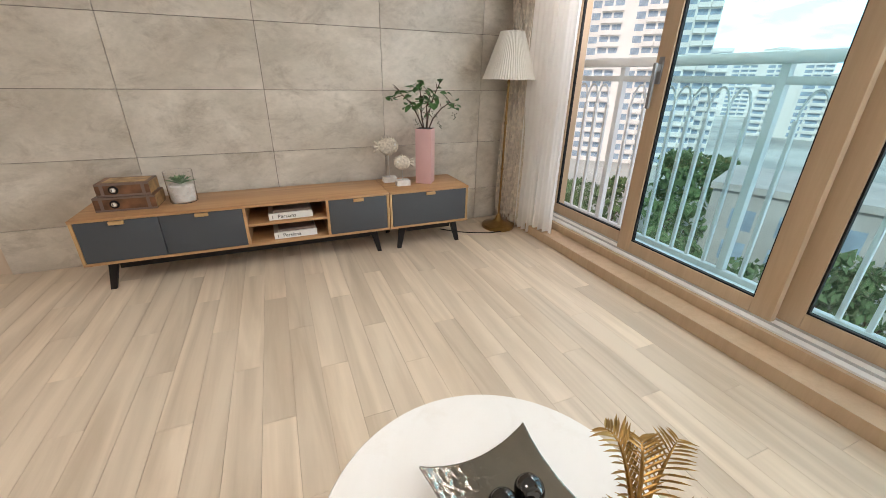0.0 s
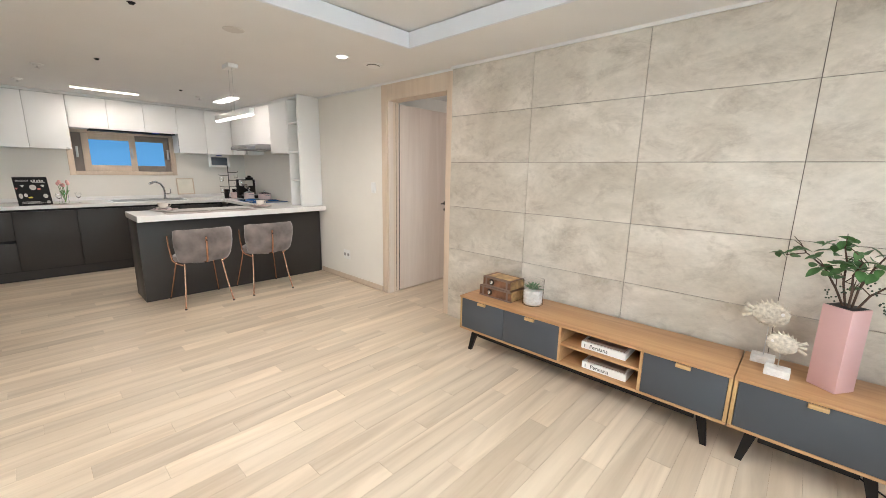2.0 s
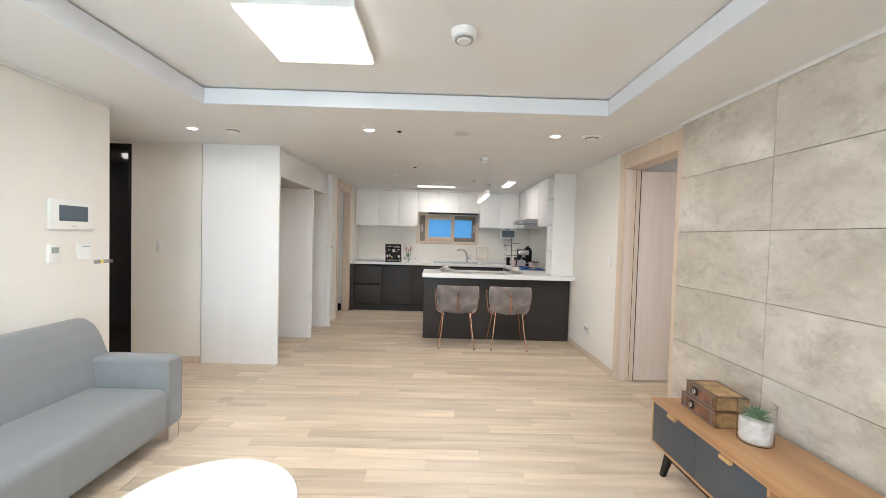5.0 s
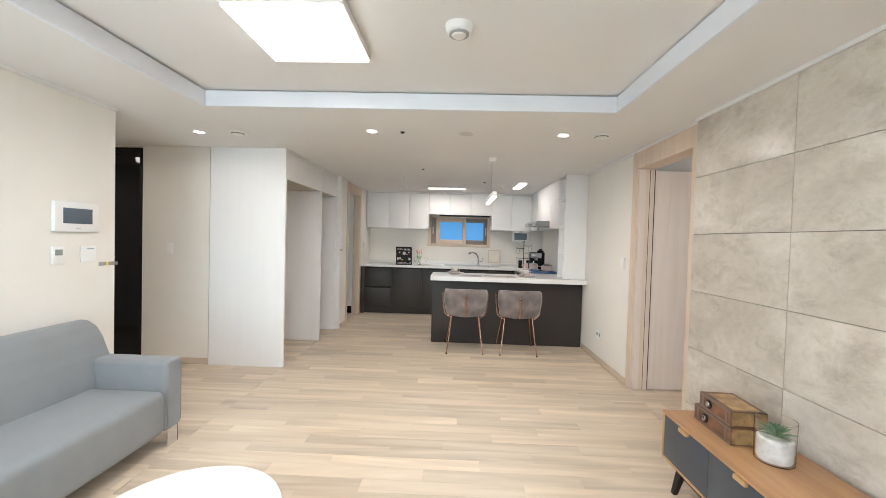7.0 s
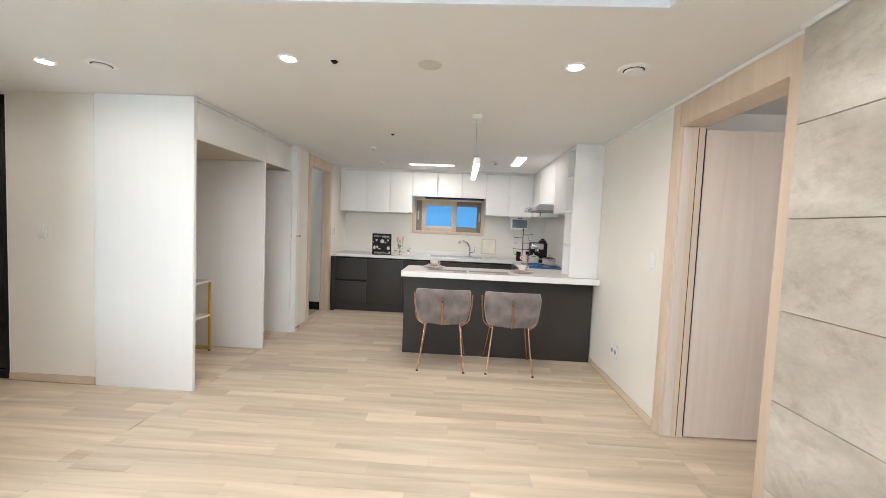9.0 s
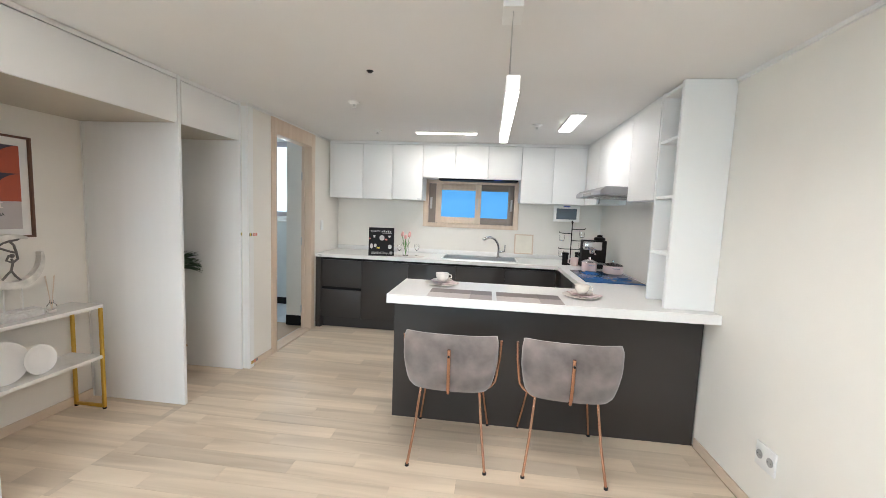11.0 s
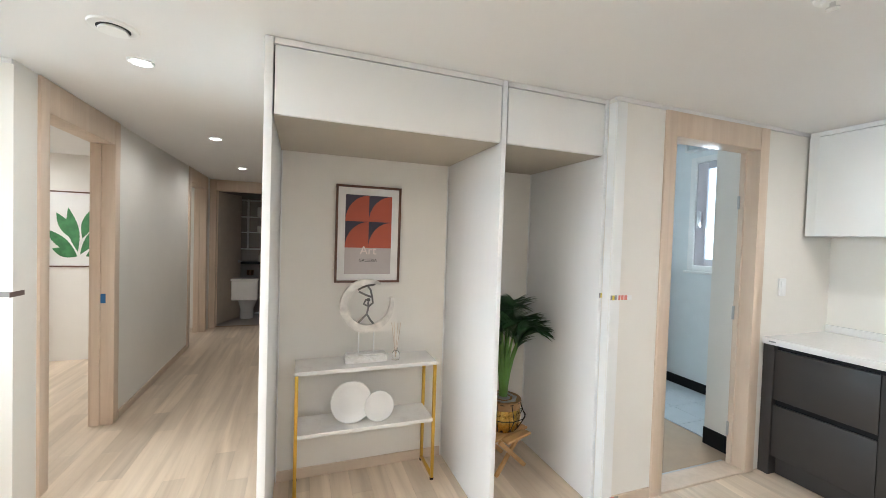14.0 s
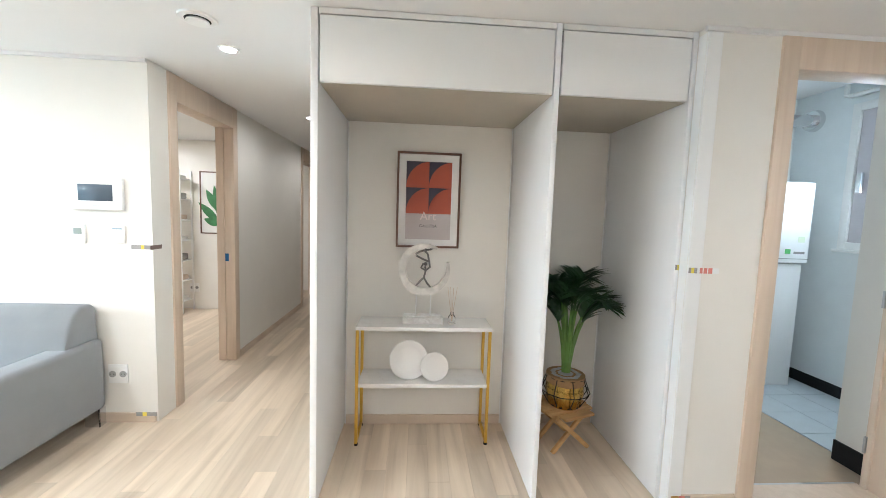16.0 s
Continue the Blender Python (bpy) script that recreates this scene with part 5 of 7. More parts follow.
def leaf_mesh(name, length, width, mat):
    bm = bmesh.new()
    blade(bm, (0, 0, 0), (0, 1, 0), length, width, 0.25, 0.12, 5)
    return finish(bm, name, mat, True)


vleaf = [leaf_mesh("leaf", 0.055, 0.04, M_LEAF), leaf_mesh("leaf", 0.045, 0.032, M_LEAF), leaf_mesh("leaf", 0.065, 0.036, M_LEAF)]
stems = [[(0.0, 0, 0.36), (-0.05, 0.0, 0.47), (-0.10, -0.01, 0.56), (-0.17, -0.02, 0.62), (-0.24, -0.02, 0.60)],
         [(0.0, 0.01, 0.36), (-0.03, 0.0, 0.50), (-0.035, -0.02, 0.60), (-0.05, -0.03, 0.66), (-0.06, -0.03, 0.69)],
         [(0.01, 0.0, 0.36), (0.02, -0.01, 0.48), (0.05, -0.01, 0.58), (0.09, 0.0, 0.66), (0.12, 0.0, 0.715)],
         [(0.015, 0.0, 0.36), (0.06, 0.0, 0.46), (0.12, -0.01, 0.53), (0.18, -0.02, 0.57), (0.23, -0.02, 0.55)],
         [(0.0, -0.01, 0.36), (0.0, -0.04, 0.46), (-0.01, -0.06, 0.55), (0.01, -0.07, 0.61), (0.03, -0.08, 0.62)]]
for si, st_ in enumerate(stems):
    bm = bmesh.new()
    tube(bm, st_, [0.005, 0.0045, 0.004, 0.003, 0.002], 7)
    for q in range(1, 4):
        p = Vector(st_[q])
        for _ in range(2):
            e = p + Vector((rb.uniform(-0.06, 0.06), rb.uniform(-0.05, 0.05), rb.uniform(0.0, 0.07)))
            tube(bm, [p, (p + e) / 2 + Vector((0, 0, 0.008)), e], [0.0025, 0.002, 0.0012], 6)
    part("twig", bm, M_TWIG, vz, smooth=True)
    n = [24, 22, 7, 9, 20][si]
    for k in range(n):
        u = rb.uniform(1.6, 4) if si < 2 or si == 4 else rb.uniform(2.8, 4)
        i = min(3, int(u))
        p = Vector(st_[i]).lerp(Vector(st_[i + 1]), u - i) + Vector((rb.gauss(0, 0.028), rb.gauss(0, 0.026), rb.gauss(0, 0.024)))
        lf = new("leaf", vleaf[k % 3])
        lf.parent = vz
        lf.matrix_local = Matrix.Translation(p) @ Euler((rb.uniform(-0.7, 0.7), rb.uniform(-0.6, 0.6), rb.uniform(0, 6.28))).to_matrix().to_4x4()
bm = bmesh.new()
for c in [(-0.07, -0.01, 0.46), (0.10, -0.03, 0.44), (0.22, -0.02, 0.50), (0.06, -0.03, 0.52), (-0.02, -0.03, 0.50)]:
    for k in range(9):
        bmesh.ops.create_icosphere(bm, subdivisions=1, radius=0.0045, matrix=Matrix.Translation((c[0] + rb.gauss(0, 0.012), c[1] + rb.gauss(0, 0.012), c[2] - 0.008 * k * 0.7)))
part("berries", bm, M_BERRY, vz, smooth=True)

# tray with polished balls, gold palm on the round table
M_MIRROR = material("dark_polished_metal", (0.30, 0.28, 0.24), 0.07, 1.0, var=0.1, scale=14, bump=0.9, bscale=55)
tr = thing("decor_tray", (0.64, 0.595, 0.4005), 4, "hammered dark metal tray with upturned corners", "tray")
bm = bmesh.new()
N = 64
g0 = [[None] * (N + 1) for _ in range(N + 1)]
for i in range(N + 1):
    for j in range(N + 1):
        u, v = -1 + 2 * i / N, -1 + 2 * j / N
        x, y = u * (0.125 + 0.014 * v * v - 0.006), v * (0.125 + 0.014 * u * u - 0.006)
        g0[i][j] = bm.verts.new((x, y, 0.008 + 0.022 * (u * u) * 0.8 + 0.012 * u * u * v * v + 0.0011 * noise.noise(Vector((x, y, 0)) * 95)))
for i in range(N):
    for j in range(N):
        bm.faces.new((g0[i][j], g0[i + 1][j], g0[i + 1][j + 1], g0[i][j + 1]))
tray_ob = part("dish", bm, M_MIRROR, tr, smooth=True)
sm = tray_ob.modifiers.new("thickness", "SOLIDIFY")
sm.thickness = 0.005
for x, y, r in ((0.620, 0.585, 0.030), (0.682, 0.592, 0.030), (0.655, 0.535, 0.030)):
    bm = bmesh.new()
    bmesh.ops.create_uvsphere(bm, u_segments=32, v_segments=16, radius=r, matrix=Matrix.Translation((x, y, 0.412 + r)))
    solo("decor_ball", bm, material("black_chrome", (0.10, 0.10, 0.10), 0.05, 1.0, var=0.02), "polished black chrome ball on the tray", "decor ball", "balls on the tray", smooth=True)
M_GOLDLEAF = material("aged_gold", (0.40, 0.235, 0.08), 0.33, 1.0, var=0.35, scale=25)


def frond(bm, pts, n, length, width, rnd_, tilt=0.6):
    """A palm frond: a bent rib with narrow leaflets on both sides."""
    pts = [Vector(p) for p in pts]
    tube(bm, pts, [0.006 - 0.005 * i / (len(pts) - 1) for i in range(len(pts))], 6)
    m = len(pts) - 1
    for k in range(n):
        u = 0.18 + 0.82 * k / (n - 1)
        i = min(m - 1, int(u * m))
        p = pts[i].lerp(pts[i + 1], u * m - i)
        d = (pts[i + 1] - pts[i]).normalized()
        side = d.cross(Vector((0, 0, 1)))
        side = side.normalized() if side.length > 0.05 else Vector((1, 0, 0))
        L = length * (0.45 + 0.9 * math.sin(math.pi * min(1, 0.15 + 0.75 * u)))
        for s__ in (-1, 1):
            dd = (d * tilt + side * s__ + Vector((0, 0, rnd_.uniform(0.05, 0.35)))).normalized()
            blade(bm, p, dd, L * rnd_.uniform(0.9, 1.1), width, 0.15, 0.2, 3)


gp = thing("gold_palm", (0.815, 0.46, 0.4005), 0, "gold metal palm leaf ornament on the marble table", "ornament")
bm = bmesh.new()
lathe(bm, [(0.045, 0.0), (0.05, 0.006), (0.03, 0.02), (0.01, 0.03), (0.008, 0.05)], 24)
part("base", bm, M_GOLDLEAF, gp, smooth=True)
rp = random.Random(5)
for ang, reach, top in ((105, 0.09, 0.17), (20, 0.13, 0.125), (60, 0.07, 0.15), (200, 0.10, 0.12), (300, 0.12, 0.12)):
    a = radians(ang)
    bm = bmesh.new()
    frond(bm, [(reach * math.cos(a) * u, reach * math.sin(a) * u, 0.04 + top * math.sin(min(1.9, u * 1.75)) ) for u in [k / 7 for k in range(8)]], 15, 0.042, 0.006, rp)
    part("frond", bm, M_GOLDLEAF, gp)

# ---- kitchen ----
hd = thing("range_hood", label="slim stainless steel range hood under the cabinet", category="range hood")
bm = bmesh.new()
prism(bm, [(2.74, 1.655), (2.74, 1.69), (2.78, 1.722), (3.24, 1.722), (3.24, 1.655)], 0, -5.415, -4.505)
part("body", bm, material("hood_steel", (0.36, 0.36, 0.37), 0.35, 0.9, var=0.05), hd)
pbox("control_strip", hd, M_TAPEG, -5.1, -4.8, 2.737, 2.7405, 1.66, 1.685)
pbox("filter", hd, M_TAPEG, -5.35, -4.57, 2.80, 3.18, 1.650, 1.6545)
hob = thing("hob", label="gas hob under blue protective film on the counter", category="hob")
M_BLUE = material("blue_plastic_film", (0.02, 0.09, 0.24), 0.18, var=0.35, scale=9, bump=0.7, bscale=14)
pbox("glass_top", hob, M_BLUE, -5.28, -4.58, 2.70, 3.19, 0.9055, 0.915, 0.003)
for x, y in [(-5.1, 2.86), (-4.75, 2.84), (-4.78, 3.06)]:
    bm = bmesh.new()
    lathe(bm, [(0.09, 0.0), (0.075, 0.012), (0.05, 0.014), (0.045, 0.022), (0.0001, 0.024)], 24, (x, y, 0.9145))
    part("burner", bm, M_BLUE, hob, smooth=True)
sk = thing("sink", label="stainless steel sink let into the worktop", category="sink")
bm = bmesh.new()
for b in [(-6.185, -5.715, 1.295, 1.315), (-6.185, -5.715, 2.185, 2.205), (-6.185, -6.165, 1.315, 2.185), (-5.735, -5.715, 1.315, 2.185)]:
    bx(bm, *b, 0.9052, 0.910)
part("rim", bm, M_STEEL, sk)
bm = bmesh.new()
for b in [(-6.17, -5.73, 1.31, 1.316, 0.80, 0.905), (-6.17, -5.73, 2.184, 2.19, 0.80, 0.905), (-6.17, -6.164, 1.316, 2.184, 0.80, 0.905), (-5.736, -5.73, 1.316, 2.184, 0.80, 0.905), (-6.17, -5.73, 1.31, 2.19, 0.79, 0.80)]:
    bx(bm, *b)
part("bowl", bm, M_STEEL, sk)
fc = thing("faucet", (-6.12, 1.98, 0.909), label="chrome kitchen faucet with pull-out spout", category="faucet")
bm = bmesh.new()
cone(bm, (0, 0, 0), (0, 0, 0.012), 0.032, seg=24)
tube(bm, [(0, 0, 0.01), (0, 0, 0.12), (0.005, -0.01, 0.17), (0.03, -0.05, 0.23), (0.07, -0.11, 0.255), (0.10, -0.16, 0.245)], 0.014, 14)
tube(bm, [(0.095, -0.15, 0.248), (0.12, -0.20, 0.225)], 0.018, 14)
part("spout", bm, M_CHROME, fc, smooth=True)
bm = bmesh.new()
tube(bm, [(0, 0.01, 0.07), (0, 0.06, 0.075), (0, 0.075, 0.08), (0, 0.08, 0.16)], 0.008, 10)
part("lever", bm, M_CHROME, fc, smooth=True)

wb = thing("wine_board", (-5.655, 0.585, 0.906), 106, "black wine display board with pale round cut-outs and lettering", "sign")
tilt = Matrix.Rotation(radians(-12), 4, "X")
bm = bmesh.new()
bx(bm, -0.15, 0.15, -0.006, 0.006, 0, 0.34, 0.002)
bmesh.ops.transform(bm, matrix=tilt, verts=bm.verts)
part("board", bm, M_BLACK, wb)
M_CHALK = material("chalk_white", (0.48, 0.48, 0.46), 0.8)
letters("RESERV", 0.034, wb, tilt @ pose(-0.075, -0.0066, 0.283, 90), M_CHALK)
bars = [(0.024 * k, 0.024 * k + 0.016, 0.282, 0.300 + 0.006 * (k % 2)) for k in range(5)] + [(0.01, 0.125, 0.270, 0.274)]
bars += [(-0.12, 0.10 - 0.03 * k, 0.022 + 0.010 * k, 0.0255 + 0.010 * k) for k in range(3)]
for xa, xb, za, zb in bars:
    bm = bmesh.new()
    bx(bm, xa, xb, -0.0075, -0.0062, za, zb)
    bmesh.ops.transform(bm, matrix=tilt, verts=bm.verts)
    part("script_bar", bm, M_CHALK, wb)
M_HOLE = material("board_cutout", (0.52, 0.50, 0.47), 0.7)
for x, z, rx, rz_, m in [(-0.085, 0.238, 0.018, 0.007, M_CHALK), (-0.085, 0.226, 0.010, 0.008, M_HOLE), (0.005, 0.215, 0.030, 0.032, M_HOLE), (0.095, 0.238, 0.018, 0.007, M_CHALK), (0.095, 0.226, 0.010, 0.008, M_HOLE),
                         (-0.115, 0.115, 0.018, 0.030, M_HOLE), (-0.072, 0.122, 0.016, 0.022, M_HOLE), (0.10, 0.108, 0.022, 0.026, M_HOLE), (-0.035, 0.095, 0.020, 0.010, M_TAPEY), (0.055, 0.195, 0.016, 0.010, M_TAPER), (-0.138, 0.205, 0.011, 0.009, M_TAPER), (0.115, 0.035, 0.018, 0.018, M_TAPEG)]:
    bm = bmesh.new()
    prism(bm, [(x + rx * math.cos(a), z + rz_ * math.sin(a)) for a in [k * math.pi / 10 for k in range(20)]], 1, -0.0078, -0.0062)
    bmesh.ops.transform(bm, matrix=tilt, verts=bm.verts)
    part("bottle_hole", bm, m, wb)
bm = bmesh.new()
bx(bm, -5.86, -5.62, 0.70, 1.08, 0.9055, 0.9075)
solo("placemat", bm, material("taupe_mat", (0.40, 0.36, 0.33), 0.7), "taupe mat under the tulip vase", "placemat")
tv = thing("tulip_vase", (-5.80, 0.85, 0.9078), label="clear glass vase with pale pink tulips", category="vase")
bm = bmesh.new()
lathe(bm, [(0.03, 0.0), (0.034, 0.004), (0.036, 0.14), (0.034, 0.14), (0.031, 0.008), (0.0001, 0.008)], 28)
part("glass", bm, M_GLASS, tv, smooth=True).visible_shadow = False
M_STEMG = material("tulip_stem", (0.12, 0.27, 0.08), 0.5, var=0.2)
M_TULIP = material("tulip_pink", (0.78, 0.44, 0.40), 0.55, var=0.2, scale=30)
for k in range(6):
    a = k * 1.1
    e = Vector((0.038 * math.cos(a), 0.05 * math.sin(a), 0.205 + 0.02 * (k % 3)))
    bm = bmesh.new()
    tube(bm, [(0, 0, 0.01), (e.x * 0.5, e.y * 0.5, 0.12), e], 0.003, 6)
    blade(bm, (e.x * 0.4, e.y * 0.4, 0.10), (e.x, e.y, 0.09), 0.09, 0.02, 0.1)
    part("stem", bm, M_STEMG, tv, smooth=True)
    bm = bmesh.new()
    lathe(bm, [(0.004, 0.0), (0.017, 0.012), (0.019, 0.026), (0.012, 0.044), (0.003, 0.05)], 12, e)
    part("flower", bm, M_TULIP, tv, smooth=True)


def wine_glass(x, y, z):
    w = thing("wine_glass", (x, y, z), label="clear stemmed wine glass on the mat", category="glass", group="wine glasses")
    bm = bmesh.new()
    lathe(bm, [(0.03, 0.0), (0.004, 0.004), (0.0035, 0.06), (0.02, 0.075), (0.032, 0.10), (0.028, 0.14), (0.0265, 0.14), (0.03, 0.10), (0.018, 0.078), (0.0001, 0.068)], 24)
    part("bowl", bm, M_GLASS, w, smooth=True).visible_shadow = False


wine_glass(-5.72, 0.79, 0.9078)
wine_glass(-5.84, 0.98, 0.9078)

pf = thing("picture_frame", (-6.235, 2.30, 0.956), 90, "small pale wooden frame leaning on the wall", "picture frame")
tl = Matrix.Rotation(radians(-8), 4, "X")
for b in [(-0.12, -0.105, 0, 0.255), (0.105, 0.12, 0, 0.255), (-0.105, 0.105, 0, 0.014), (-0.105, 0.105, 0.241, 0.255)]:
    bm = bmesh.new()
    bx(bm, b[0], b[1], -0.008, 0.008, b[2], b[3], 0.002)
    bmesh.ops.transform(bm, matrix=tl, verts=bm.verts)
    part("frame_bar", bm, M_FRAME, pf)
bm = bmesh.new()
bx(bm, -0.105, 0.105, -0.003, 0.003, 0.014, 0.241)
bmesh.ops.transform(bm, matrix=tl, verts=bm.verts)
part("print", bm, material("cream_paper", (0.80, 0.76, 0.66), 0.7), pf)
kp = thing("kitchen_monitor", (-6.10, 2.78, 1.495), 90, "white kitchen monitor hung below the wall cabinet", "monitor")
pbox("casing", kp, M_PLASTIC, -0.155, 0.155, -0.012, 0.012, -0.10, 0.10, 0.006)
pbox("screen", kp, M_SCREEN, -0.12, 0.12, -0.014, -0.011, -0.07, 0.06, 0.001)
pbox("bracket", kp, M_PLASTIC, -0.10, 0.10, 0.0, 0.04, 0.095, 0.108, 0.001)
pbox("blue_label", kp, material("blue_sticker", (0.10, 0.13, 0.40), 0.4), -0.04, 0.04, -0.0135, -0.0125, 0.078, 0.094)

uc = thing("under_cabinet_radio", label="slim black unit under the short wall cabinets", category="kitchen radio")
pbox("casing", uc, M_BLACK, -6.22, -5.975, 1.20, 2.17, 1.852, 1.869, 0.003)
pbox("display", uc, material("blue_led", (0.05, 0.08, 0.5), 0.3), -5.976, -5.9735, 1.88, 1.97, 1.856, 1.865)

mt = thing("mug_tree", (-5.80, 2.80, 0.906), label="tall black metal mug tree with glass cups", category="mug tree")
bm = bmesh.new()
cone(bm, (0, 0, 0), (0, 0, 0.012), 0.07, seg=28)
tube(bm, [(0, 0, 0.01), (0, 0, 0.49)], 0.006, 8)
lathe(bm, [(0.006, 0.485), (0.016, 0.49), (0.004, 0.51)], 12)
part("stand", bm, M_BLACK, mt, smooth=True)
for z, s_ in ((0.18, 1), (0.18, -1), (0.28, 1), (0.36, -1), (0.41, 1)):
    bm = bmesh.new()
    tube(bm, [(0, 0, z), (0.02, s_ * 0.08, z), (0.02, s_ * 0.14, z + 0.006), (0.02, s_ * 0.145, z + 0.02)], 0.0045, 8)
    part("arm", bm, M_BLACK, mt, smooth=True)
    bm = bmesh.new()
    lathe(bm, [(0.018, -0.09), (0.028, -0.085), (0.03, -0.02), (0.028, -0.02), (0.026, -0.082), (0.0001, -0.084)], 20, (0.02, s_ * 0.11, z))
    part("cup", bm, M_GLASS, mt, smooth=True).visible_shadow = False
for x, y, r, hh in ((-5.74, 2.735, 0.034, 0.12), (-5.86, 2.90, 0.034, 0.12)):
    bm = bmesh.new()
    lathe(bm, [(r, 0), (r + 0.002, 0.004), (r, hh), (r + 0.003, hh + 0.002), (r + 0.003, hh + 0.02), (r - 0.004, hh + 0.024), (0.0001, hh + 0.025)], 28, (x, y, 0.906))
    solo("canister", bm, M_LEG, "black lidded storage canister", "canister", "canisters", smooth=True)
M_PINK = material("pale_pink_enamel", (0.72, 0.56, 0.53), 0.3, var=0.02)
mg = thing("mug", (-5.70, 2.83, 0.906), label="pale pink enamel mug", category="mug")
bm = bmesh.new()
lathe(bm, [(0.036, 0), (0.042, 0.006), (0.044, 0.095), (0.040, 0.095), (0.038, 0.01), (0.0001, 0.01)], 28)
part("body", bm, M_PINK, mg, smooth=True)
bm = bmesh.new()
tube(bm, [(0, -0.042, 0.08), (0, -0.07, 0.07), (0, -0.07, 0.035), (0, -0.042, 0.022)], 0.006, 8)
part("handle", bm, M_PINK, mg, smooth=True)
cm = thing("coffee_machine", (-5.66, 3.03, 0.906), 90, "black and chrome espresso machine on the counter", "coffee machine")
pbox("base", cm, M_LEG, -0.13, 0.13, -0.13, 0.12, 0, 0.05, 0.006)
pbox("back", cm, M_LEG, -0.13, 0.13, 0.0, 0.12, 0.05, 0.30, 0.008)
pbox("head", cm, M_CHROME, -0.13, 0.05, -0.11, 0.0, 0.20, 0.29, 0.008, "chrome head")
pbox("drip_grid", cm, M_STEEL, -0.11, 0.11, -0.12, -0.01, 0.05, 0.056)
bm = bmesh.new()
cone(bm, (-0.04, -0.06, 0.16), (-0.04, -0.06, 0.20), 0.03, 0.035, 20)
tube(bm, [(-0.04, -0.09, 0.175), (-0.04, -0.19, 0.165)], 0.01, 10)
part("portafilter", bm, M_CHROME, cm, smooth=True)
bm = bmesh.new()
lathe(bm, [(0.055, 0.30), (0.06, 0.305), (0.06, 0.33), (0.03, 0.34), (0.028, 0.36), (0.0001, 0.365)], 24, (0.06, 0.05, 0))
part("lid", bm, M_LEG, cm, smooth=True)


def pot(name, x, y, r, hh, label):
    p = thing(name, (x, y, 0.925), label=label, category="cooking pot")
    bm = bmesh.new()
    lathe(bm, [(r * 0.92, 0), (r, 0.01), (r, hh), (r + 0.005, hh + 0.003)], 36)
    part("body", bm, M_PINK, p, smooth=True)
    bm = bmesh.new()
    lathe(bm, [(r + 0.003, hh + 0.003), (r * 0.9, hh + 0.012), (r * 0.4, hh + 0.028), (0.0001, hh + 0.03)], 36)
    part("lid", bm, M_GLASS if name == "cooking_pot" else M_CHROME, p, smooth=True)
    bm = bmesh.new()
    tube(bm, [(-0.02, 0, hh + 0.028), (-0.02, 0, hh + 0.05), (0.02, 0, hh + 0.05), (0.02, 0, hh + 0.028)], 0.005, 8)
    part("knob", bm, M_CHROME, p, smooth=True)
    for s_ in (-1, 1):
        bm = bmesh.new()
        tube(bm, [(s_ * r * 0.96, -0.03, hh * 0.8), (s_ * (r + 0.035), -0.025, hh * 0.82), (s_ * (r + 0.035), 0.025, hh * 0.82), (s_ * r * 0.96, 0.03, hh * 0.8)], 0.005, 8)
        part("handle", bm, M_CHROME, p, smooth=True)


pot("cooking_pot", -5.10, 3.07, 0.092, 0.075, "pale pink cooking pot with glass lid on the hob")
pot("saucepan", -5.16, 2.86, 0.072, 0.09, "small pale pink saucepan with chrome lid")

# peninsula settings
M_MATL = material("mat_light", (0.42, 0.375, 0.35), 0.6, var=0.06, scale=60, bump=0.2)
M_MATG = material("mat_grey", (0.29, 0.25, 0.235), 0.6, var=0.06, scale=60, bump=0.2)
M_MATB = material("mat_brown", (0.15, 0.12, 0.11), 0.55, var=0.06, scale=60, bump=0.2)
M_MATD = material("mat_dark", (0.105, 0.085, 0.082), 0.5, var=0.06, scale=60, bump=0.2)
for y0 in (1.475, 1.925):
    pm = thing("placemat", (-3.725, y0 + 0.205, 0.9155), 0, "two-tone taupe placemat on the peninsula", "placemat", "placemats")
    for nm, m, xa, xb, ya, yb in (("light_panel", M_MATL, 0.0, 0.135, -0.21, 0.065), ("grey_panel", M_MATG, 0.0, 0.135, 0.066, 0.21),
                                  ("brown_panel", M_MATB, -0.135, -0.001, -0.21, 0.065), ("dark_panel", M_MATD, -0.135, -0.001, 0.066, 0.21)):
        pbox(nm, pm, m, xa, xb, ya, yb, 0, 0.0025)
M_CHINA = material("cream_china", (0.76, 0.70, 0.64), 0.22, var=0.02)
M_NAPKIN = material("pink_napkin", (0.62, 0.50, 0.49), 0.85, var=0.1, scale=20, bump=0.3)
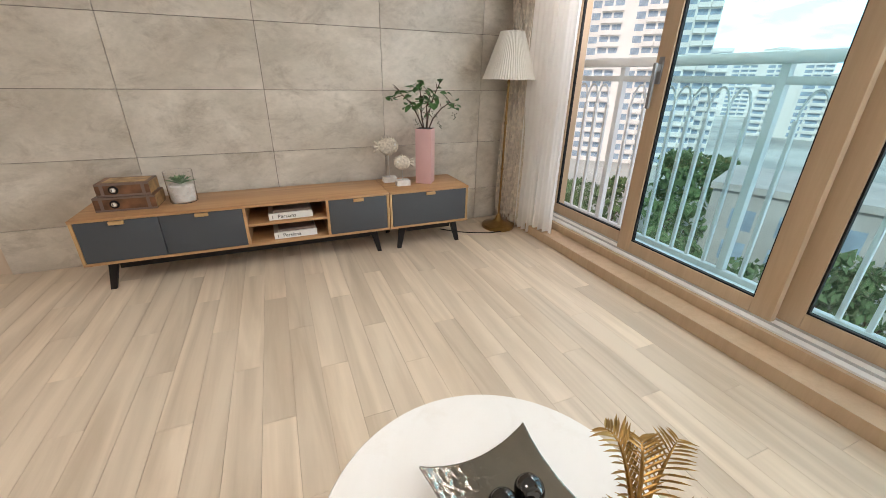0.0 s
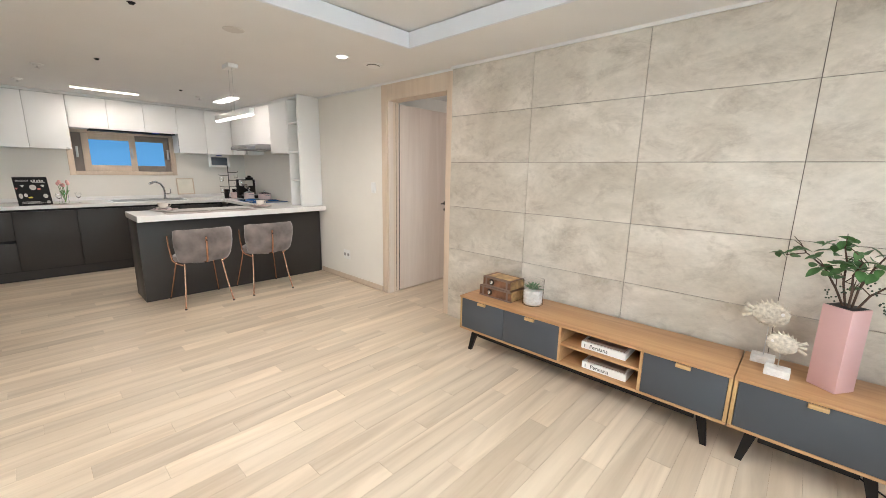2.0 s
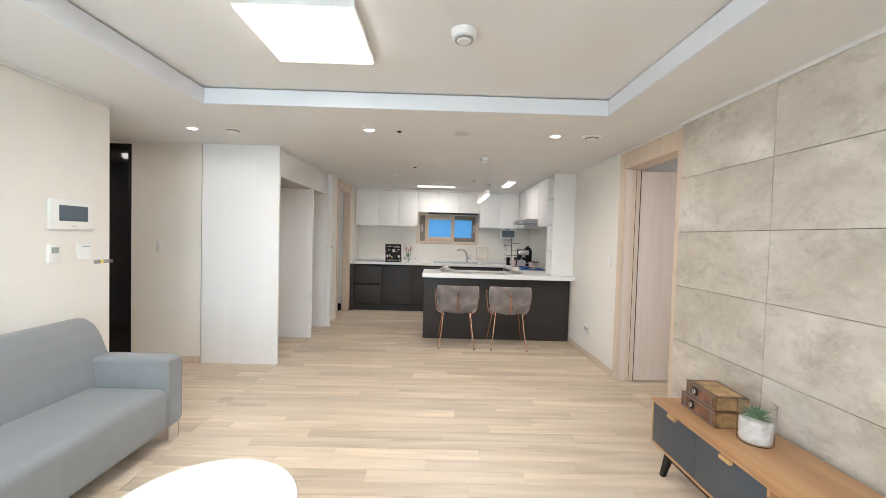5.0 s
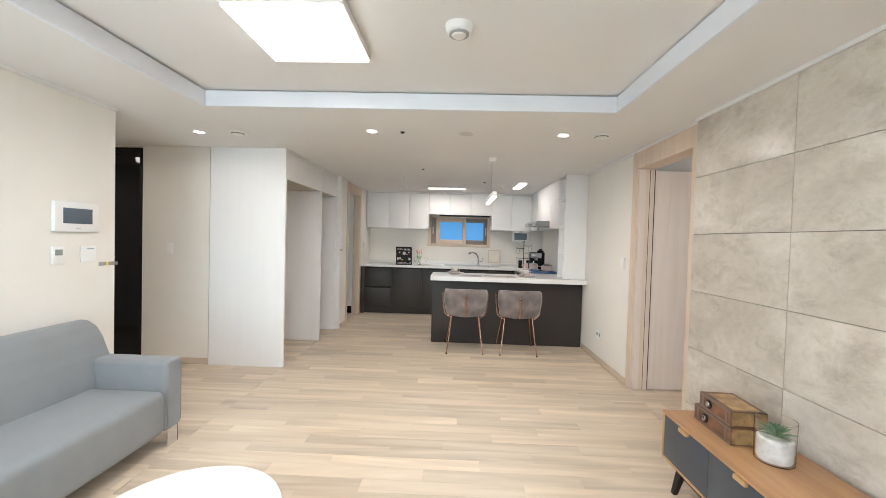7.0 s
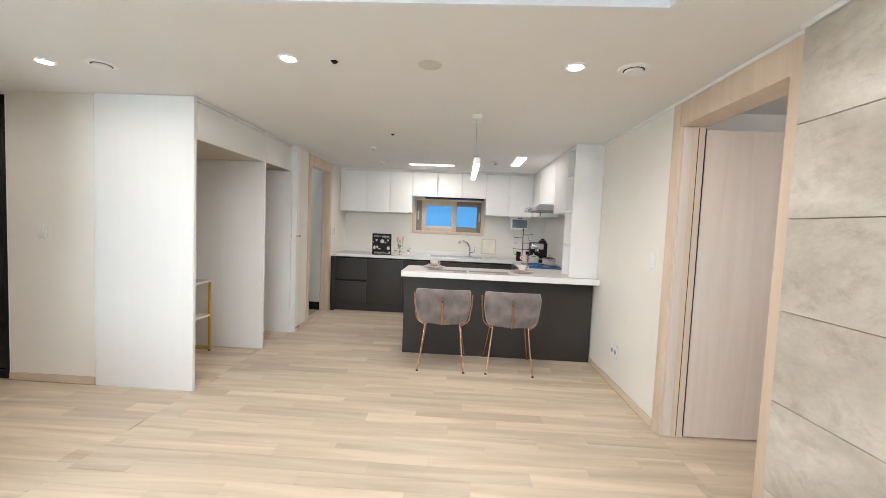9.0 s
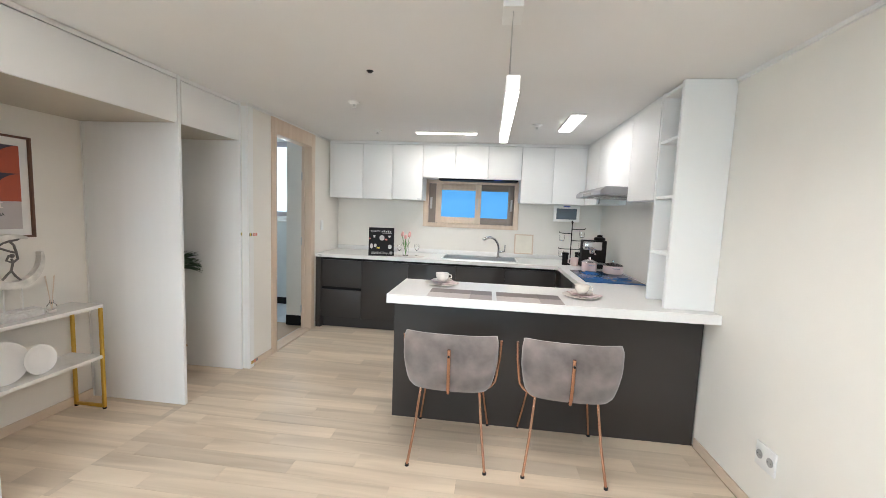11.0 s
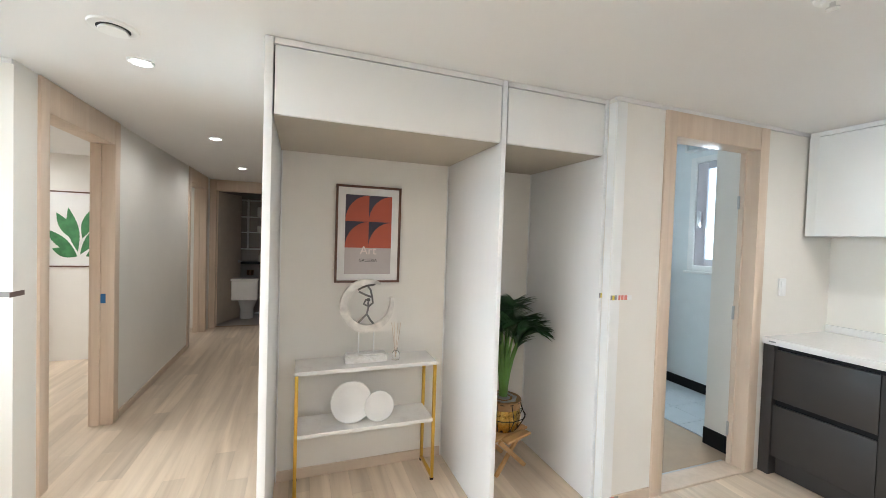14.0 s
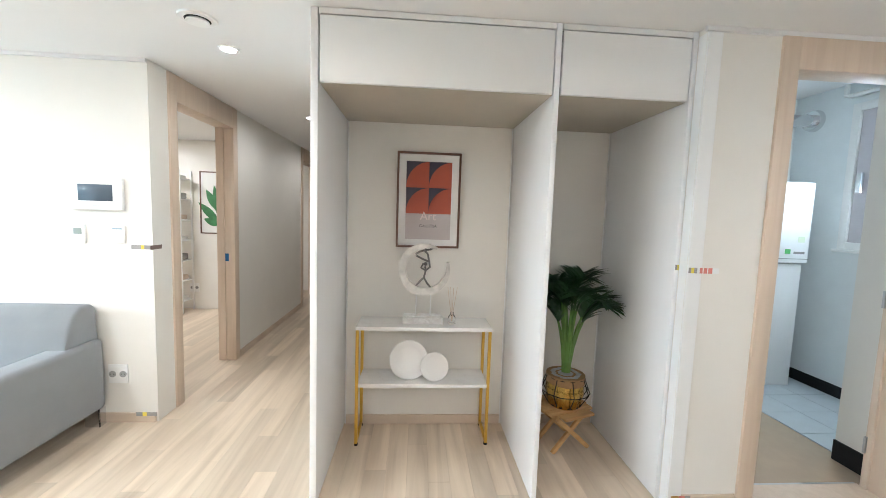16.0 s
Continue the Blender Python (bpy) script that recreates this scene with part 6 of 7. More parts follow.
for x, y in ((-4.02, 1.52), (-3.87, 2.50)):
    pt = thing("table_setting", (x, y, 0.9155), 0, "cream plate, saucer and cup with folded pink napkin", "tableware", "settings on the peninsula")
    bm = bmesh.new()
    lathe(bm, [(0.07, 0.0), (0.12, 0.012), (0.128, 0.016), (0.12, 0.018), (0.07, 0.006), (0.0001, 0.006)], 48, wave=lambda a: 1 + 0.012 * math.cos(24 * a))
    part("plate", bm, M_CHINA, pt, smooth=True)
    bm = bmesh.new()
    nN = 12
    gn = [[bm.verts.new((-0.10 + 0.2 * i / nN, 0.02 - 0.07 + 0.14 * j / nN, 0.020 + 0.006 * math.sin(i * 1.3) + 0.004 * math.sin(j * 1.7))) for j in range(nN + 1)] for i in range(nN + 1)]
    for i in range(nN):
        for j in range(nN):
            bm.faces.new((gn[i][j], gn[i + 1][j], gn[i + 1][j + 1], gn[i][j + 1]))
    nk = part("napkin", bm, M_NAPKIN, pt, smooth=True)
    nk.modifiers.new("thickness", "SOLIDIFY").thickness = 0.003
    nk.rotation_euler = (0, 0, 0.6)
    bm = bmesh.new()
    lathe(bm, [(0.04, 0.028), (0.07, 0.036), (0.072, 0.039), (0.04, 0.032), (0.0001, 0.032)], 36)
    part("saucer", bm, M_CHINA, pt, smooth=True)
    bm = bmesh.new()
    lathe(bm, [(0.03, 0.034), (0.036, 0.038), (0.047, 0.06), (0.05, 0.088), (0.047, 0.088), (0.043, 0.06), (0.0001, 0.042)], 36)
    tube(bm, [(0, 0.045, 0.08), (0, 0.068, 0.075), (0, 0.068, 0.055), (0, 0.042, 0.05)], 0.0045, 8)
    part("cup", bm, M_CHINA, pt, smooth=True)

# ---- alcove things ----
ct = thing("console_table", (-3.056, -0.86, 0), 0, "narrow console table with marble shelves and gold frame", "console table")
X, Y, TZ = 0.41, 0.12, 0.74
for z, nm in ((TZ, "tabletop"), (0.388, "shelf_board")):
    bm = bmesh.new()
    x_ = X if z > 0.5 else X - 0.016
    bx(bm, -x_, x_, -Y, Y, z - 0.022, z, 0.002)
    part(nm, bm, M_MARBLE, ct, "white marble-look board")
for sx in (-1, 1):
    for sy in (-1, 1):
        pbox("leg", ct, M_GOLD, sx * (X - 0.011) - 0.009, sx * (X - 0.011) + 0.009, sy * (Y - 0.009) - 0.009, sy * (Y - 0.009) + 0.009, 0.012, TZ - 0.0225, 0.001)
        bm = bmesh.new()
        cone(bm, (sx * (X - 0.011), sy * (Y - 0.009), 0), (sx * (X - 0.011), sy * (Y - 0.009), 0.0118), 0.012, seg=14)
        part("foot", bm, M_BLACK, ct)
    pbox("foot_bar", ct, M_GOLD, sx * (X - 0.011) - 0.0085, sx * (X - 0.011) + 0.0085, -Y + 0.0185, Y - 0.0185, 0.012, 0.030, 0.001)
for x, r, y in ((-2.965, 0.122, -0.84), (-3.125, 0.09, -0.815)):
    pl_ = thing("display_plate", (x, y, 0.389), 0, "round white plate standing upright on the shelf", "plate", "plates on the shelf")
    bm = bmesh.new()
    lathe(bm, [(0.0001, 0.0), (r * 0.62, 0.0), (r * 0.70, 0.006), (r * 0.98, 0.014), (r, 0.017), (r * 0.97, 0.019), (r * 0.68, 0.010), (r * 0.60, 0.005), (0.0001, 0.005)], 56)
    bmesh.ops.transform(bm, matrix=Matrix.Translation((0, 0, r)) @ Matrix.Rotation(radians(-80), 4, "X"), verts=bm.verts)
    bmesh.ops.translate(bm, verts=bm.verts, vec=(0, 0, -min(v.co.z for v in bm.verts)))
    part("dish", bm, material("white_porcelain", (0.82, 0.81, 0.79), 0.2, var=0.01), pl_, smooth=True)
# moon sculpture
ms = thing("moon_sculpture", (-3.045, -0.85, 0.741), 0, "whitewashed wooden crescent with wire figures on a base", "sculpture")
M_CRES = material("whitewashed_wood", (0.72, 0.69, 0.64), 0.7, var=0.22, scale=18, bump=0.3)
bm = bmesh.new()
bx(bm, -0.125, 0.125, -0.04, 0.04, 0, 0.04, 0.002)
bx(bm, -0.118, 0.118, -0.035, 0.035, 0.041, 0.05, 0.002)
part("base", bm, M_BLOCK, ms)
bm = bmesh.new()
for x in (-0.045, 0.045):
    tube(bm, [(x, 0, 0.05), (x, 0, 0.20)], 0.004, 8)
part("rods", bm, M_PLASTIC, ms)
bm = bmesh.new()
n = 72
ro, cz = 0.160, 0.335
ringsO, ringsI = [], []
for i in range(n + 1):
    a = radians(60) + radians(318) * i / n
    w = 0.048 * math.sin(math.pi * (0.04 + 0.92 * i / n)) ** 0.6
    ringsO.append((-ro * math.cos(a), cz + ro * math.sin(a)))
    ringsI.append((-(ro - w) * math.cos(a), cz + (ro - w) * math.sin(a)))
prism(bm, ringsO + ringsI[::-1], 1, -0.02, 0.02)
part("crescent", bm, M_CRES, ms)
bm = bmesh.new()
for pts in ([(0.05, 0, 0.215), (0.02, 0, 0.25), (0.0, 0, 0.285), (0.01, 0, 0.33), (0.005, 0, 0.355)], [(-0.055, 0, 0.225), (-0.02, 0, 0.265), (0.0, 0, 0.285)], [(0.01, 0, 0.33), (0.035, 0, 0.35), (0.03, 0, 0.385)], [(0.01, 0, 0.33), (-0.02, 0, 0.345), (-0.005, 0, 0.375)], [(0.03, 0, 0.385), (-0.01, 0, 0.40), (-0.05, 0, 0.42)], [(0.03, 0, 0.385), (0.02, 0, 0.43), (0.0, 0, 0.455)], [(0.0, 0, 0.455), (-0.03, 0, 0.445), (-0.055, 0, 0.43)], [(0.0, 0, 0.455), (0.035, 0, 0.46), (0.06, 0, 0.475)]):
    # in the alcove x runs leftwards in view
    tube(bm, [(-p[0], p[1], p[2]) for p in pts], 0.006, 8)
for c in ((-0.008, 0, 0.37), (-0.005, 0, 0.475)):
    bmesh.ops.create_icosphere(bm, subdivisions=2, radius=0.012, matrix=Matrix.Translation(c))
part("wire_figures", bm, material("dark_wire", (0.16, 0.15, 0.14), 0.4, 0.8), ms, smooth=True)
# reed diffuser
rd = thing("reed_diffuser", (-3.225, -0.83, 0.741), 0, "small glass reed diffuser with thin sticks", "diffuser")
bm = bmesh.new()
lathe(bm, [(0.022, 0), (0.025, 0.004), (0.023, 0.045), (0.011, 0.06), (0.011, 0.075), (0.009, 0.075), (0.009, 0.06), (0.0001, 0.05)], 24)
part("bottle", bm, M_GLASS, rd, smooth=True).visible_shadow = False
for k in range(4):
    bm = bmesh.new()
    tube(bm, [(0, 0, 0.02), (0.03 * math.cos(k * 1.7), 0.02 * math.sin(k * 1.7), 0.23)], 0.0016, 6)
    part("reed", bm, M_FRAME, rd)
# art print
ap = thing("art_print", (-3.063, -0.969, 1.505), 180, "framed abstract print in terracotta, navy and beige", "framed picture")
M_WALNUT = material("walnut_frame", (0.13, 0.06, 0.035), 0.4, var=0.2, scale=20)
for b in [(-0.203, -0.190, -0.303, 0.303), (0.190, 0.203, -0.303, 0.303), (-0.190, 0.190, -0.303, -0.290), (-0.190, 0.190, 0.290, 0.303)]:
    pbox("frame_bar", ap, M_WALNUT, b[0], b[1], -0.008, 0.029, b[2], b[3], 0.002)
pbox("mount", ap, material("mount_white", (0.80, 0.79, 0.77), 0.6), -0.19, 0.19, 0.010, 0.028, -0.29, 0.29)
M_TERRA = material("terracotta_ink", (0.42, 0.085, 0.045), 0.6, var=0.05)
M_NAVY = material("navy_ink", (0.045, 0.04, 0.065), 0.6)
M_GREIGE = material("greige_ink", (0.50, 0.45, 0.44), 0.6)
pbox("lower_field", ap, M_GREIGE, -0.145, 0.145, 0.0085, 0.0098, -0.25, -0.085)
pbox("navy_field", ap, M_NAVY, -0.145, 0.145, 0.0085, 0.0098, -0.085, 0.245)
for i in range(2):
    for j in range(2):
        bm = bmesh.new()
        x0, z0 = -0.145 + 0.145 * i, -0.085 + 0.165 * j
        pts = [(x0 + 0.145, z0)] + [(x0 + 0.145 - 0.145 * math.cos(a), z0 + 0.163 * math.sin(a)) for a in [k * math.pi / 24 for k in range(12, -1, -1)]]
        prism(bm, pts, 1, 0.0068, 0.0082)
        part("quarter_circle", bm, M_TERRA, ap)
letters("Art", 0.075, ap, pose(0.0, 0.0062, -0.125, 90), material("cream_ink", (0.78, 0.68, 0.64), 0.6))
letters("GALLERIA", 0.026, ap, pose(0.0, 0.0079, -0.172, 90), M_INK)

# palm in its pot on the folding stool
stl = thing("folding_stool", (-3.94, -0.76, 0), 20, "small folding stool of pale wood", "stool")
M_BAMBOO = wood("bamboo", (0.60, 0.36, 0.15), (0.48, 0.27, 0.10), 0.45, 2.0, axis=0)
bm = bmesh.new()
for k in range(5):
    y = -0.128 + 0.064 * k
    l = math.sqrt(max(0.001, 0.17 ** 2 - (abs(y) - 0.0) ** 2))
    bx(bm, -l, l, y - 0.029, y + 0.029, 0.235, 0.251, 0.003, 1)
part("seat_slats", bm, M_BAMBOO, stl)
for s_, y in ((1, -0.10), (1, 0.10), (-1, -0.075), (-1, 0.075)):
    bm = bmesh.new()
    d = Vector((s_ * 0.26, 0, 0.235))
    m = Matrix.Translation((0, y, 0.118)) @ Matrix.Rotation(-s_ * math.atan2(0.26, 0.235), 4, "Y").inverted()
    bmesh.ops.create_cube(bm, size=1, matrix=m @ Matrix.Diagonal((0.026, 0.016, 0.345, 1)))
    part("leg", bm, M_BAMBOO, stl)
pp = thing("potted_palm", (-3.95, -0.77, 0.2515), 0, "green artificial palm in a gold foil pot with wire cage", "potted plant")
bm = bmesh.new()
lathe(bm, [(0.088, 0.0), (0.10, 0.01), (0.118, 0.10), (0.108, 0.165), (0.112, 0.19), (0.106, 0.19), (0.10, 0.165), (0.0001, 0.16)], 48, wave=lambda a: 1 + 0.02 * math.sin(11 * a) + 0.015 * math.sin(17 * a))
part("pot", bm, material("gold_foil", (0.62, 0.40, 0.10), 0.25, 0.9, var=0.2, scale=16, bump=0.8, bscale=22), pp, "crumpled gold foil pot", True)
bm = bmesh.new()
lathe(bm, [(0.113, 0.15), (0.116, 0.15), (0.118, 0.20), (0.112, 0.20)], 48)
part("band", bm, material("brown_paper", (0.30, 0.17, 0.075), 0.7, var=0.15, scale=25, bump=0.3), pp, "brown paper band", True)
bm = bmesh.new()
lathe(bm, [(0.108, 0.186), (0.085, 0.204), (0.05, 0.198), (0.028, 0.212), (0.0001, 0.206)], 40, wave=lambda a: 1 + 0.05 * math.sin(7 * a) + 0.04 * math.sin(13 * a + 1))
part("filling", bm, material("grey_foil", (0.42, 0.43, 0.44), 0.35, 0.6, var=0.3, scale=25, bump=0.8, bscale=40), pp, "crumpled grey foil filling", True)
bm = bmesh.new()
for z, r in ((0.012, 0.10), (0.10, 0.152), (0.19, 0.118)):
    tube(bm, [(r * math.cos(k * math.pi / 6), r * math.sin(k * math.pi / 6), z) for k in range(12)], 0.003, 6, closed=True)
for k in range(8):
    a = k * math.pi / 4
    tube(bm, [(0.10 * math.cos(a), 0.10 * math.sin(a), 0.012), (0.152 * math.cos(a), 0.152 * math.sin(a), 0.10), (0.118 * math.cos(a), 0.118 * math.sin(a), 0.19)], 0.003, 6)
part("wire_cage", bm, M_BLACK, pp)
M_FROND = material("palm_green", (0.022, 0.075, 0.022), 0.42, var=0.45, scale=10)
M_STALK = material("palm_stalk", (0.12, 0.26, 0.05), 0.45, var=0.25, scale=10)
rp2 = random.Random(8)
for k in range(14):
    a = k * 2.4 + 0.4
    reach = 0.18 + 0.10 * ((k * 7) % 5) / 4
    if math.sin(a) < -0.2:
        reach *= 0.6
    top = 0.66 - 0.16 * ((k * 3) % 4) / 3
    pts = []
    for i in range(9):
        u = i / 8
        r = 0.012 + reach * u ** 1.7
        pts.append((r * math.cos(a), r * math.sin(a), 0.17 + (top - 0.02) * math.sin(u * 1.75) * (1.0 if u < 0.9 else 0.985)))
    bm = bmesh.new()
    frond(bm, pts[3:], 22, 0.135, 0.021, rp2, 0.8)
    part("frond", bm, M_FROND, pp)
    bm = bmesh.new()
    tube(bm, pts[:5], [0.014, 0.013, 0.011, 0.009, 0.006], 8)
    part("stalk", bm, M_STALK, pp, smooth=True)

# ---- utility room ----
bo = thing("boiler", label="white wall boiler above a tall white casing", category="boiler")
pbox("upper_casing", bo, M_WHITE, -6.36, -6.05, -1.95, -1.58, 1.10, 1.79, 0.012)
pbox("lower_casing", bo, M_WHITE, -6.34, -6.03, -1.95, -1.61, 0.0, 1.09, 0.004)
pbox("green_label", bo, material("green_sticker", (0.10, 0.42, 0.12), 0.5), -6.19, -6.14, -1.5805, -1.5785, 1.18, 1.22)
pbox("white_label", bo, material("round_sticker", (0.65, 0.72, 0.55), 0.5), -6.31, -6.25, -1.5805, -1.5785, 1.28, 1.33)
pbox("knob_panel", bo, M_TAPEG, -6.32, -6.22, -1.5805, -1.5785, 1.18, 1.20)
pbox("bottom_trim", bo, M_TAPEG, -6.355, -6.055, -1.582, -1.5785, 1.135, 1.14)
dc = thing("flue_duct", label="silver flexible flue duct over the boiler", category="duct")
bm = bmesh.new()
pts = [(-6.15, -1.78, 1.80 + 0.06 * k) for k in range(7)] + [(-6.17, -1.78, 2.24), (-6.22, -1.79, 2.31), (-6.30, -1.80, 2.345), (-6.38, -1.81, 2.355), (-6.53, -1.82, 2.36)]
tube(bm, pts, [0.052 + 0.004 * (k % 2) for k in range(len(pts))], 18)
part("hose", bm, M_CHROME, dc, smooth=True)
bm = bmesh.new()
cone(bm, (-6.53, -1.82, 2.36), (-6.49, -1.82, 2.36), 0.095, 0.085, 28)
part("collar", bm, M_CHROME, dc, smooth=True)
bm = bmesh.new()
tube(bm, [(-6.50, -1.55, 2.59), (-6.50, -1.55, 2.50), (-6.50, -1.50, 2.49), (-6.50, -0.75, 2.49)], 0.018, 10)
solo("water_pipe", bm, M_PLASTIC, "white water pipe under the utility ceiling", "pipe", smooth=True)
structure("baseboard_utility_room", [(-6.53, -6.518, -1.95, -0.37, 0.0, 0.10), (-5.60, -5.588, -0.58, -0.335, -0.05, 0.12)], M_BLACK, "black tiled skirting in the utility room", "baseboard")
uw = thing("window_3", label="white utility window with bright daylight", category="window", kind="structure")
for b in [(-1.5, -1.44, 1.24, 2.42), (-0.76, -0.70, 1.24, 2.42), (-1.44, -0.76, 1.24, 1.30), (-1.44, -0.76, 2.36, 2.42)]:
    pbox("window_frame", uw, M_PLASTIC, -6.60, -6.515, b[0], b[1], b[2], b[3], 0.003)
pbox("window_sill", uw, M_PLASTIC, -6.60, -6.50, -1.53, -0.67, 1.215, 1.239, 0.003)
for b in [(-1.44, -1.33, 1.30, 2.36), (-0.87, -0.76, 1.30, 2.36), (-1.33, -0.87, 1.30, 1.37), (-1.33, -0.87, 2.29, 2.36)]:
    pbox("sash_bar", uw, material("sash_grey", (0.55, 0.52, 0.55), 0.4), -6.58, -6.535, b[0], b[1], b[2], b[3], 0.003)
# the pane itself glows, added in place of daylight from outside
pbox("pane", uw, glow("frosted_daylight", (0.62, 0.82, 1.0), 1.2), -6.565, -6.558, -1.33, -0.87, 1.37, 2.29, label="frosted pane that glows in place of daylight")
pbox("handle", uw, M_STEEL, -6.53, -6.505, -1.41, -1.37, 1.70, 1.86, 0.005)
# hinges of the utility door frame
for z in (0.25, 1.05, 1.80):
    bm = bmesh.new()
    tube(bm, [(-5.452, -0.315, z - 0.045), (-5.452, -0.315, z + 0.045)], 0.008, 10)
    solo("hinge", bm, M_STEEL, "grey steel hinge on the utility door frame", "hinge", "utility hinges", smooth=True)

# shoes at the entry
def shoe(x, y, rz):
    """A low shoe; the toe points to local -y."""
    t = thing("shoe", (x, y, 0.0), rz, "black low shoe with white sole by the entry", "shoe", "shoes by the entry")
    outline = [(0.036 * math.sin(a) * (1 + 0.18 * math.cos(a)), -0.135 * math.cos(a)) for a in [2 * math.pi * k / 24 for k in range(24)]]
    bm = bmesh.new()
    prism(bm, outline, 2, 0.0, 0.024)
    part("sole", bm, M_PLASTIC, t, "white rubber sole")
    bm = bmesh.new()
    rings = []
    for z, f, cut in ((0.024, 0.97, 0.0), (0.045, 0.95, 0.006), (0.065, 0.80, 0.03), (0.082, 0.62, 0.055)):
        rings.append([bm.verts.new((px * f, max(py * f, -0.135 + cut * 2.2) + cut * 0.4, z)) for px, py in outline])
    for A, B in zip(rings, rings[1:]):
        for k in range(24):
            bm.faces.new((A[k], A[(k + 1) % 24], B[(k + 1) % 24], B[k]))
    bm.faces.new(rings[0][::-1])
    bm.faces.new(rings[-1])
    part("upper", bm, M_LEG, t, smooth=True)


for x, y, rz in ((-2.62, -4.42, 80), (-2.62, -4.54, 86), (-2.60, -3.86, 84), (-2.60, -3.98, 78)):
    shoe(x, y, rz)

# ---- bathroom and bedroom ----
wc = thing("toilet", (-1.79, -6.1, 0), 180, "white ceramic toilet with low tank", "toilet")
M_CERAM = material("white_ceramic", (0.80, 0.80, 0.79), 0.12, var=0.01)
bm = bmesh.new()
lathe(bm, [(0.11, 0.0), (0.115, 0.02), (0.105, 0.16), (0.15, 0.28), (0.185, 0.36), (0.19, 0.395), (0.0001, 0.395)], 36, wave=lambda a: 1 + 0.14 * math.sin(a) ** 2)
part("bowl", bm, M_CERAM, wc, smooth=True)
bm = bmesh.new()
lathe(bm, [(0.19, 0.397), (0.195, 0.405), (0.195, 0.425), (0.18, 0.432), (0.0001, 0.434)], 36, wave=lambda a: 1 + 0.14 * math.sin(a) ** 2)
part("seat", bm, M_CERAM, wc, smooth=True)
pbox("tank", wc, M_CERAM, -0.20, 0.20, -0.38, -0.19, 0.36, 0.69, 0.02)
pbox("tank_lid", wc, M_CERAM, -0.21, 0.21, -0.39, -0.18, 0.69, 0.72, 0.01)
bs = thing("bathroom_shelf", label="white recessed bathroom shelves above a dark ledge", category="shelf")
pbox("ledge", bs, M_BLACK, -2.6, -1.25, -6.498, -6.30, 0.93, 0.97, 0.002)
for z in (1.20, 1.50, 1.78, 2.08):
    pbox("shelf_board", bs, M_WHITE, -2.3, -1.35, -6.498, -6.34, z - 0.01, z + 0.01, 0.001)
for x in (-2.3, -1.75, -1.35):
    pbox("upright", bs, M_WHITE, x - 0.009, x + 0.009, -6.498, -6.341, 1.19, 2.10)
for x, z, w, hh in ((-2.0, 1.79, 0.2, 0.18), (-2.0, 1.51, 0.2, 0.12)):
    bm = bmesh.new()
    bx(bm, x - w / 2, x + w / 2, -6.49, -6.36, z, z + hh, 0.03, 3)
    solo("folded_towel", bm, M_TOWEL, "folded white towel on the bathroom shelf", "towel", "towels", smooth=True)
for x in (-1.96, -2.04):
    bm = bmesh.new()
    lathe(bm, [(0.028, 0), (0.03, 0.005), (0.03, 0.11), (0.012, 0.13), (0.012, 0.15), (0.0001, 0.155)], 20, (x, -6.38, 0.971))
    solo("soap_bottle", bm, M_CHINA, "pale soap bottle on the dark ledge", "bottle", "soap bottles", smooth=True)
bm = bmesh.new()
lathe(bm, [(0.05, 0), (0.055, 0.01), (0.06, 0.09), (0.055, 0.09), (0.05, 0.012), (0.0001, 0.012)], 20, (-1.80, -6.39, 0.721))
solo("copper_bowl", bm, M_COPPER, "small copper bowl on the toilet tank", "bowl", smooth=True)
rk = thing("white_rack", (0.18, -3.85, 0), 0, "tall narrow white ladder rack with folded things", "rack")
for x in (-0.12, 0.12):
    for y in (-0.13, 0.13):
        pbox("post", rk, M_PLASTIC, x - 0.01, x + 0.01, y - 0.01, y + 0.01, 0, 1.88, 0.002)
for k in range(7):
    z = 0.15 + 0.27 * k
    pbox("shelf_board", rk, M_WHITE, -0.11, 0.11, -0.12, 0.12, z - 0.008, z + 0.008, 0.001)
    pbox("folded_cloth", rk, [M_TOWEL, M_BASE, M_TAPEG][k % 3], -0.08, 0.08, -0.10, 0.10, z + 0.009, z + 0.05 + 0.02 * (k % 3), 0.012)
lp = thing("leaf_print", (-0.34, -4.0, 1.47), 180, "framed print of green banana leaves in the bedroom", "framed picture")
for b in [(-0.29, -0.275, -0.42, 0.42), (0.275, 0.29, -0.42, 0.42), (-0.275, 0.275, -0.42, -0.405), (-0.275, 0.275, 0.405, 0.42)]:
    pbox("frame_bar", lp, M_WALNUT, b[0], b[1], -0.022, 0.0, b[2], b[3], 0.002)
pbox("paper", lp, M_PAGE, -0.275, 0.275, -0.012, -0.002, -0.405, 0.405)
M_BANANA = material("printed_green", (0.05, 0.20, 0.07), 0.6, var=0.3, scale=14)
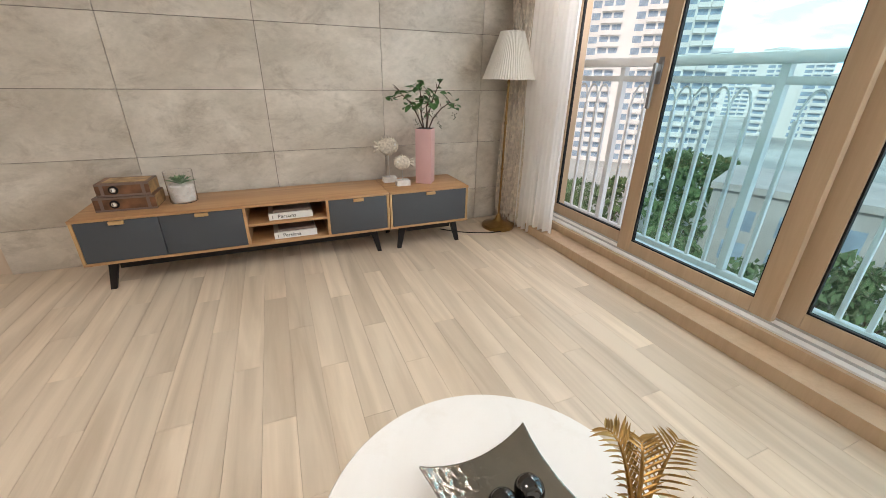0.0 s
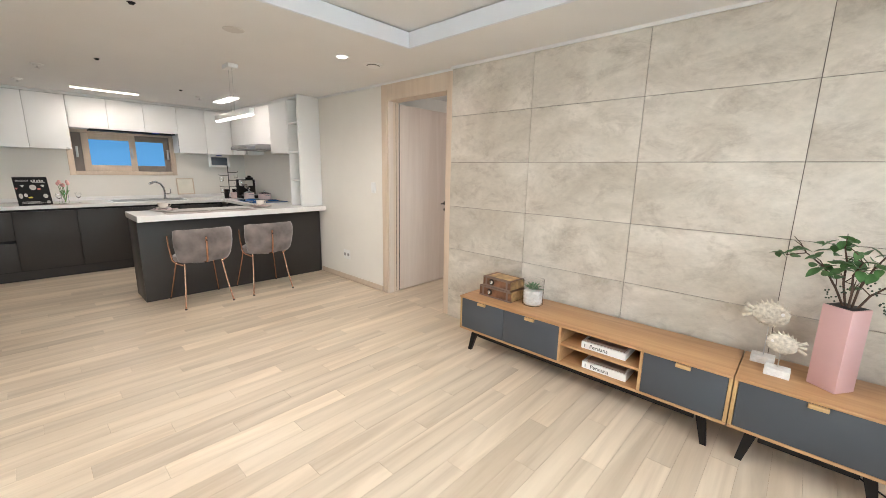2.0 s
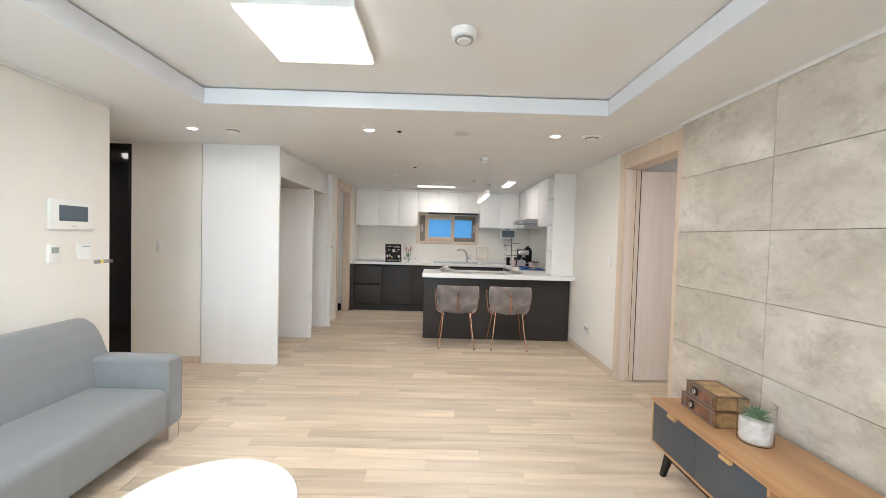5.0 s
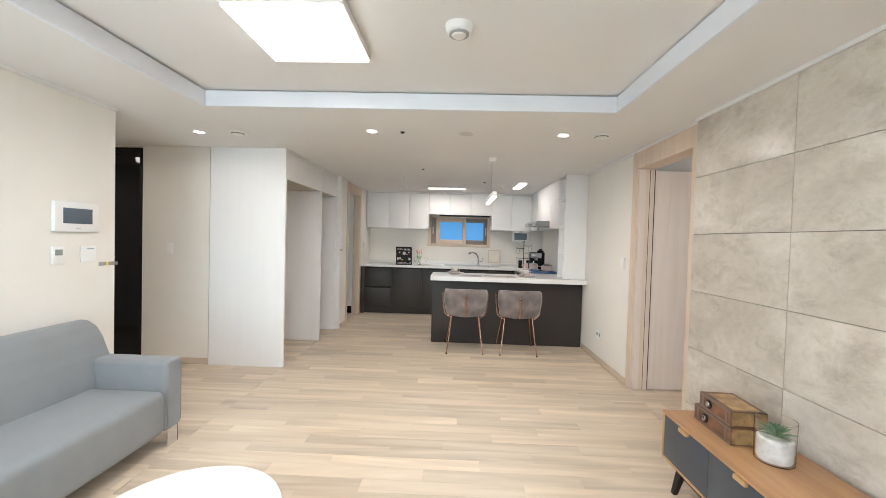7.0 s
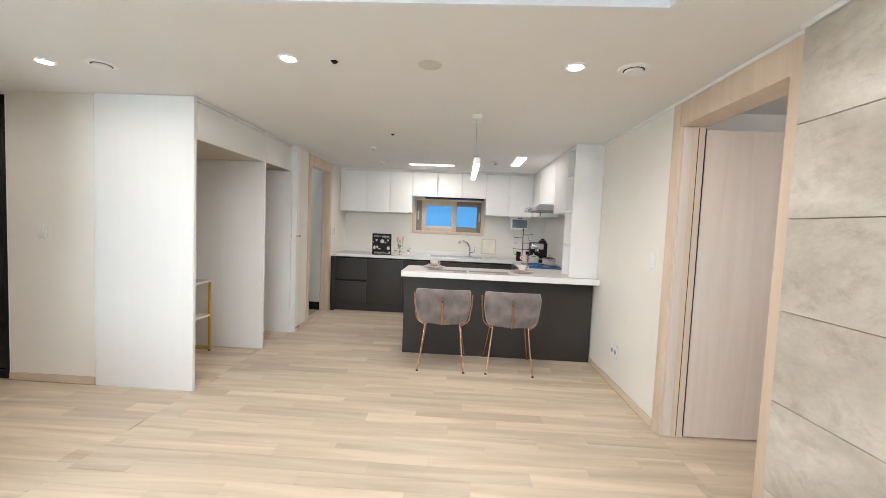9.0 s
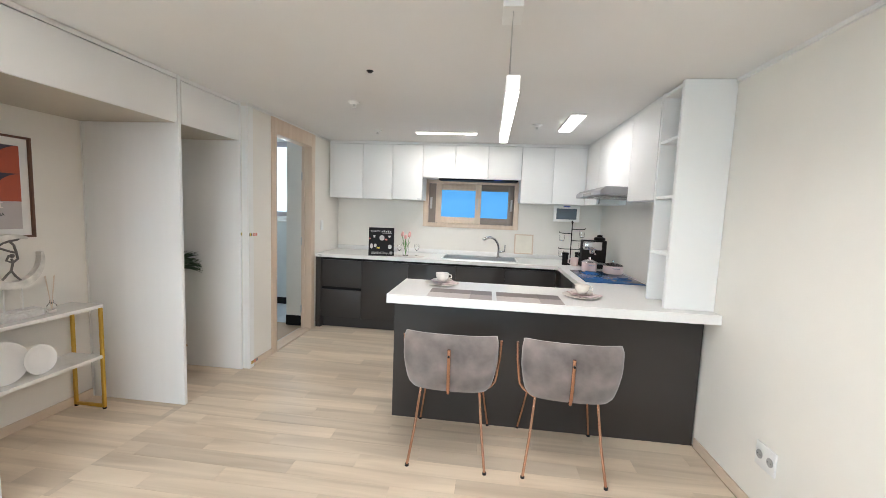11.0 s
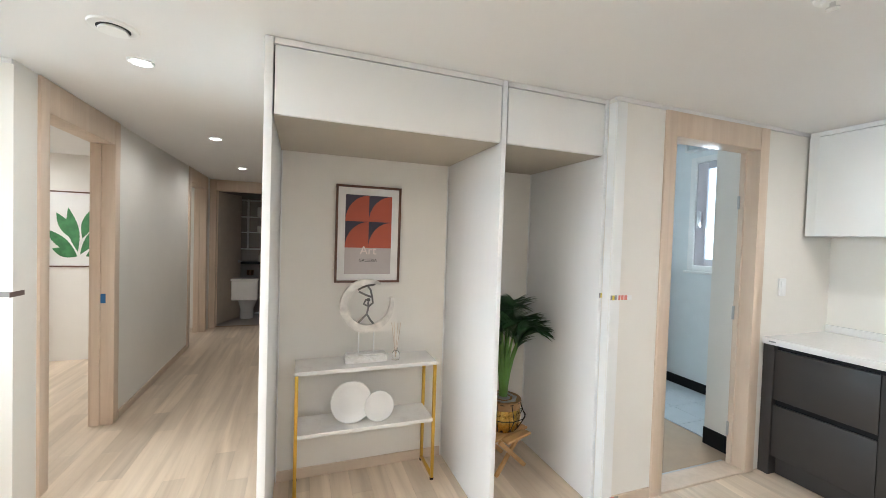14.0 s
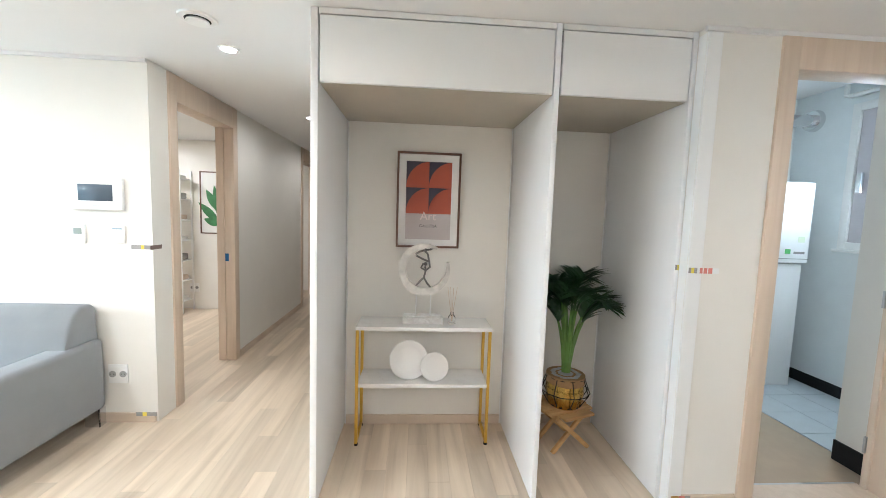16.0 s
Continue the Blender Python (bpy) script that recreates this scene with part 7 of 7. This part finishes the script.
for x, z, a, l in ((-0.02, -0.25, 100, 0.5), (0.0, -0.28, 60, 0.42), (-0.03, -0.28, 135, 0.40), (0.05, -0.3, 30, 0.24), (-0.02, -0.30, 160, 0.24), (0.02, -0.1, 75, 0.36), (-0.05, -0.12, 118, 0.34), (0.03, -0.2, 40, 0.26)):
    bm = bmesh.new()
    ca, sa = math.cos(radians(a)), math.sin(radians(a))
    pts = []
    for k in range(25):
        u = k / 24
        w = 0.055 * math.sin(math.pi * u) * (1 - 0.12 * (k % 2))
        pts.append((x + l * u * ca - w * sa, z + l * u * sa + w * ca))
    for k in range(23, 0, -1):
        u = k / 24
        w = -0.055 * math.sin(math.pi * u) * (1 - 0.12 * (k % 2))
        pts.append((x + l * u * ca - w * sa, z + l * u * sa + w * ca))
    prism(bm, pts, 1, -0.0126 - 0.0006 * a / 30, -0.0122)
    part("leaf", bm, M_BANANA, lp)
plate("wall_outlet", (0.05, -4.0, 0.30), "y+", 0.12, 0.12, "white wall outlet in the bedroom", "wall outlet", "outlet")

# ---- balcony rail and the view outside ----
ral = thing("balcony_railing", label="white metal balcony railing with arched bars", category="railing")
M_RAIL = material("white_rail_paint", (0.70, 0.74, 0.76), 0.4, var=0.03)
pbox("top_rail", ral, M_RAIL, 2.76, 2.84, -1.1, 3.3, 1.27, 1.33, 0.01)
pbox("mid_rail", ral, M_RAIL, 2.78, 2.82, -1.1, 3.3, 1.17, 1.21, 0.004)
pbox("bottom_rail", ral, M_RAIL, 2.78, 2.82, -1.1, 3.3, 0.06, 0.10, 0.004)
k = 0
yy = -1.08
while yy < 3.3:
    big = k % 9 == 4
    bm = bmesh.new()
    w = 0.022 if big else 0.011
    bx(bm, 2.80 - w, 2.80 + w, yy - w, yy + w, 0.10, 1.27 if big else 1.0, 0.002, 1)
    part("post" if big else "bar", bm, M_RAIL, ral)
    if not big and k % 9 != 3:
        bm = bmesh.new()
        tube(bm, [(2.80, yy + 0.06 + 0.06 * math.cos(a), 1.0 + 0.15 * math.sin(a)) for a in [math.pi * i / 10 for i in range(11)]], 0.007, 6)
        part("arch", bm, M_RAIL, ral)
    yy += 0.12
    k += 1
GZ = -22.0
bm = bmesh.new()
bx(bm, -600, 900, -900, 900, GZ - 0.5, GZ)
solo("ground", bm, material("town_ground", (0.40, 0.42, 0.40), 0.9, var=0.4, scale=0.03), "pale town ground far below the balcony", "ground", kind="structure")
bm = bmesh.new()
bx(bm, 2.62, 2.95, -1.2, 3.5, -0.30, 0.0)
solo("balcony_ledge", bm, M_RAIL, "white concrete ledge outside the window", "ledge", kind="structure")
# building colours kept pale: the haze of distance is put into them
M_TOWER = material("hazed_tower_paint", (0.80, 0.79, 0.76), 0.8, var=0.05, scale=0.2)
M_PANE = material("hazed_tower_glass", (0.30, 0.40, 0.50), 0.2, var=0.3, scale=0.5)


def tower(at, rz, w, d, floors, bays, label):
    t = thing("apartment_building", at, rz, label, "apartment building", "towers across the road")
    h = floors * 2.9
    pbox("wall", t, M_TOWER, -d / 2, d / 2, -w / 2, w / 2, 0, h)
    bm = bmesh.new()
    bx(bm, -d / 2 - 0.3, d / 2 + 0.3, -w / 2 - 0.3, w / 2 + 0.3, h, h + 1.0)
    bx(bm, -d / 4, d / 4, -w / 6, w / 6, h + 1.0, h + 4.0)
    prism(bm, [(-w / 6 - 0.4, h + 4.0), (w / 6 + 0.4, h + 4.0), (0, h + 5.6)], 0, -d / 4 - 0.3, d / 4 + 0.3)
    part("roof", bm, M_TOWER, t)
    bay = w / bays
    me = None
    for f in range(floors):
        for b in range(bays):
            y = -w / 2 + bay * (b + 0.5)
            if b % 4 == 3:
                continue
            if me is None:
                bm = bmesh.new()
                bx(bm, -0.05, 0.02, -bay * 0.40, bay * 0.40, 0, 1.7)
                me = finish(bm, "window", M_PANE)
                bm = bmesh.new()
                bx(bm, -0.9, 0.0, -bay * 0.46, bay * 0.46, 0, 1.0)
                bx(bm, -0.95, 0.0, -bay * 0.46, bay * 0.46, -0.15, 0.0)
                mb = finish(bm, "balcony", M_TOWER)
            o = new("window", me)
            o.parent, o.location = t, (-d / 2 - 0.02, y, f * 2.9 + 0.9)
            if b % 4 != 2:
                o = new("balcony", mb)
                o.parent, o.location = t, (-d / 2, y, f * 2.9 + 0.2)
    for b in range(3, bays + 1, 4):
        pbox("pilaster", t, M_TOWER, -d / 2 - 0.6, -d / 2, -w / 2 + bay * b - 0.35, -w / 2 + bay * b + 0.35, 0, h)
    return t


tower((97, 100, GZ), 45, 46, 12, 15, 16, "white apartment tower with stacked balconies")
tower((128, 108, GZ), 40, 34, 12, 11, 10, "pale apartment tower behind the first one")
tower((230, 96, GZ), 22, 70, 14, 8, 14, "long low white apartment block far off")
tower((260, 20, GZ), 5, 60, 14, 10, 12, "distant pale apartment block")
tower((330, 190, GZ), 30, 60, 14, 14, 12, "distant white apartment tower")
tower((200, -60, GZ), -15, 50, 14, 9, 10, "distant low apartment block")
hs = thing("low_building", (58, 26, GZ), 24, "grey flat-roofed low building among trees", "building")
M_HOUSE = material("grey_render", (0.46, 0.44, 0.42), 0.9, var=0.15, scale=0.4)
pbox("wall", hs, M_HOUSE, -7, 7, -8, 8, 0, 11.5)
pbox("parapet", hs, M_HOUSE, -7.3, 7.3, -8.3, 8.3, 11.5, 12.3)
for k in range(3):
    for f in range(2):
        pbox("window", hs, M_PANE, -7.06, -6.98, -6 + 4.6 * k, -3.6 + 4.6 * k, 3 + 4 * f, 5.5 + 4 * f)
hs = thing("low_building", (90, -4, GZ), 0, "pale low commercial building with flat roof", "building")
pbox("wall", hs, M_TOWER, -10, 10, -16, 16, 0, 12)
pbox("parapet", hs, M_HOUSE, -10.3, 10.3, -16.3, 16.3, 12, 12.8)
for k in range(6):
    for f in range(3):
        pbox("window", hs, M_PANE, -10.06, -9.98, -14.5 + 5 * k, -11 + 5 * k, 1.5 + 3.6 * f, 3.8 + 3.6 * f)
# pale summer sky beyond the town
bm = bmesh.new()
ring = [(760 * math.cos(a), 760 * math.sin(a)) for a in [radians(-95 + 190 * k / 24) for k in range(25)]]
lo = [bm.verts.new((x, y, -60)) for x, y in ring]
hi = [bm.verts.new((x, y, 520)) for x, y in ring]
for k in range(24):
    bm.faces.new((lo[k], lo[k + 1], hi[k + 1], hi[k]))
m_sky = glow("hazy_sky", (0.80, 0.91, 1.0), 3.9, (0, 0, 0))
nt_ = m_sky.node_tree
tc_ = nt_.nodes.new("ShaderNodeTexCoord")
mp_ = nt_.nodes.new("ShaderNodeMapping")
mp_.inputs["Scale"].default_value = (0.003, 0.003, 0.009)
ns_ = nt_.nodes.new("ShaderNodeTexNoise")
ns_.inputs["Detail"].default_value = 5
rp_ = nt_.nodes.new("ShaderNodeValToRGB")
rp_.color_ramp.elements[0].position, rp_.color_ramp.elements[1].position = 0.38, 0.62
rp_.color_ramp.elements[0].color, rp_.color_ramp.elements[1].color = (0.52, 0.76, 1.0, 1), (0.92, 0.96, 1.0, 1)
nt_.links.new(tc_.outputs["Object"], mp_.inputs[0])
nt_.links.new(mp_.outputs[0], ns_.inputs["Vector"])
nt_.links.new(ns_.outputs[0], rp_.inputs[0])
nt_.links.new(rp_.outputs[0], nt_.nodes["Principled BSDF"].inputs["Emission Color"])
solo("backdrop", bm, m_sky, "hazy pale blue summer sky with thin cloud", "sky", kind="structure")
M_CROWN = material("tree_foliage", (0.11, 0.19, 0.08), 0.8, var=0.5, scale=0.6)
rt = random.Random(21)
crown_meshes = []
for q in range(3):
    bm = bmesh.new()
    for _ in range(420):
        v = Vector((rt.gauss(0, 1), rt.gauss(0, 1), rt.gauss(0, 0.8)))
        v = v.normalized() * rt.uniform(0.55, 1.0) ** 0.6
        v *= 1 + 0.35 * noise.noise(v * 1.8 + Vector((q * 9, 0, 0)))
        e = Euler((rt.uniform(0, 6), rt.uniform(0, 6), rt.uniform(0, 6))).to_matrix().to_4x4()
        s_ = rt.uniform(0.10, 0.2)
        m = Matrix.Translation(v) @ e
        vs = [bm.verts.new(m @ Vector(c)) for c in ((-s_, 0, 0), (0, -s_ * 0.6, 0.03), (s_, 0, 0), (0, s_ * 0.6, 0.03))]
        bm.faces.new(vs)
    crown_meshes.append(finish(bm, "crown", M_CROWN))
bm = bmesh.new()
tube(bm, [(0, 0, 0), (0.05, 0, 2.5), (0, 0.1, 5)], [0.3, 0.22, 0.12], 8)
for a in (0.5, 2.6, 4.4):
    tube(bm, [(0.02, 0, 2.8), (0.9 * math.cos(a), 0.9 * math.sin(a), 4.4), (1.6 * math.cos(a), 1.6 * math.sin(a), 5.6)], [0.12, 0.08, 0.04], 6)
trunk_mesh = finish(bm, "trunk", M_TWIG)
for k in range(120):
    x, y = rt.uniform(28, 84), rt.uniform(-25, 62)
    if math.hypot(x - 62, y - 64) < 20 or math.hypot(x - 58, y - 26) < 12 or x > 76 and y < 16:
        continue
    t = thing("tree", (x, y, GZ), rt.uniform(0, 360), "leafy green tree between the buildings", "tree", "street trees")
    o = new("trunk", trunk_mesh)
    o.parent = t
    o = new("crown", crown_meshes[k % 3])
    o.parent = t
    s_ = rt.uniform(2.6, 4.2)
    o.location, o.scale = (0, 0, 6.0), (s_, s_, s_ * 0.9)

# ---- floor: planks that run from the window wall to the kitchen ----
floor = structure("floor", [(-6.46, 2.3, -1.16, 3.41, -0.06, -0.004), (-2.66, -1.19, -5.5, -1.16, -0.06, -0.004), (-1.19, 2.3, -5.5, -1.16, -0.06, -0.004), (-2.7, 0.6, 3.41, 6.5, -0.06, -0.004)], M_GAP, "pale oak plank floor", "floor")
PW, PL = 0.118, 0.93
plank_meshes = {}


def plank(x0, x1, y0, y1):
    key = (round(x1 - x0, 3), round(y1 - y0, 3))
    if key not in plank_meshes:
        bm = bmesh.new()
        w, l = key
        bx(bm, -w / 2 + 0.0004, w / 2 - 0.0004, -l / 2 + 0.0005, l / 2 - 0.0005, -0.004, 0.0)
        plank_meshes[key] = finish(bm, "plank", M_FLOOR)
    ob = new("plank", plank_meshes[key])
    ob.parent = floor
    ob.location = ((x0 + x1) / 2, (y0 + y1) / 2, 0)


rnd = random.Random(4)
rest = bmesh.new()
count = 0


def region(x0, x1, y0, y1, singly):
    n = max(1, round((x1 - x0) / PW))
    w = (x1 - x0) / n
    for i in range(n):
        a = x0 + i * w
        y = y0 - (i * 0.37 % 1.0) * PL
        while y < y1:
            b0, b1 = max(y, y0), min(y + PL, y1)
            if b1 - b0 > 0.01:
                if singly:
                    plank(a, a + w, b0, b1)
                else:
                    bx(rest, a + 0.0005, a + w - 0.0005, b0 + 0.0005, b1 - 0.0005, -0.004, 0.0)
            y += PL


region(-3.75, 2.24, -0.26, 3.235, True)
region(-5.66, -3.75, -0.26, 3.235, False)
region(-2.51, -1.33, -5.4, -0.26, False)
region(-1.33, 2.24, -1.03, -0.26, False)
region(-4.25, -2.51, -1.03, -0.26, False)
region(-1.33, 2.2, -5.4, -1.16, False)
region(-2.56, 0.5, 3.235, 6.4, False)
rest_ob = part("far_planks", rest, M_FLOOR, floor)
tagged(rest_ob, kind="stuff")
util_floor = structure("floor_utility", [(-6.53, -5.66, -2.0, -0.33, -0.06, 0.0), (-5.66, -4.52, -2.0, -0.33, -0.06, -0.05)], material("utility_grout", (0.42, 0.45, 0.46), 0.7), "pale grey tiled utility floor with a low step", "floor")
M_UTILE = material("utility_floor_tile", (0.50, 0.54, 0.56), 0.4, var=0.04)
bm = bmesh.new()
bx(bm, -0.143, 0.143, -0.143, 0.143, 0, 0.004, 0.001, 1)
utile = finish(bm, "floor_tile", M_UTILE)
for i in range(7):
    for j in range(6):
        x, y = -6.385 + 0.29 * i, -1.855 + 0.29 * j
        if y > -0.40 or x > -4.6:
            continue
        ob = new("floor_tile", utile)
        ob.parent = util_floor
        ob.location = (x, y, 0.0 if x < -5.6 else -0.05)
structure("floor_bathroom", [(-2.66, -1.2, -6.5, -5.5, -0.06, -0.002)], material("bathroom_floor_tile", (0.42, 0.39, 0.36), 0.35, var=0.05), "light grey tiled bathroom floor", "floor")
